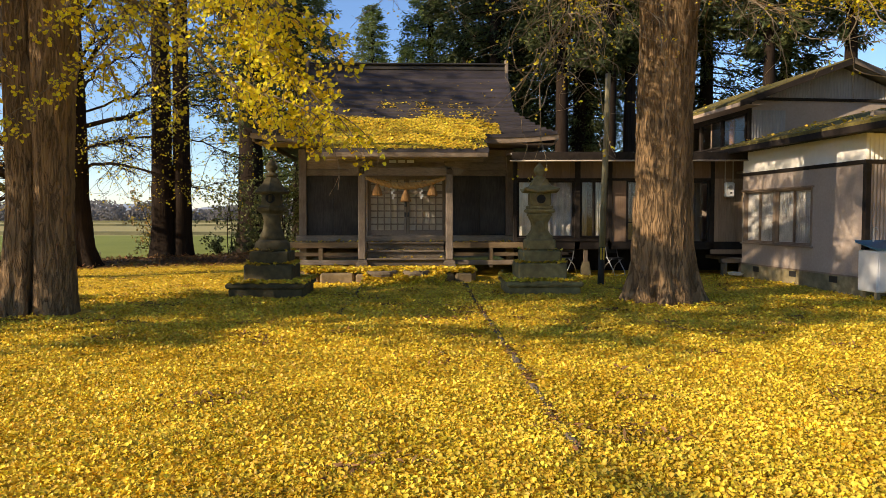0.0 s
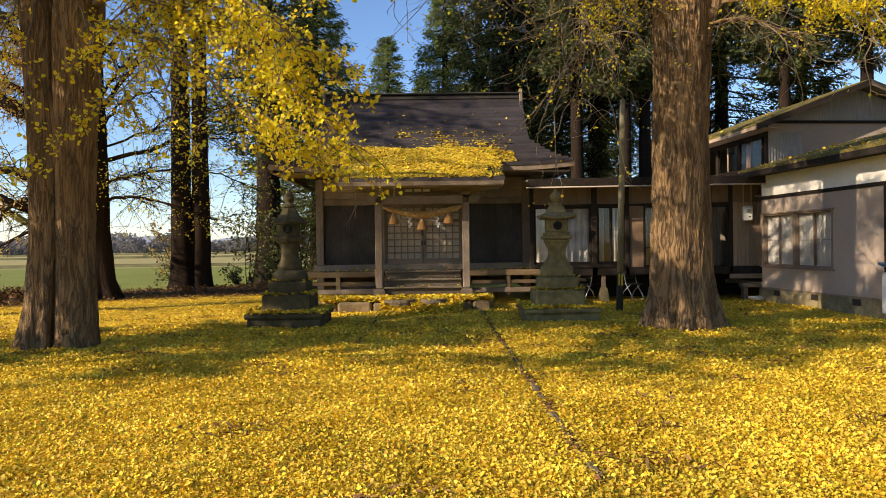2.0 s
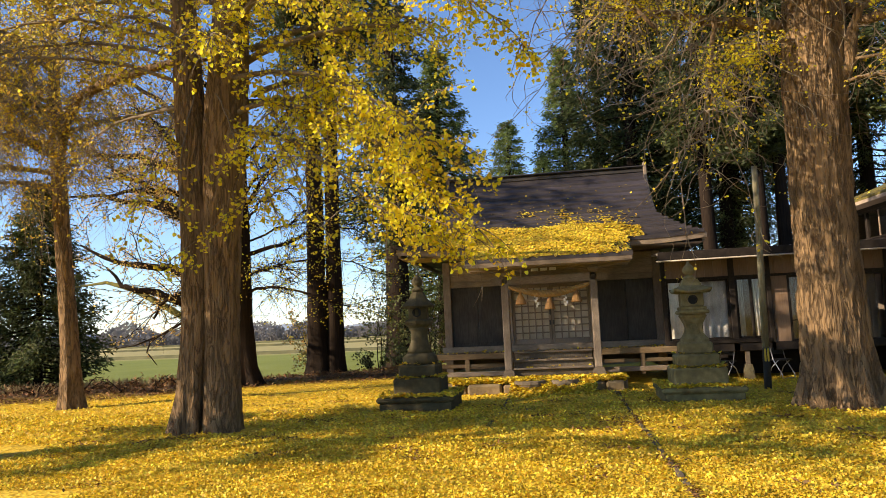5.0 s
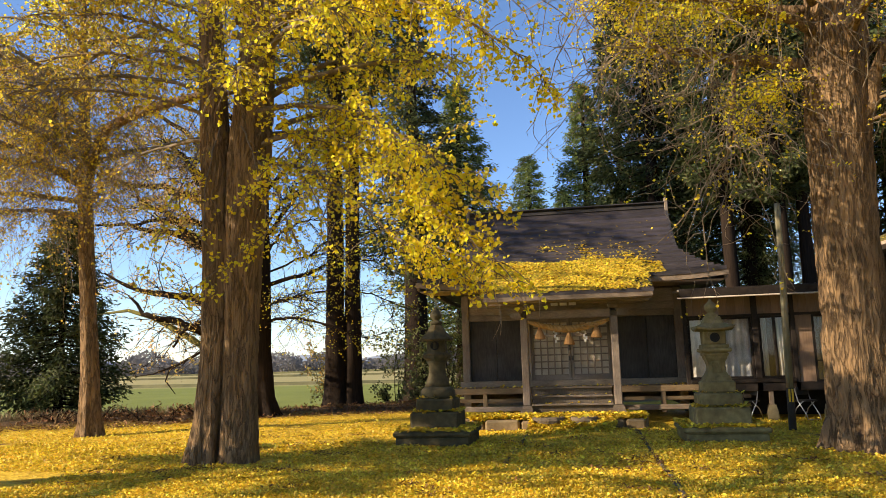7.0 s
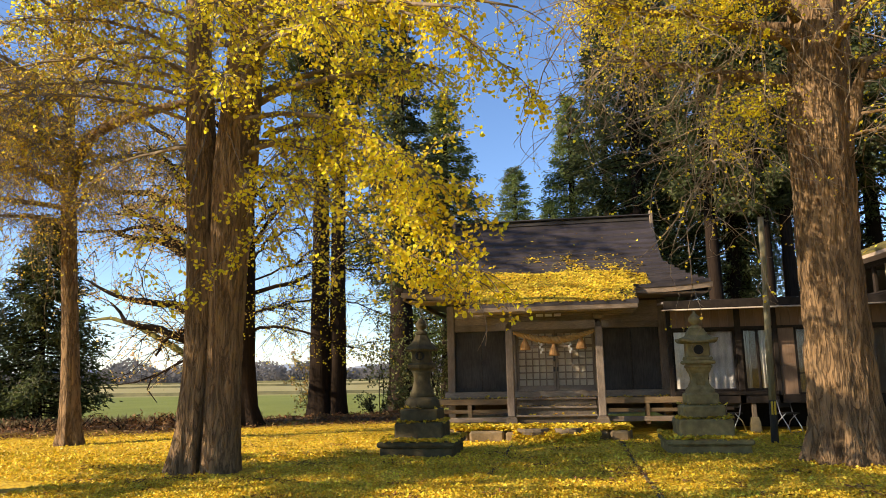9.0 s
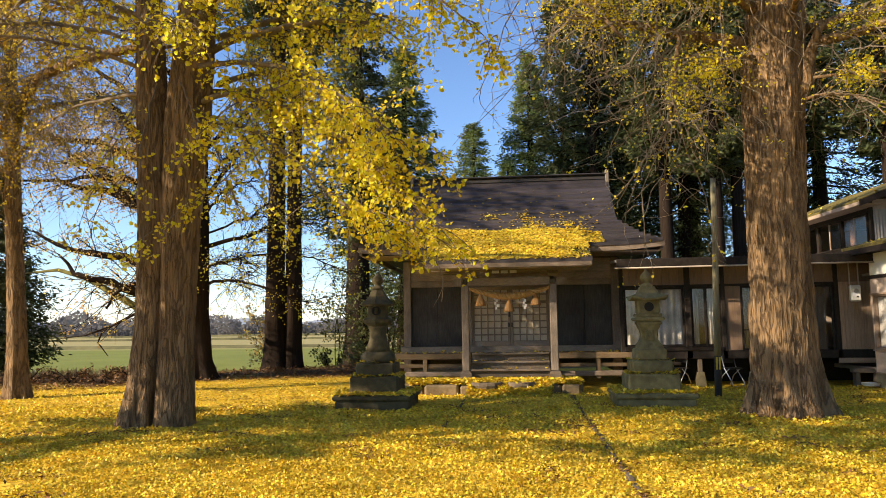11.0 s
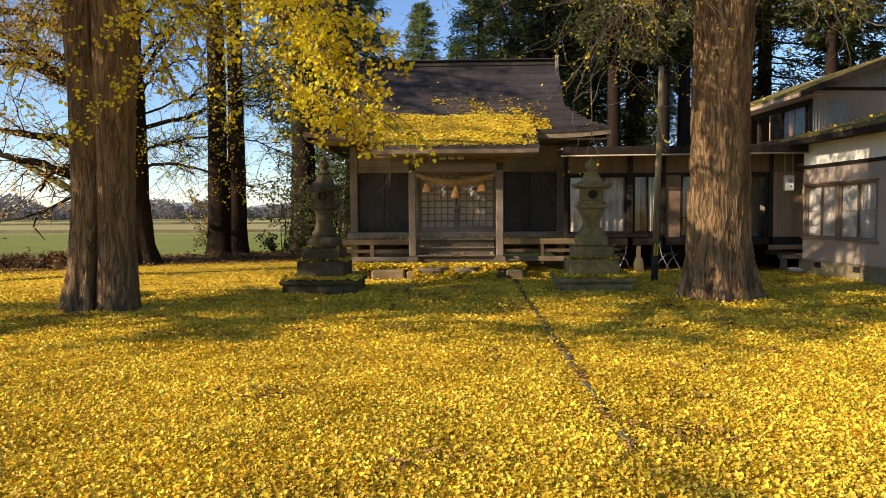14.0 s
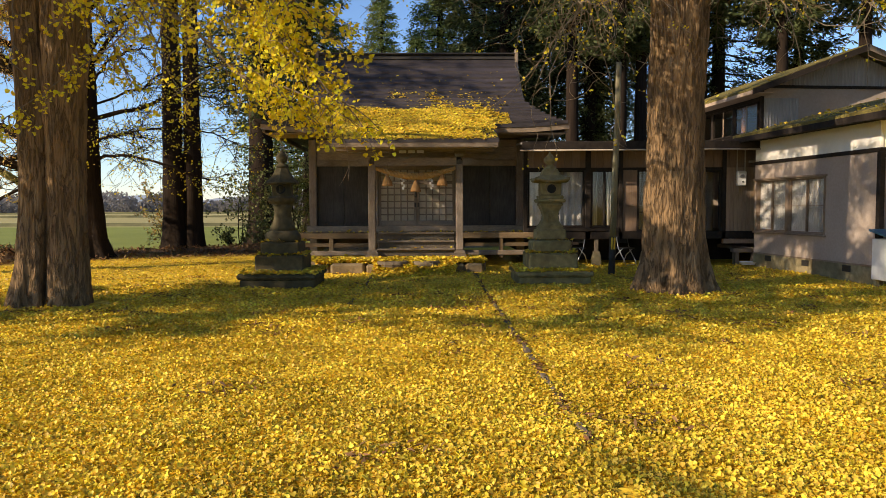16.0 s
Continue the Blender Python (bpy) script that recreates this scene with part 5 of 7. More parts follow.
# ---- trees ----
def bole(shape, line, radii, n=56, rings=70, flute=0.07, flare=0.0, seed=0.0, lobes=7):
    """A trunk along a line of points, with fluted bark and buttressed foot."""
    line = [Vector(p) for p in line]
    base = len(shape.v)
    for k in range(rings + 1):
        f = (k / rings) ** 1.35 * (len(line) - 1)
        i = min(int(f), len(line) - 2)
        c = line[i].lerp(line[i + 1], f - i)
        r = radii[i] * (1 - f + i) + radii[i + 1] * (f - i)
        z = c.z
        foot = flare * math.exp(-max(z, 0) / 0.45)
        for j in range(n):
            a = 2 * math.pi * j / n
            ca, sa = math.cos(a), math.sin(a)
            w = noise.noise((ca * 1.8 + seed, sa * 1.8, z * 0.25))
            wander = 0.9 * noise.noise((ca * 2 + seed, sa * 2, z * 1.6 + 4))
            ridge = 1 - abs(noise.noise((ca * 6.0 + seed + wander, sa * 6.0 - wander, z * 1.5))) * 4
            fine = 1 - abs(noise.noise((ca * 13 + seed + wander * 2, sa * 13, z * 2.8))) * 3
            knob = noise.noise((ca * 3 + seed, sa * 3, z * 2.2 + 9))
            rr = r * (1 + flute * w * 1.1 - flute * 0.45 * max(ridge, -0.6) - flute * 0.36 * max(fine, -0.5) + flute * 0.45 * knob)
            rr += foot * r * (0.75 + 0.45 * math.sin(a * lobes + seed * 3) + 0.5 * w)
            shape.v.append((c.x + ca * rr, c.y + sa * rr, z))
    for k in range(rings):
        for j in range(n):
            q = (j + 1) % n
            shape.f.append((base + k * n + j, base + k * n + q, base + (k + 1) * n + q, base + (k + 1) * n + j))


def limb(shape, p0, p1, r0, r1, rng, wob=0.12, sag=0.0, n=9, sides=7):
    """A crooked limb from p0 to p1; sag lifts or drops its middle. Returns its points."""
    p0, p1 = Vector(p0), Vector(p1)
    span = (p1 - p0).length
    pts, off = [], Vector((0, 0, 0))
    for k in range(n + 1):
        f = k / n
        if 0 < k < n:
            off += Vector((rng.gauss(0, 1), rng.gauss(0, 1), rng.gauss(0, 0.7))) * wob * span / n
        pts.append(p0.lerp(p1, f) + off * min(1, 3 * (1 - f) + 0.6) + Vector((0, 0, sag * 4 * f * (1 - f))))
    shape.tube(pts, [r0 * (1 - k / n) ** 0.8 + r1 * (1 - (1 - k / n) ** 0.8) for k in range(n + 1)], sides)
    return pts


def shoots(shape, anchors, pts, count, length, r, rng, droop=0.5, spread=1.0, lo=0.25, kids=0, leafy=1.0, curl=0.0, step=0.055, bare=0.15, wild=0.16):
    """Side shoots along a limb, bending under their weight, with leaf clusters every few centimetres."""
    for _ in range(count):
        f = rng.uniform(lo, 1.0) * (len(pts) - 1)
        i = min(int(f), len(pts) - 2)
        p = pts[i].lerp(pts[i + 1], f - i)
        along = (pts[i + 1] - pts[i]).normalized()
        d = (along * rng.uniform(0.2, 0.9) + Vector((rng.gauss(0, 1), rng.gauss(0, 1), rng.gauss(0, 0.6))) * spread * 0.7).normalized()
        ln = length * rng.uniform(0.45, 1.25)
        n = 6 if wild < 0.2 else 9
        line = [p.copy()]
        for k in range(n):
            d = (d + Vector((rng.gauss(0, wild), rng.gauss(0, wild), rng.gauss(0, wild * 0.75) - droop * 0.28 + curl * 0.5 * (k / n) ** 2))).normalized()
            line.append(line[-1] + d * ln / n)
        rr = r * rng.uniform(0.7, 1.2)
        shape.tube(line, [rr * (1 - 0.75 * k / n) for k in range(n + 1)], 3)
        if kids:
            shoots(shape, anchors, line, kids, length * 0.5, r * 0.6, rng, droop, spread, 0.2, 0, leafy, curl, step, bare, wild)
        m = int(ln / step * leafy)
        for _ in range(m):
            g = rng.uniform(bare, 1.0) * n
            i = min(int(g), n - 1)
            anchors.append(line[i].lerp(line[i + 1], g - i))


def ginkgo_leaves(name, anchors, each, size, seed, material, parent, label=""):
    plain = size >= 0.09
    rng = np.random.default_rng(seed)
    at = np.repeat(np.array([tuple(a) for a in anchors]), each, 0)
    n = len(at)
    at = at + rng.normal(0, 0.05, (n, 3)) - np.array([0, 0, 0.02])
    x, y, z = turns(rng, n, 0.75)
    y = y - np.array([0, 0, 0.5])
    y /= np.linalg.norm(y, axis=1, keepdims=True)
    x = np.cross(y, z)
    x /= np.linalg.norm(x, axis=1, keepdims=True)
    me = leaf_mesh(name, at, rng.uniform(0.65, 1.15, n) * size, x, y, np.cross(x, y), material, KITE if plain else CURLED, KITE_FACES if plain else CURLED_FACES)
    ob = part(name, me, material, parent, label)
    return tagged(ob, kind="stuff")


def left_ginkgo():
    t = thing("ginkgo_tree", pose(0, 0, 0), "old double-trunked ginkgo with hanging yellow leaves", "tree")
    s = Shape()
    bole(s, [(-6.03, 11.33, -0.1), (-6.03, 11.35, 1.6), (-6.01, 11.36, 3.2), (-5.94, 11.40, 5.2), (-5.75, 11.5, 9.0), (-5.6, 11.5, 14)], [0.30, 0.285, 0.32, 0.37, 0.25, 0.06], 120, 130, 0.08, 0.14, 1.3)
    bole(s, [(-6.58, 11.28, -0.1), (-6.48, 11.31, 1.6), (-6.49, 11.32, 3.2), (-6.56, 11.36, 5.2), (-6.9, 11.5, 9.0), (-7.2, 11.6, 13)], [0.25, 0.235, 0.235, 0.26, 0.18, 0.05], 110, 130, 0.08, 0.45, 4.7)
    part("trunk", s, M_BARK, t, "furrowed grey-brown double trunk", smooth=True)
    rng = random.Random(11)
    w, anchors, high = Shape(), [], []
    # limbs within sight: start, end, thickness, sag, shoots, shoot length, leafiness
    for p0, p1, r, sag, count, ln, leafy in (
            ((-5.75, 11.3, 5.3), (-1.3, 9.3, 2.75), 0.05, 0.75, 110, 1.0, 1.45),
            ((-5.75, 11.2, 4.9), (-2.6, 9.8, 3.2), 0.04, 0.5, 54, 1.0, 1.2),
            ((-5.7, 11.2, 5.9), (-1.9, 9.3, 4.0), 0.05, 0.5, 84, 1.05, 1.5),
            ((-5.8, 11.2, 6.4), (-3.2, 8.4, 6.0), 0.07, 0.3, 44, 1.0, 1.1),
            ((-5.9, 11.1, 6.0), (-4.6, 8.6, 5.5), 0.06, 0.3, 34, 0.95, 0.9),
            ((-6.3, 11.2, 6.2), (-6.6, 9.4, 6.4), 0.06, 0.25, 34, 0.9, 0.8),
            ((-6.6, 11.3, 5.9), (-9.4, 9.8, 6.2), 0.04, 0.3, 40, 1.0, 0.5),
            ((-6.6, 11.6, 5.6), (-9.6, 12.6, 5.4), 0.04, 0.2, 26, 1.0, 0.35),
            ((-5.6, 11.6, 5.6), (-3.4, 13.2, 5.2), 0.06, 0.3, 26, 1.2, 1.0),
            ((-5.6, 11.7, 6.6), (-2.6, 13.0, 7.2), 0.06, 0.3, 60, 1.1, 1.3),
            ((-5.6, 11.8, 5.8), (-4.2, 13.6, 6.4), 0.06, 0.2, 46, 1.1, 1.2),
            ((-5.6, 11.5, 6.3), (-2.4, 11.4, 6.2), 0.07, 0.3, 44, 1.0, 1.1),
            ((-5.5, 11.0, 7.2), (-1.6, 8.9, 6.3), 0.07, 0.3, 34, 0.9, 1.0),
            ((-4.4, 10.3, 4.1), (-6.4, 10.2, 2.72), 0.013, 0.0, 20, 0.30, 2.6),
            ((-4.6, 10.4, 5.0), (-5.4, 10.1, 3.9), 0.013, 0.1, 12, 0.32, 2.2),
            ((-5.9, 11.0, 5.6), (-5.1, 10.2, 3.7), 0.014, 0.1, 9, 0.35, 1.6),
            ((-6.3, 11.0, 5.6), (-6.0, 10.2, 3.3), 0.014, 0.1, 9, 0.35, 1.6),
            ((-6.8, 11.2, 5.4), (-7.3, 10.6, 3.2), 0.014, 0.1, 20, 0.50, 1.8),
            ((-5.6, 11.0, 5.0), (-4.6, 10.3, 3.1), 0.014, 0.1, 18, 0.45, 1.8),
            ((-5.0, 10.8, 4.9), (-3.6, 10.2, 2.9), 0.014, 0.2, 9, 0.40, 1.5),
            ((-2.4, 9.6, 3.1), (-1.0, 9.3, 2.42), 0.014, 0.05, 18, 0.35, 1.8),
            ((-2.9, 9.7, 3.3), (-1.7, 9.4, 2.55), 0.014, 0.05, 18, 0.4, 1.8),
            ((-5.7, 11.3, 7.2), (-3.3, 9.6, 6.9), 0.06, 0.3, 50, 1.0, 1.2),
            ((-5.7, 11.3, 7.9), (-2.0, 9.8, 7.0), 0.06, 0.3, 50, 1.0, 1.2),
            ((-6.7, 11.4, 7.2), (-10.0, 10.4, 7.8), 0.04, 0.3, 50, 1.1, 0.9),
            ((-6.7, 11.4, 6.4), (-9.8, 10.2, 6.3), 0.04, 0.3, 40, 1.1, 0.6),
            ((-6.7, 11.6, 7.8), (-8.8, 10.4, 8.2), 0.04, 0.3, 50, 1.1, 1.2),
            ((-6.8, 11.5, 6.8), (-11.0, 11.0, 7.2), 0.04, 0.3, 40, 1.1, 0.7),
            ((-6.1, 11.2, 7.6), (-5.2, 9.2, 7.0), 0.06, 0.3, 50, 1.0, 1.2),
            ((-5.5, 11.2, 7.6), (-0.7, 9.6, 6.5), 0.06, 0.3, 44, 0.9, 1.1),
            ((-6.8, 11.8, 7.0), (-9.6, 12.2, 8.0), 0.04, 0.2, 44, 1.1, 1.0),
            ((-2.4, 9.2, 6.5), (-0.62, 9.2, 5.0), 0.02, 0.2, 30, 0.45, 1.9),
            ((-5.4, 11.2, 8.2), (-1.5, 9.4, 5.9), 0.05, 0.4, 60, 0.8, 1.4)):
        w = Shape()
        shoots(w, anchors, limb(w, p0, p1, r, r * 0.25, rng, 0.10, sag), count, ln, 0.011, rng, 0.62, 0.9, 0.18, 1, leafy * 0.31)
        part("limb", w, M_TWIG, t, smooth=True)
    # unseen high limbs added to throw shade on the house
    for p0, p1 in (((-5.8, 11.2, 8.2), (-2.0, 8.2, 8.2)), ((-6.0, 11.2, 8.8), (-3.6, 7.4, 9.2)), ((-5.7, 11.5, 8.6), (-1.8, 11.8, 8.8))):
        w = Shape()
        shoots(w, high, limb(w, p0, p1, 0.07, 0.015, rng, 0.10, 0.2), 46, 1.0, 0.011, rng, 0.4, 0.9, 0.2, 0, 0.75)
        part("limb", w, M_TWIG, t, smooth=True)
    # the crown above the view, kept for the shade it casts
    for k in range(26):
        a = k * 2.4
        z = 7.2 + 5.5 * k / 25
        reach = (4.6 - 2.2 * k / 25) * (0.75 + 0.25 * math.sin(k * 1.7)) * (0.5 if math.sin(a - 0.52) < -0.2 else 1)
        p0 = (-6.1, 11.45, z)
        p1 = (-6.1 + reach * math.cos(a), 11.45 + reach * 0.85 * math.sin(a), z + 0.9)
        w = Shape()
        shoots(w, high, limb(w, p0, p1, 0.08, 0.015, rng, 0.10, 0.2), 22, 1.1, 0.011, rng, 0.5, 0.9, 0.2, 0, 0.20)
        part("limb", w, M_TWIG, t, smooth=True)
    anchors = [a for a in anchors if a.z > 2.3 or a.x > -1.25 and a.z > 2.0]
    anchors = [a for a in anchors if a.x > -2.6 or rng.random() < 0.72]
    # leaves on the far left get the shade-darkened colour
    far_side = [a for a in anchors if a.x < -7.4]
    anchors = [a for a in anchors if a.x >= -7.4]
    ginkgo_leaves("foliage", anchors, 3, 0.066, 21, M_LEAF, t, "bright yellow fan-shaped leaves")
    ginkgo_leaves("foliage", far_side, 3, 0.066, 23, M_DULLLEAF, t, "dull brownish-gold leaves, shade darkened into their colour")
    ginkgo_leaves("foliage", high, 1, 0.10, 22, M_LEAF, t, "bright yellow fan-shaped leaves")


def right_ginkgo():
    t = thing("ginkgo_tree", pose(0, 0, 0), "massive ginkgo trunk with bare hanging twigs and sparse yellow leaves", "tree")
    s = Shape()
    bole(s, [(3.95, 13.08, -0.1), (3.92, 13.08, 1.4), (3.92, 13.05, 3.4), (3.98, 13.0, 5.5), (4.15, 13.0, 7.5), (4.2, 13, 11), (4.2, 13, 15)], [0.49, 0.50, 0.475, 0.50, 0.46, 0.28, 0.06], 170, 150, 0.085, 0.46, 8.1, 9)
    part("trunk", s, M_BARK, t, "deeply furrowed massive trunk", smooth=True)
    rng = random.Random(12)
    w, anchors, high = Shape(), [], []
    # limbs: start, end, thickness, sag, leafy shoots, their length, leafiness, hanging bare twigs
    for p0, p1, r, sag, count, ln, leafy, hanging in (
            ((3.7, 13.0, 6.35), (0.6, 12.6, 7.0), 0.12, 0.05, 40, 0.6, 0.8, 44),
            ((3.7, 12.8, 6.9), (0.2, 11.6, 7.5), 0.10, 0.15, 60, 0.9, 1.3, 40),
            ((3.8, 13.1, 7.4), (0.9, 14.0, 7.9), 0.10, 0.2, 40, 1.0, 1.0, 30),
            # limb above the view, added to shade the house wall
            ((3.6, 12.8, 7.6), (-0.6, 11.2, 8.4), 0.08, 0.2, 40, 0.9, 0.9, 6),
            ((1.4, 12.4, 6.4), (-0.2, 12.8, 8.6), 0.035, 0.0, 26, 0.6, 1.2, 10),
            ((2.4, 12.7, 6.6), (2.1, 12.2, 4.9), 0.05, -0.1, 10, 0.5, 0.4, 26),
            ((3.75, 12.8, 6.0), (2.5, 12.1, 5.3), 0.035, 0.2, 44, 0.8, 0.9, 16),
            ((3.7, 12.6, 7.3), (2.2, 11.0, 7.6), 0.08, 0.2, 40, 0.9, 1.2, 16),
            ((4.25, 12.85, 5.2), (4.75, 12.6, 6.5), 0.17, -0.05, 6, 0.5, 0.5, 10),
            ((4.6, 12.7, 6.2), (6.8, 11.6, 6.8), 0.09, -0.1, 44, 0.9, 1.4, 26),
            ((4.5, 12.7, 5.6), (6.7, 11.6, 4.9), 0.03, 0.15, 50, 0.55, 1.8, 6),
            ((4.2, 12.6, 6.7), (4.6, 10.2, 6.9), 0.08, 0.2, 26, 1.0, 0.5, 8),
            ((4.5, 13.1, 6.6), (8.2, 13.2, 6.9), 0.10, 0.2, 34, 1.2, 0.16, 26),
            ((4.3, 12.8, 5.2), (5.6, 11.9, 4.7), 0.03, 0.2, 16, 0.7, 0.25, 8)):
        w, wood = Shape(), Shape()
        pts = limb(wood, p0, p1, r, r * 0.25, rng, 0.12, sag, sides=10)
        part("limb", wood, M_BARK, t, smooth=True)
        shoots(w, anchors, pts, count, ln, 0.010, rng, 0.10, 1.0, 0.15, 2, leafy * 0.50)
        # long bare twigs that hang and curl up at the tips
        shoots(w, anchors, pts, int(hanging * 0.75), 2.9 if p1[0] < 5 else 2.3, 0.014, rng, 0.72, 1.0, 0.1, 3, 0.05, 1.1, wild=0.32)
        tagged(part("twigwork", w, M_PALETWIG, t, "thin bare hanging twigs", smooth=True), kind="stuff")
    for k in range(22):
        a = k * 2.4 + 1
        z = 8.0 + 5.5 * k / 21
        reach = 4.6 - 2.4 * k / 21
        w = Shape()
        shoots(w, high, limb(w, (4.15, 13, z), (4.15 + reach * math.cos(a), 13 + reach * math.sin(a), z + 1.0), 0.08, 0.015, rng, 0.1, 0.2), 20, 1.2, 0.011, rng, 0.4, 0.9, 0.2, 0, 0.12)
        part("limb", w, M_TWIG, t, smooth=True)
    ginkgo_leaves("foliage", anchors, 3, 0.048, 31, M_LEAF, t, "sparse small yellow leaves")
    ginkgo_leaves("foliage", high, 1, 0.09, 32, M_LEAF, t)


left_ginkgo()
right_ginkgo()


def cedar(name, at, label, h, r, bare, seed, branches=150, sprays=46, trunk_r=0.3, lean=0.0, spray=0.22, material=M_CEDAR, fill=3.6):
    """A conifer: straight trunk, whorls of drooping boughs, each clothed in small sprays."""
    rng = np.random.default_rng(seed)
    t = thing(name, pose(at[0], at[1], 0), label, "tree", "cedars round the shrine")
    s = Shape()
    bole(s, [(0, 0, -0.1), (lean * 0.2, 0, h * 0.25), (lean * 0.6, 0, h * 0.6), (lean, 0, h)], [trunk_r * 1.15, trunk_r * 0.92, trunk_r * 0.6, 0.03], 20, 40, 0.08, 0.5, seed * 1.7)
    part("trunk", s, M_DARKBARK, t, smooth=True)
    at_all, out_all, b = [], [], Shape()
    for k in range(branches):
        f = (k + 0.5) / branches
        z = bare + (h - bare) * f
        reach = r * (1 - f) ** 0.95 * rng.uniform(0.65, 1.15) + 0.25
        if f < 0.15:
            reach *= 0.5 + f * 3.3
        a = k * 2.399 + rng.normal(0, 0.3)
        d = np.array([np.cos(a), np.sin(a), 0])
        drop = rng.uniform(0.10, 0.35) * reach
        n = int(fill * sprays * (0.35 + reach / r))
        g = rng.uniform(0.15, 1.0, n) ** 0.7
        p = d[None] * (g * reach)[:, None]
        p[:, 2] = z - drop * g ** 1.5 + 0.25 * reach * g ** 4
        p[:, 0] += lean * (0.2 + 0.8 * f)
        p += rng.normal(0, 1, (n, 3)) * np.array([0.16, 0.16, 0.13]) * (0.5 + reach * 0.35)
        at_all.append(p)
        o = d[None] * 0.9 + rng.normal(0, 0.55, (n, 3)) - np.array([0, 0, 0.35])
        out_all.append(o)
        c = lean * (0.2 + 0.8 * f)
        b.tube([(c, 0, z), (c + d[0] * reach * 0.5, d[1] * reach * 0.5, z - drop * 0.35), (c + d[0] * reach * 0.9, d[1] * reach * 0.9, z - drop * 0.8)], [0.03 + 0.01 * reach, 0.02 + 0.005 * reach, 0.008], 4)
    tagged(part("branchwork", b, M_DARKBARK, t), kind="stuff")
    p, y = np.concatenate(at_all), np.concatenate(out_all)
    y /= np.linalg.norm(y, axis=1, keepdims=True)
    q = rng.normal(0, 1, p.shape)
    x = np.cross(y, q)
    x /= np.linalg.norm(x, axis=1, keepdims=True)
    me = leaf_mesh("foliage", p, rng.uniform(0.6, 1.3, len(p)) * spray, x, y, np.cross(x, y), material, SPRAY, SPRAY_FACES)
    tagged(part("foliage", me, material, t), kind="stuff")
    return t


tall = cedar("cedar_tree", (2.2, 31), "tall dark green cedar behind the corridor roof", 21, 2.5, 4.2, 1, 170, 48, 0.30, spray=0.19, fill=3.4)
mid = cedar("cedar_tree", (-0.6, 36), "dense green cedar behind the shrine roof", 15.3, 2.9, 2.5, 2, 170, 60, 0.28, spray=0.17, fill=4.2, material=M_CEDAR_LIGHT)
thin = cedar("cedar_tree", (4.6, 28.5), "slim dark cedar with bare lower trunk", 20, 2.0, 7.4, 3, 130, 40, 0.26, spray=0.25, fill=3.4)
cp = random.Random(6)
for x, y, src in ((3.4, 33.5, tall), (5.8, 31.5, tall), (7.3, 28.8, thin), (10.0, 30, thin), (11.6, 32.5, tall), (12.8, 29, thin), (16.0, 29.0, thin), (8.6, 31.8, thin), (6.4, 28.2, thin), (14.4, 31.0, thin),
                  (19.6, 30, thin), (21.8, 32, tall), (24, 30.5, thin), (4.0, 37, tall), (7.0, 35.5, tall), (1.0, 33.0, thin), (10.2, 36, tall), (26.5, 32, tall)):
    k = cp.uniform(0.88, 1.12)
    copy_thing(src, pose(x, y, 0, 0, 0, cp.uniform(0, 360)) @ Matrix.Diagonal((k, k, k * cp.uniform(0.95, 1.1), 1)))
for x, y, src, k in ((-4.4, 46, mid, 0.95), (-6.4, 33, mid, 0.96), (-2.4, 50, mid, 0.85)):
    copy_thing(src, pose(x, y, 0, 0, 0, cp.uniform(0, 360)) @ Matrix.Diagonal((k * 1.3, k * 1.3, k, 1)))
tagged(cedar("cedar_tree", (-9.18, 24.0), "straight cedar trunk, one of a close pair", 24, 2.6, 11.0, 4, 120, 45, 0.315, 0.0), group="cedar trunks by the field")
tagged(cedar("cedar_tree", (-8.60, 24.15), "straight cedar trunk, one of a close pair", 23, 2.4, 11.5, 5, 110, 45, 0.28, 0.1), group="cedar trunks by the field")
tagged(cedar("cedar_tree", (-7.7, 29.5), "broad dark cedar trunk beyond the lantern", 18, 2.8, 5.0, 6, 130, 50, 0.50, -0.05), group="cedar trunks by the field")
cedar("conifer_bush", (-17.2, 20.5), "dense dark young conifer at the yard's edge", 6.8, 2.3, 0.3, 8, 130, 34, 0.12, spray=0.17, fill=7.0)
cedar("conifer_bush", (-20.0, 18.5), "dense dark young conifer at the yard's edge", 6.2, 1.6, 0.3, 9, 70, 30, 0.12, spray=0.18, fill=5.0)


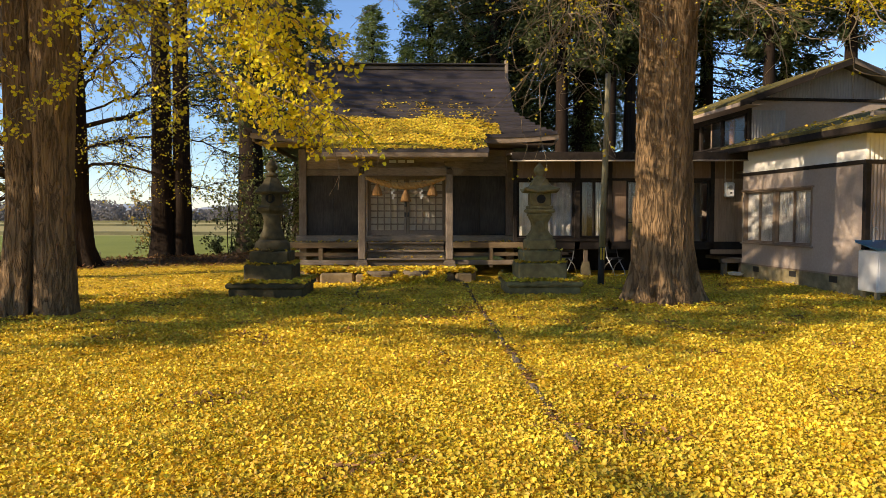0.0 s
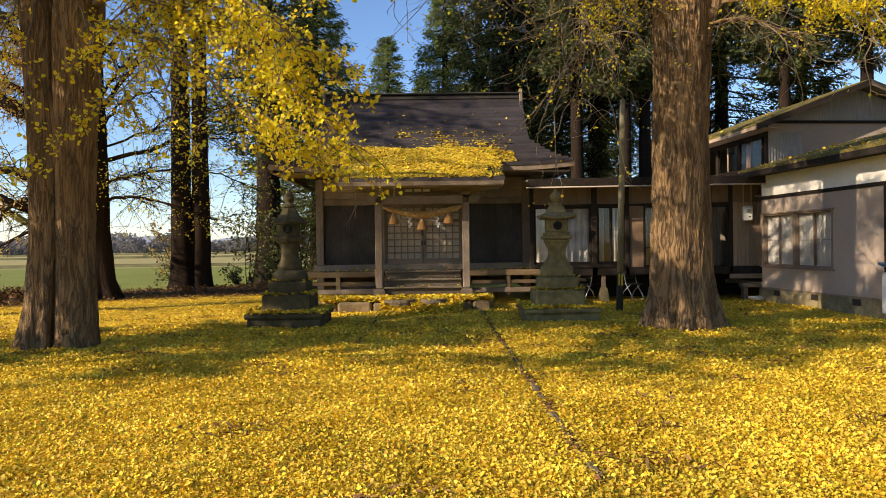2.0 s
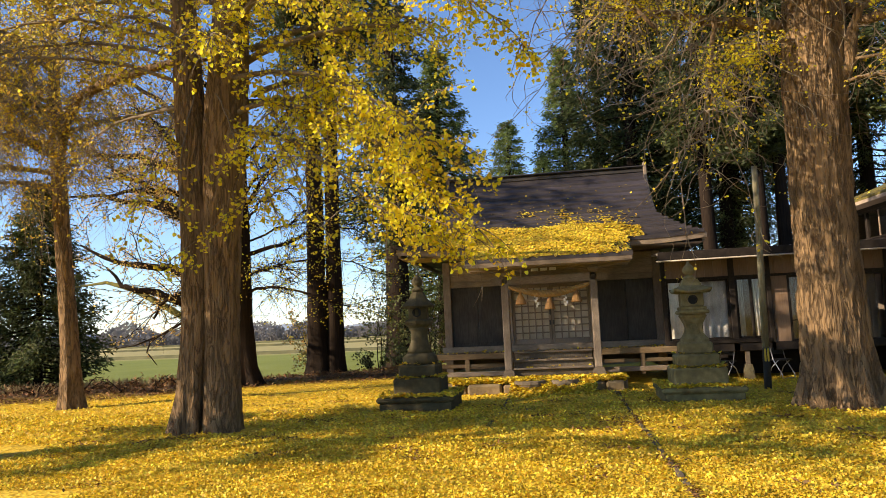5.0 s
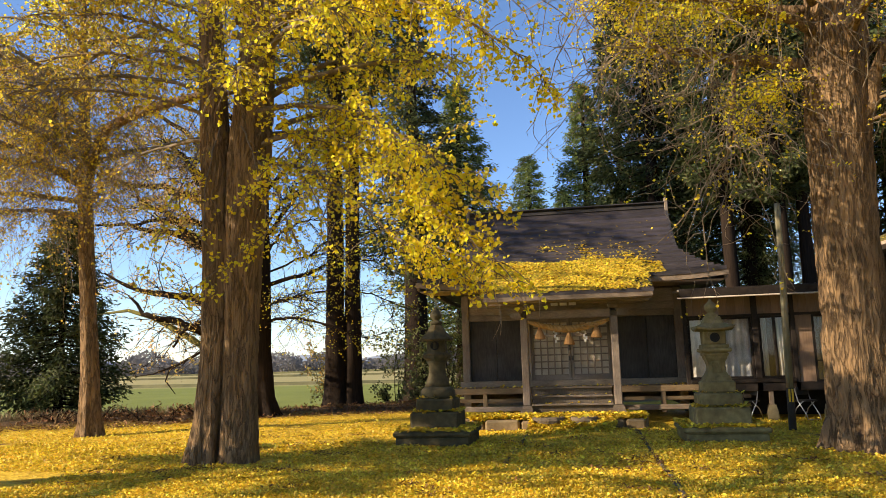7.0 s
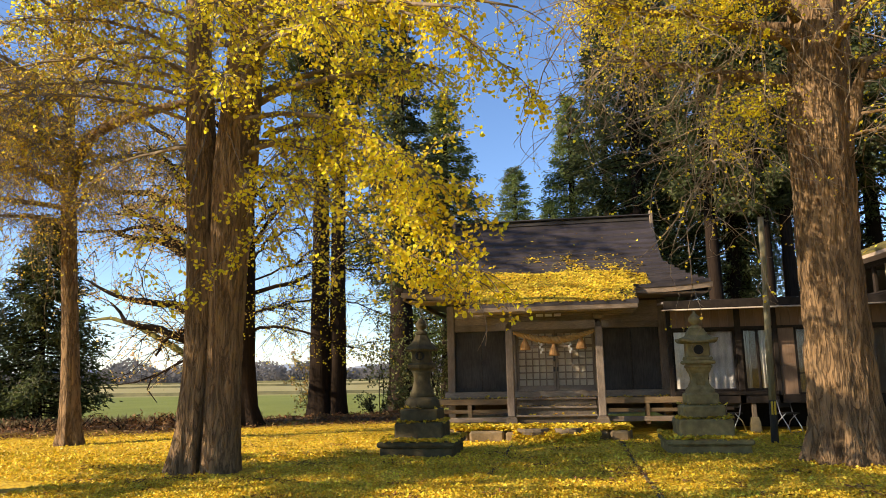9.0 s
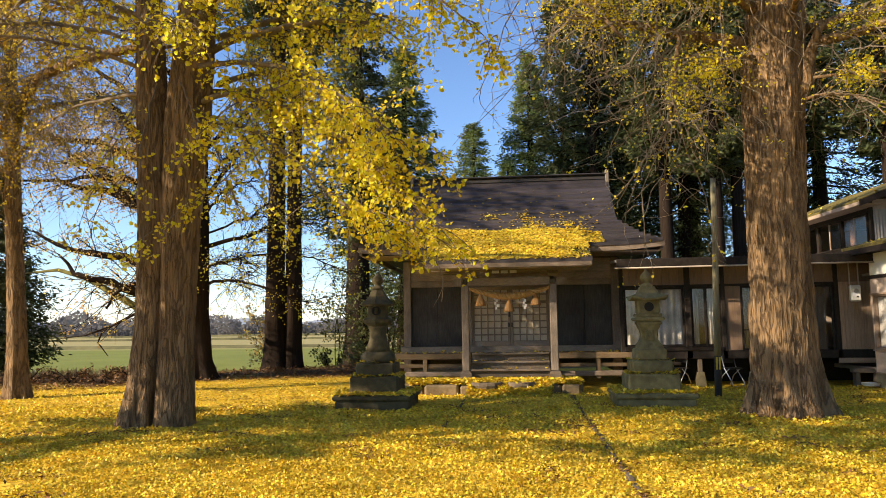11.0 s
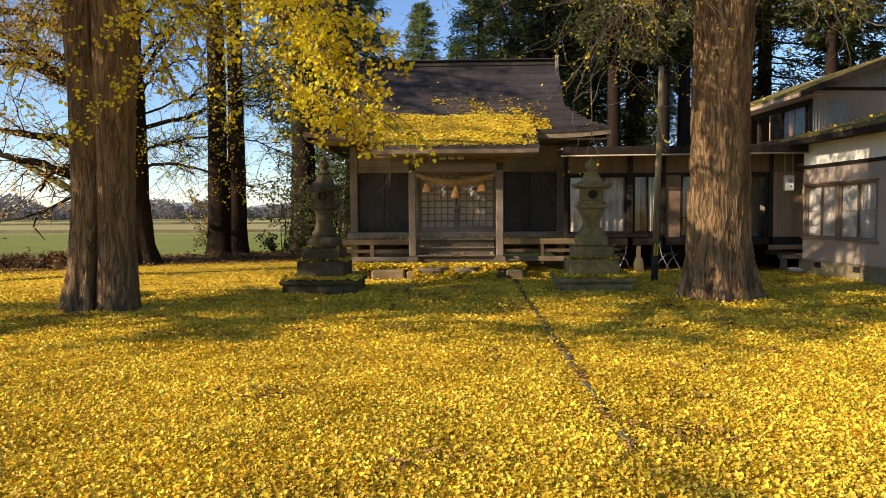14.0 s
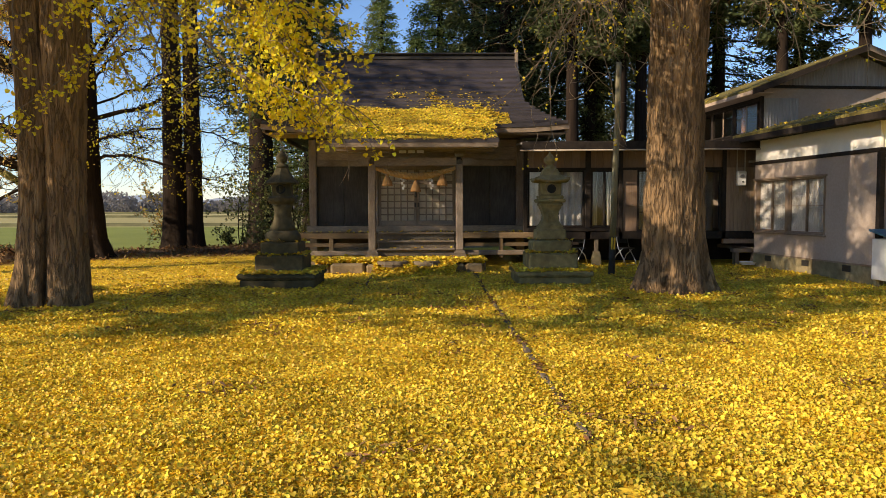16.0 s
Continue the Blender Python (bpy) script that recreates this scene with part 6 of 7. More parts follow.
def field_tree():
    """A wide-limbed deciduous tree at the edge of the yard, nearly bare."""
    t = thing("field_tree", pose(0, 0, 0), "wide-limbed autumn tree with sparse russet and yellow leaves", "tree")
    s = Shape()
    bole(s, [(-10.30, 20.8, -0.1), (-10.40, 20.8, 2.0), (-10.44, 20.8, 5.0), (-10.5, 20.8, 9.0), (-10.5, 20.8, 12)], [0.40, 0.345, 0.31, 0.2, 0.04], 36, 60, 0.08, 0.9, 2.2)
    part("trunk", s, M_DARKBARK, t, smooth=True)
    rng = random.Random(17)
    w, anchors, bright = Shape(), [], []
    for p0, p1, r, sag in (((-10.4, 20.8, 2.6), (-14.2, 19.8, 3.9), 0.10, -0.5), ((-10.4, 20.8, 3.6), (-15.8, 20.4, 4.9), 0.10, -0.3), ((-10.4, 20.8, 4.4), (-14.8, 20.6, 7.2), 0.10, -0.2),
                           ((-10.4, 20.8, 5.2), (-13.2, 20.2, 8.8), 0.09, 0.2), ((-10.4, 20.8, 4.0), (-6.6, 20.4, 4.6), 0.08, 0.2), ((-10.4, 20.8, 2.7), (-7.0, 21.2, 2.5), 0.06, 0.5),
                           ((-10.4, 20.8, 5.5), (-7.2, 20.2, 7.6), 0.08, 0.3), ((-10.4, 20.8, 7), (-11.5, 18.5, 10), 0.08, 0.2), ((-10.4, 20.8, 6), (-16.5, 21, 8.5), 0.1, 0.2), ((-10.4, 20.8, 7), (-8, 22, 10), 0.08, 0.2),
                           ((-10.4, 20.8, 3.2), (-12.4, 19.6, 2.2), 0.06, 0.4), ((-10.4, 20.8, 3.2), (-8.2, 19.8, 3.4), 0.05, 0.3), ((-10.4, 20.8, 3.4), (-6.2, 21.4, 3.2), 0.04, 0.4), ((-10.4, 20.8, 4.4), (-6.0, 20.6, 5.4), 0.04, 0.3),
                           ((-10.4, 20.8, 5.0), (-14.0, 19.4, 6.0), 0.08, 0.5), ((-10.4, 20.8, 6.4), (-14.6, 20.0, 9.6), 0.08, 0.3), ((-10.4, 20.8, 5.8), (-12.0, 18.6, 7.4), 0.07, 0.3), ((-10.4, 20.8, 4.6), (-17.2, 20.8, 6.4), 0.09, 0.4),
                           ((-10.4, 20.8, 4.8), (-8.0, 19.6, 5.6), 0.05, 0.3), ((-10.4, 20.8, 5.6), (-8.6, 19.4, 6.8), 0.05, 0.3), ((-10.4, 20.8, 6.2), (-12.2, 19.2, 7.8), 0.05, 0.3)):
        w = Shape()
        pts = limb(w, p0, p1, r * (1.8 if p1[0] < -9.5 else 0.9), 0.03 if p1[0] < -9.5 else 0.012, rng, 0.26, sag, 13)
        if p1[0] > -9.5:
            shoots(w, bright, pts, 34, 1.5, 0.013, rng, 0.10, 1.0, 0.2, 5, 0.12)
        else:
            shoots(w, anchors, pts, 16, 1.8, 0.020, rng, 0.05, 1.0, 0.2, 4, 0.28 if p1[2] < 7 else 0.6)
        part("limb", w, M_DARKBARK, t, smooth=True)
    part("mossy_limb", Shape().tube([(-10.4, 20.75, 1.75), (-11.2, 20.4, 1.95), (-12.07, 20.3, 2.24), (-12.75, 20.3, 2.63), (-13.74, 20.3, 3.15), (-14.65, 20.3, 3.41), (-15.75, 20.3, 3.33)], [0.12, 0.11, 0.105, 0.095, 0.08, 0.055, 0.02], 9), M_MOSSBARK, t, "moss-covered crooked limb", smooth=True)
    part("dead_branch", Shape().tube([(-11.2, 20.4, 2.0), (-12.06, 20.2, 2.03), (-12.8, 20.2, 1.68), (-13.08, 20.2, 1.52), (-13.2, 20.2, 1.21), (-12.86, 20.2, 0.81)], [0.05, 0.045, 0.035, 0.03, 0.024, 0.01], 7)
         .tube([(-12.8, 20.2, 1.68), (-13.62, 20.2, 1.42), (-14.43, 20.2, 1.34)], [0.03, 0.022, 0.008], 6).tube([(-13.08, 20.2, 1.52), (-13.3, 20.1, 1.62), (-13.6, 20.1, 1.6)], [0.015, 0.01, 0.004], 5), M_DARKBARK, t, "dark bare hanging branch", smooth=True)
    ginkgo_leaves("foliage", bright, 2, 0.055, 42, M_LEAF, t, "small clear yellow leaves")
    ginkgo_leaves("foliage", anchors, 2, 0.06, 41, M_ORANGELEAF, t, "sparse russet-yellow leaves")


field_tree()


def sapling(x, y, h, n, material, label, seed, spread=0.55, size=0.09):
    t = thing("sapling", pose(x, y, 0), label, "shrub", "undergrowth along the yard's edge")
    rng = random.Random(seed)
    w, anchors = Shape(), []
    for _ in range(n):
        a = rng.uniform(0, 6.28)
        pts = limb(w, (rng.gauss(0, 0.06), rng.gauss(0, 0.06), 0), (spread * math.cos(a), spread * math.sin(a), h * rng.uniform(0.6, 1)), 0.018, 0.004, rng, 0.15, 0.1, 7, 5)
        shoots(w, anchors, pts, 16, h * 0.28, 0.006, rng, 0.1, 1.0, 0.2, 1, 0.45)
    tagged(part("stemwork", w, M_DARKBARK, t), kind="stuff")
    ginkgo_leaves("foliage", anchors, 2, size, seed, material, t)


sapling(-7.55, 26.0, 4.2, 3, M_SHRUB, "slender leafy sapling among the trunks", 51, 0.5, 0.085)
sapling(-6.9, 27.5, 3.0, 5, M_SHRUB, "slender leafy sapling among the trunks", 52, 0.8, 0.085)
sapling(-9.95, 25.4, 2.6, 5, M_ORANGELEAF, "thin russet bush beside the cedar pair", 53, 0.7, 0.08)
sapling(-5.9, 26.5, 4.5, 4, M_SHRUB, "slender leafy sapling among the trunks", 54, 0.8, 0.085)
sapling(-4.9, 23.5, 3.5, 4, M_SHRUB, "leafy bush behind the shrine corner", 55, 0.6, 0.085)
for k, (x, y) in enumerate(((-6.6, 25.6), (-7.4, 24.9), (-5.6, 24.4))):
    sapling(x, y, 0.9, 6, M_SHRUB, "low leafy undergrowth along the yard edge", 60 + k, 0.6, 0.09)


for k, (x, y) in enumerate(((-11.6, 19.6), (-12.4, 19.2), (-13.3, 19.0), (-14.2, 18.6), (-15.2, 18.2), (-16.2, 18.4), (-10.9, 20.4))):
    sapling(x, y, 0.55, 6, M_BROWNLEAF, "low dry brown scrub along the field edge", 80 + k, 0.6, 0.07)


def verge():
    """Dry grass and dead stems along the edge of the field."""
    rng = np.random.default_rng(9)
    n = 9000
    x = rng.uniform(-22, -4.5, n)
    y = 0.65 * x + 29.6 + rng.normal(0, 0.45, n)
    left = rng.uniform(0, 1, n) < 0.45
    y = np.where(left, 0.65 * x + 28.0 + rng.normal(0, 0.8, n), y)
    x = np.where(left, x - 3, x)
    keep = x < -11
    x, y = x[keep], y[keep]
    n = len(x)
    z = np.array([ground_height(a, b) for a, b in zip(x, y)])
    up = np.stack([rng.normal(0, 0.35, n), rng.normal(0, 0.35, n), np.ones(n)], 1)
    up /= np.linalg.norm(up, axis=1, keepdims=True)
    side = np.cross(up, rng.normal(0, 1, (n, 3)))
    side /= np.linalg.norm(side, axis=1, keepdims=True)
    me = leaf_mesh("dry_verge", np.stack([x, y, z], 1), rng.uniform(0.12, 0.36, n), side, up, np.cross(side, up), M_DRYGRASS, BLADE, BLADE_FACES)
    tagged(part("dry_verge", me, M_DRYGRASS), "dry brown grass and stems along the field edge", "grass", kind="stuff")


verge()


def edge_ginkgo():
    """A slim ginkgo at the edge of the yard, leaves thin, twigs hanging."""
    t = thing("ginkgo_tree", pose(0, 0, 0), "slim leaning ginkgo at the yard's edge with hanging twigs", "tree")
    s = Shape()
    bole(s, [(-12.40, 15.9, -0.1), (-12.52, 15.9, 2.0), (-12.95, 15.9, 7.0), (-13.3, 15.9, 13)], [0.25, 0.205, 0.165, 0.04], 70, 90, 0.09, 0.40, 3.4)
    part("trunk", s, M_BARK, t, smooth=True)
    rng = random.Random(19)
    anchors = []
    for p1, z, leafy in (((-10.4, 13.6, 6.9), 6.0, 0.8), ((-14.6, 12.6, 6.4), 6.4, 0.7), ((-16.4, 15.0, 7.4), 6.6, 0.6), ((-10.0, 17.0, 7.6), 6.8, 0.8), ((-12.4, 12.4, 7.6), 7.0, 0.9),
                         ((-15.6, 17.0, 8.2), 7.4, 0.6), ((-14.2, 13.4, 8.6), 7.8, 0.9), ((-11.2, 13.0, 9.0), 8.2, 0.9), ((-15.4, 14.2, 9.6), 8.8, 0.8), ((-12.8, 17.6, 9.8), 9.0, 0.8),
                         ((-16.8, 13.4, 6.0), 5.8, 0.5), ((-15.0, 14.6, 5.6), 5.4, 0.4), ((-11.0, 14.6, 6.2), 5.6, 0.7), ((-13.8, 12.0, 7.0), 6.2, 0.9), ((-17.4, 14.6, 8.6), 7.6, 0.8), ((-9.0, 13.6, 7.4), 6.6, 0.9), ((-12.0, 11.4, 8.4), 7.6, 0.9),
                         ((-13.6, 13.2, 9.2), 8.4, 1.1), ((-14.4, 13.4, 8.0), 7.2, 1.0), ((-12.6, 12.6, 7.2), 6.8, 1.0), ((-14.6, 12.8, 9.4), 8.8, 1.0)):
        w = Shape()
        pts = limb(w, (-12.9 - 0.04 * (z - 7), 15.9, z), p1, 0.07, 0.012, rng, 0.12, 0.15)
        shoots(w, anchors, pts, 40, 1.1, 0.011, rng, 0.5, 0.9, 0.15, 1, leafy * 0.36)
        shoots(w, anchors, pts, 38, 2.6, 0.009, rng, 0.9, 0.8, 0.15, 3, 0.05, 0.6, wild=0.24)
        part("limb", w, M_PALETWIG, t, smooth=True)
    # upper crown out of view, added so it shades the shrine roof
    high = []
    for k in range(16):
        a, z = k * 2.4, 9.6 + 2.8 * k / 15
        d = 3.4 - 1.8 * k / 15
        w = Shape()
        pts = limb(w, (-13.1, 15.9, z), (-13.1 + d * math.cos(a), 15.9 + d * math.sin(a), z + 0.7), 0.06, 0.012, rng, 0.12, 0.15)
        shoots(w, high, pts, 24, 1.0, 0.011, rng, 0.4, 0.9, 0.15, 0, 0.45)
        part("limb", w, M_TWIG, t, smooth=True)
    ginkgo_leaves("foliage", high, 2, 0.09, 44, M_LEAF, t, "yellow fan-shaped leaves")
    part("limb", Shape().tube([(-12.75, 15.8, 6.2), (-11.6, 14.6, 6.75), (-10.6, 13.8, 6.95), (-9.85, 13.5, 7.02), (-9.1, 13.5, 7.2), (-8.3, 13.5, 7.3), (-7.2, 13.3, 7.2)], [0.13, 0.12, 0.115, 0.11, 0.10, 0.085, 0.03], 9), M_BARK, t, smooth=True)
    ginkgo_leaves("foliage", anchors, 3, 0.060, 43, M_DULLLEAF, t, "dull brownish-gold leaves, shade darkened into their colour")


edge_ginkgo()


def shade_tree(at, over, zb, h, reach, count, seed, label, dense=0.8):
    """A ginkgo that stands outside the view and shades the yard; its crown leans over towards a point."""
    t = thing("ginkgo_tree", pose(0, 0, 0), label, "tree")
    s = Shape()
    bole(s, [(at[0], at[1], -0.1), (at[0], at[1], zb * 0.8), ((at[0] + over[0]) / 2, (at[1] + over[1]) / 2, (zb + h) / 2), (over[0], over[1], h)], [0.30, 0.24, 0.15, 0.05], 40, 40, 0.07, 0.4, seed)
    part("trunk", s, M_BARK, t, smooth=True)
    rng = random.Random(seed)
    anchors = []
    for k in range(count):
        f = k / (count - 1)
        a = k * 2.4 + seed
        z = zb + (h - zb) * 0.8 * f
        d = reach * (1 - 0.6 * f)
        w = Shape()
        pts = limb(w, (over[0], over[1], z), (over[0] + d * math.cos(a), over[1] + d * math.sin(a), z + 0.5), 0.08, 0.015, rng, 0.1, 0.2)
        shoots(w, anchors, pts, 34, 1.0, 0.011, rng, 0.4, 0.9, 0.15, 0, dense)
        part("limb", w, M_TWIG, t, smooth=True)
    ginkgo_leaves("foliage", anchors, 2, 0.13, seed, M_LEAF, t)
    return t


# Unseen trees added only to cast shade over the yard and house
shade_tree((-12.9, 6.5), (-12.9, 6.5), 3.5, 12, 3.2, 40, 71, "unseen yellow ginkgo added beside the yard to shade the lanterns", 0.68)
shade_ginkgo = shade_tree((-8.5, -3.2), (-11.9, 1.8), 7.0, 15, 2.1, 28, 72, "unseen tall ginkgo added beside the yard for its shade", 0.28)
# Unseen limb added for the shadow streak it casts on the near ground
part("limb", Shape().tube([(-8.5, -3.2, 5.8), (-9.6, -3.8, 6.6), (-10.6, -4.2, 7.0), (-11.2, -3.95, 7.15), (-11.7, -3.45, 7.2), (-12.1, -3.0, 7.25)], [0.11, 0.10, 0.08, 0.07, 0.05, 0.02], 8), M_TWIG, shade_ginkgo, smooth=True)
# Unseen cedars added behind and to the right to dim the skylight
plain = cedar("cedar_tree", (-3, -19), "unseen tall cedar added round the yard to block skylight", 20, 3.0, 2.0, 14, 90, 14, 0.30, spray=0.55, fill=1.6)
for x, y, src in ((-5, -17, plain), (-1, -15, plain), (15, -7, plain), (16.5, -2, plain), (17.5, 3, plain), (18.5, 8, plain), (18, 13, plain), (19, 18, plain), (20, -12, plain)):
    copy_thing(src, pose(x, y, 0, 0, 0, cp.uniform(0, 360)) @ Matrix.Diagonal((1.3, 1.3, 1, 1)))


# ---- fallen leaves ----
def free_ground(x, y):
    """Where leaves can lie on the open ground: not under the buildings, stones and trunks."""
    ok = ~((y > 18.2) & (x > -4.2) & (x < 2.0)) & ~((y > 19.3) & (x > 1.9)) & ~((x > 7.95 - 0.11 * (y - 13.84)) & (y > 13.8))
    for cx, cy, hw in ((-3.31, 14.2, 0.72), (1.92, 14.6, 0.72)):
        ok &= ~((np.abs(x - cx) < hw) & (np.abs(y - cy) < hw))
    for cx, cy, r in ((3.98, 13.08, 0.62), (-5.86, 11.35, 0.45), (-6.38, 11.55, 0.4), (-12.42, 15.9, 0.4), (-10.3, 20.8, 0.5)):
        ok &= (x - cx) ** 2 + (y - cy) ** 2 > r * r
    return ok


def fallen():
    rng = np.random.default_rng(77)
    xs, ys = [], []
    # bands of distance: y range, half width, leaves per square metre
    for y0, y1, x0, x1, density in ((2.6, 5, -4.0, 3.6, 4100), (5, 7, -5.2, 4.8, 3100), (7, 10, -8.0, 6.6, 1750), (10, 14, -12.5, 9.0, 620), (14, 18.4, -16, 9.0, 190), (18.2, 23.5, -16, -4, 110), (17.6, 20, 1.9, 7.6, 190)):
        n = int((y1 - y0) * (x1 - x0) * density)
        xs.append(rng.uniform(x0, x1, n))
        ys.append(rng.uniform(y0, y1, n))
    x, y = np.concatenate(xs), np.concatenate(ys)
    # leaves thin out along the kerb and in worn patches
    kerb = np.abs(x - (0.86 - 0.0332 * (y - 4.6))) < 0.06 + 0.025 * np.sin(y * 5)
    bare = np.array([noise.noise((2.0, b * 1.3, 9.0)) for b in y]) > 0.12
    worn = np.array([noise.noise((a * 0.9, b * 0.9, 3)) + 0.5 * noise.noise((a * 3, b * 3, 4)) for a, b in zip(x, y)])
    keep = free_ground(x, y) & ~(kerb & (rng.uniform(0, 1, len(x)) < 0.15 + 0.75 * bare)) & ~((worn > 0.62) & (rng.uniform(0, 1, len(x)) < 0.75)) & (y - 0.65 * x < 26.6 + rng.normal(0, 0.5, len(x)))
    x, y = x[keep], y[keep]
    n = len(x)
    z = np.array([ground_height(a, b) for a, b in zip(x, y)]) + rng.uniform(0.003, 0.018, n)
    a, b, c = turns(rng, n, 0.55)
    size = rng.uniform(0.015, 0.034, n) * (1 + 0.7 * np.clip((y - 6) / 6, 0, 1))
    at = np.stack([x, y, z], 1)
    for pick, form, faces in ((y < 6.2, CURLED, CURLED_FACES), (y >= 6.2, KITE, KITE_FACES)):
        me = leaf_mesh("fallen_leaves", at[pick], size[pick], a[pick], b[pick], c[pick], M_FALLEN, form, faces)
        tagged(part("fallen_leaves", me, M_FALLEN), "deep carpet of fallen yellow ginkgo leaves", "leaves", kind="stuff")
    # brown litter in small drifts
    cx, cy = rng.uniform(-9, 6, 110), rng.uniform(4, 16, 110)
    m = 34
    bx = (cx[:, None] + rng.normal(0, 0.14, (110, m))).ravel()
    by = (cy[:, None] + rng.normal(0, 0.09, (110, m))).ravel()
    ok = free_ground(bx, by)
    bx, by = bx[ok], by[ok]
    bz = np.array([ground_height(p, q) for p, q in zip(bx, by)]) + rng.uniform(0.012, 0.045, len(bx))
    a, b, c = turns(rng, len(bx), 0.4)
    me = leaf_mesh("brown_litter", np.stack([bx, by, bz], 1), rng.uniform(0.04, 0.10, len(bx)), a, b, c, M_BROWNLEAF, SPRAY, SPRAY_FACES)
    tagged(part("brown_litter", me, M_BROWNLEAF), "small drifts of brown cedar litter", "litter", kind="stuff")

    # brown litter caught along the kerb
    m = 1200
    by = rng.uniform(4.4, 16.2, m)
    gap = np.array([noise.noise((0.0, q * 1.7, 6.0)) for q in by]) > 0.04
    by = by[gap]
    bx = 0.86 - 0.0332 * (by - 4.6) + rng.normal(0, 0.022, len(by))
    bz = np.array([ground_height(p, q) for p, q in zip(bx, by)]) + rng.uniform(0.012, 0.03, len(bx))
    a, b, c = turns(rng, len(bx), 0.3)
    me = leaf_mesh("kerb_litter", np.stack([bx, by, bz], 1), rng.uniform(0.04, 0.09, len(bx)), a, b, c, M_BROWNLEAF, SPRAY, SPRAY_FACES)
    tagged(part("kerb_litter", me, M_BROWNLEAF), "dark litter caught along the path's kerb", "litter", kind="stuff")
    # litter on the bank under the cedars
    m = 9000
    bx = rng.uniform(-16, -4.4, m)
    by = 0.65 * bx + rng.uniform(26.4, 30.4, m)
    bz = np.array([ground_height(p, q) for p, q in zip(bx, by)]) + rng.uniform(0.0, 0.05, m)
    a, b, c = turns(rng, m, 0.6)
    me = leaf_mesh("bank_litter", np.stack([bx, by, bz], 1), rng.uniform(0.06, 0.16, m), a, b, c, M_BROWNLEAF, SPRAY, SPRAY_FACES)
    tagged(part("bank_litter", me, M_BROWNLEAF), "dark brown litter on the bank under the cedars", "litter", kind="stuff")


fallen()


def pile(name, label, m, pts, size, seed, tilt=0.4, slope=0.0):
    """Leaves lying at the given places of a thing, in its own frame."""
    rng = np.random.default_rng(seed)
    p = np.array(pts)
    a, b, c = turns(rng, len(p), tilt)
    turn = np.array(Matrix.Rotation(slope, 3, "X")).T
    a, b, c = a @ turn, b @ turn, c @ turn
    ob = part(name, leaf_mesh(name, p, rng.uniform(0.7, 1.2, len(p)) * size, a, b, c, M_FALLEN), M_FALLEN)
    ob.matrix_basis = m
    return tagged(ob, label, "leaves", kind="stuff")


def roof_leaves():
    rng = random.Random(15)
    pts = []
    while len(pts) < 17000:
        u, v = rng.uniform(-2.8, 2.4), rng.uniform(-0.9, 1.9)
        on_porch = v < 1.25 and abs(u) < 1.98
        if v < 0.3 and not on_porch:
            continue
        w = noise.noise((u * 1.1, v * 1.5, 2)) * 0.5 + noise.noise((u * 4, v * 4, 8)) * 0.25
        bare = 1.50 + w * 0.5 - max(0, u - 0.6) * 0.16
        if v > bare or (u > 1.2 and v < -0.2 and rng.random() < (u - 1.2) * 1.1):
            continue
        pts.append((u, v, roof_z(v) + (0.10 if on_porch else 0.05) + rng.uniform(0, 0.025) + roof_lift(u, v)))
    # strays higher up
    for cu, cv, k in ((-0.55, 2.15, 60), (0.55, 1.9, 70), (0.75, 1.6, 90), (1.6, 1.7, 60), (1.75, 1.45, 60), (1.95, 1.25, 60), (0.45, 2.2, 30), (1.35, 2.1, 14)):
        pts += [(cu + rng.gauss(0, 0.13), v, roof_z(v) + 0.06) for v in [cv + rng.gauss(0, 0.10) for _ in range(k)]]
    pts += [(rng.uniform(-2.5, 2.5), v, roof_z(v) + 0.06) for v in [rng.uniform(1.4, 3.2) for _ in range(60)]]
    pts += [(rng.uniform(-0.4, 2.4), v, roof_z(v) + 0.06) for v in [rng.uniform(1.3, 2.3) for _ in range(170)]]
    pile("roof_leaves", "thick drift of yellow leaves on the shrine roof", SHRINE, pts, 0.058, 1, 0.28, math.atan(0.43))


roof_leaves()


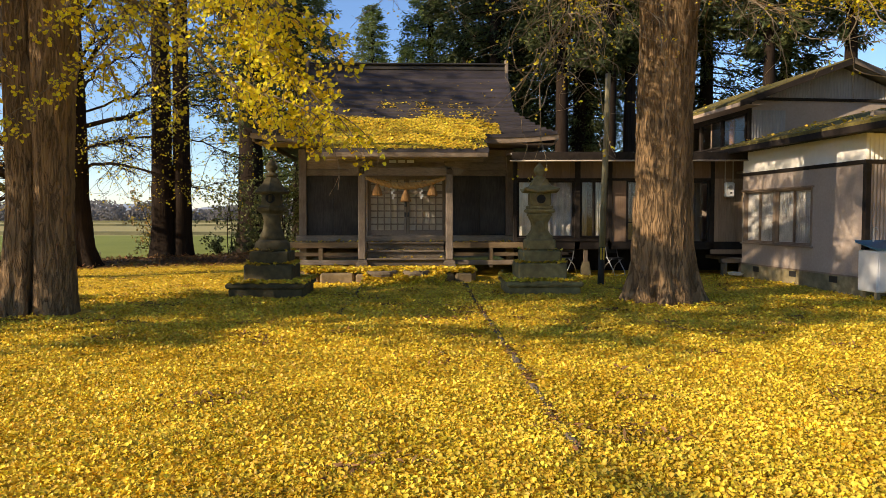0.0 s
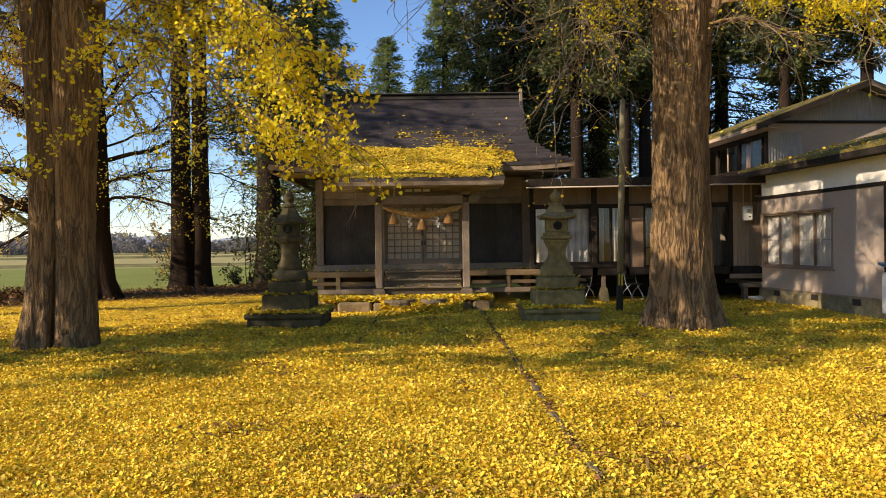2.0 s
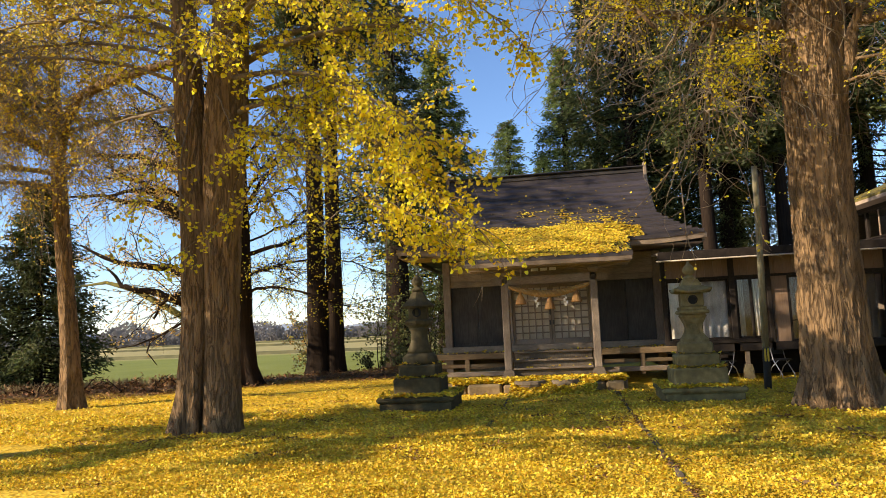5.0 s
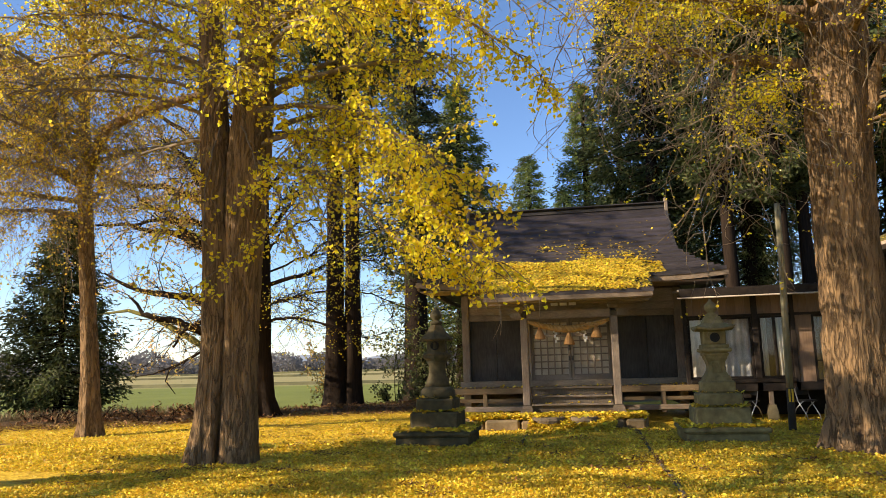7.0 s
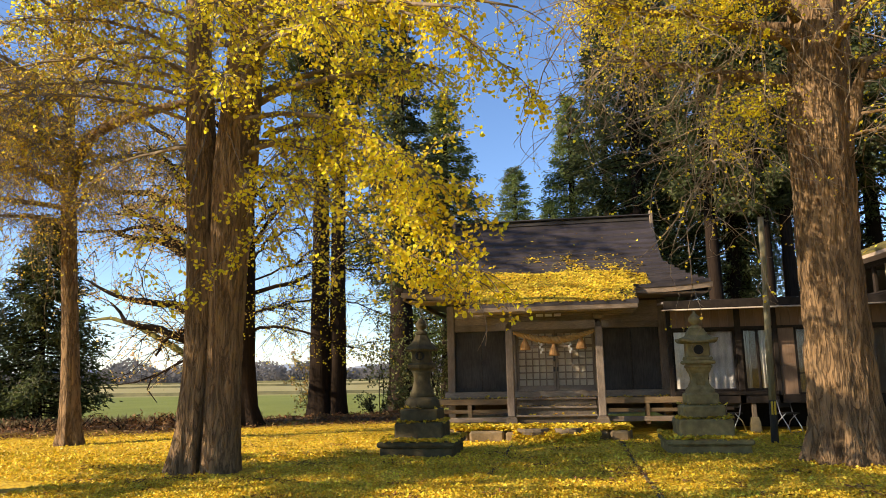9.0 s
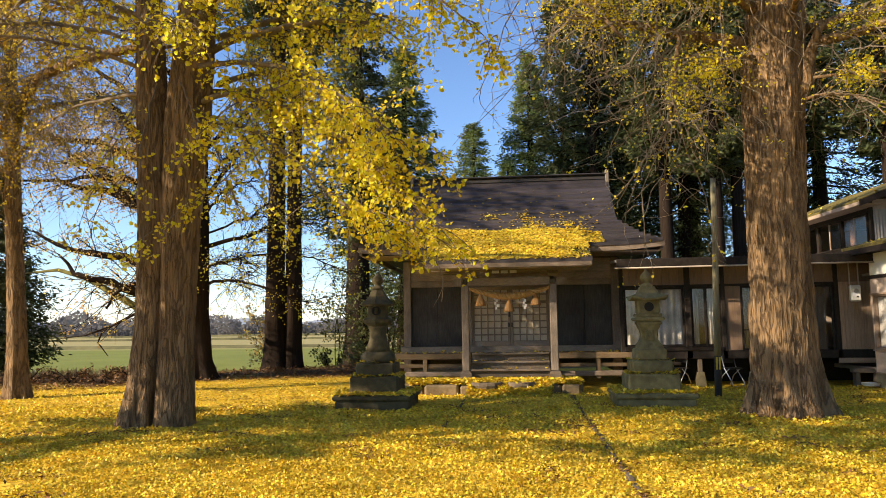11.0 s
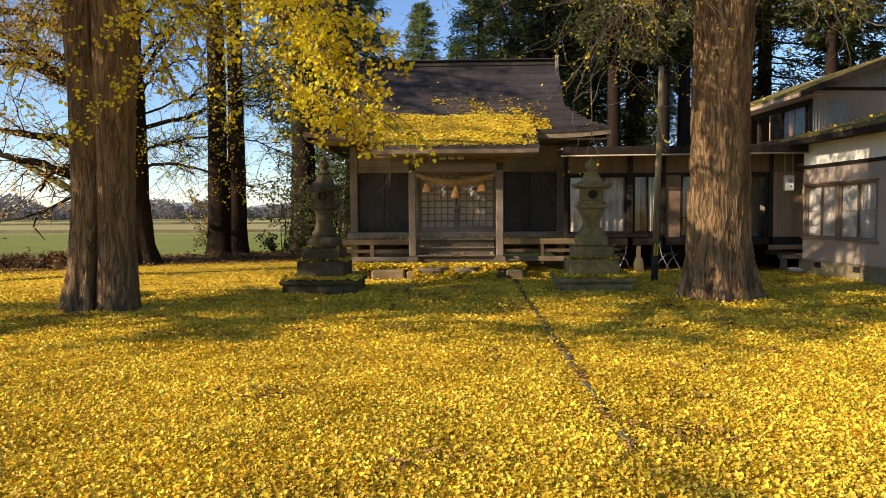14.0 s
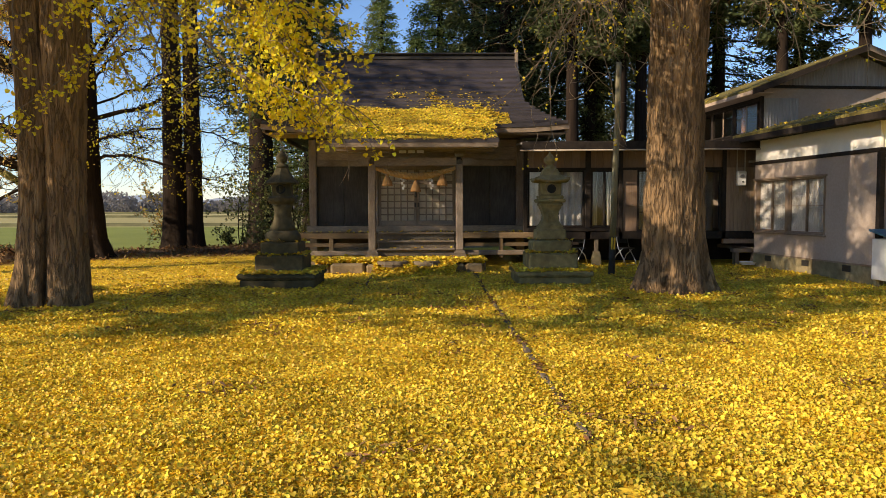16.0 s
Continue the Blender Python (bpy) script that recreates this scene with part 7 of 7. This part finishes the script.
def ledge_leaves():
    rng = random.Random(23)
    for cx, cy, rnd in ((-3.31, 14.2, True), (1.92, 14.6, False)):
        pts = []
        for half, z, inner, n in ((0.72, 0.275, 0.48, 1500), (0.455, 0.605, 0.38, 170), (0.365, 0.845, 0.345 if rnd else 0.29, 30)):
            while n:
                a, b = rng.uniform(-half, half), rng.uniform(-half, half)
                if max(abs(a), abs(b)) > inner:
                    pts.append((a, b, z + rng.uniform(0, 0.03)))
                    n -= 1
        pile("ledge_leaves", "yellow leaves on the lantern's stepped base", pose(cx, cy, 0, 0, 0, 2), pts, 0.07, 3)
    pts = [(rng.uniform(-2.3, 1.55), rng.uniform(-1.56, -0.95), rng.uniform(0.235, 0.30)) for _ in range(4200)]
    pts += [(rng.uniform(-2.9, 1.7), rng.uniform(-0.94, 0.1), rng.uniform(0.225, 0.26)) for _ in range(2200)]
    pts += [(rng.uniform(-0.92, 0.92), -2.75 + 1.2 * f, 0.235 * f * f * (3 - 2 * f) + rng.uniform(-0.01, 0.02)) for f in [rng.uniform(0, 1) for _ in range(2400)]]
    pts += [(rng.uniform(-2.3, 1.6), rng.uniform(-1.5, -1.2), 0.27) for _ in range(500)]
    pts += [(c + rng.gauss(0, 0.14), -1.68 + rng.gauss(0, 0.12), 0.30) for c in (-0.5, 0.26) for _ in range(120)]
    pts += [(rng.uniform(-0.95, 0.95), v + rng.uniform(-0.09, 0.1), z + 0.012) for z, v in ((0.86, 0.42), (0.66, 0.22), (0.47, 0.02)) for _ in range(16)]
    pts += [(s * rng.uniform(1.1, 3.0), rng.uniform(0.45, 1.2), 0.855) for s in (-1, 1) for _ in range(30)]
    pile("landing_leaves", "yellow leaves on the stone landing and steps", SHRINE, pts, 0.075, 4)
    pts = []
    for _ in range(110):
        v, f = rng.uniform(-1.45, 4.7), rng.random() ** 1.4
        pts.append((-0.48 + 3.08 * f, v, 3.23 + 0.79 * f + rng.uniform(0.005, 0.03)))
    for _ in range(40):
        v, f = rng.uniform(4.2, 10.5), rng.random()
        pts.append((-0.25 + 2.9 * f, v, 4.36 + 1.09 * f + rng.uniform(0.005, 0.04)))
    pile("house_roof_leaves", "scattered yellow leaves on the house roofs", pose(7.97, 13.84, 0, 0, 0, 6.4), pts, 0.075, 5)


ledge_leaves()
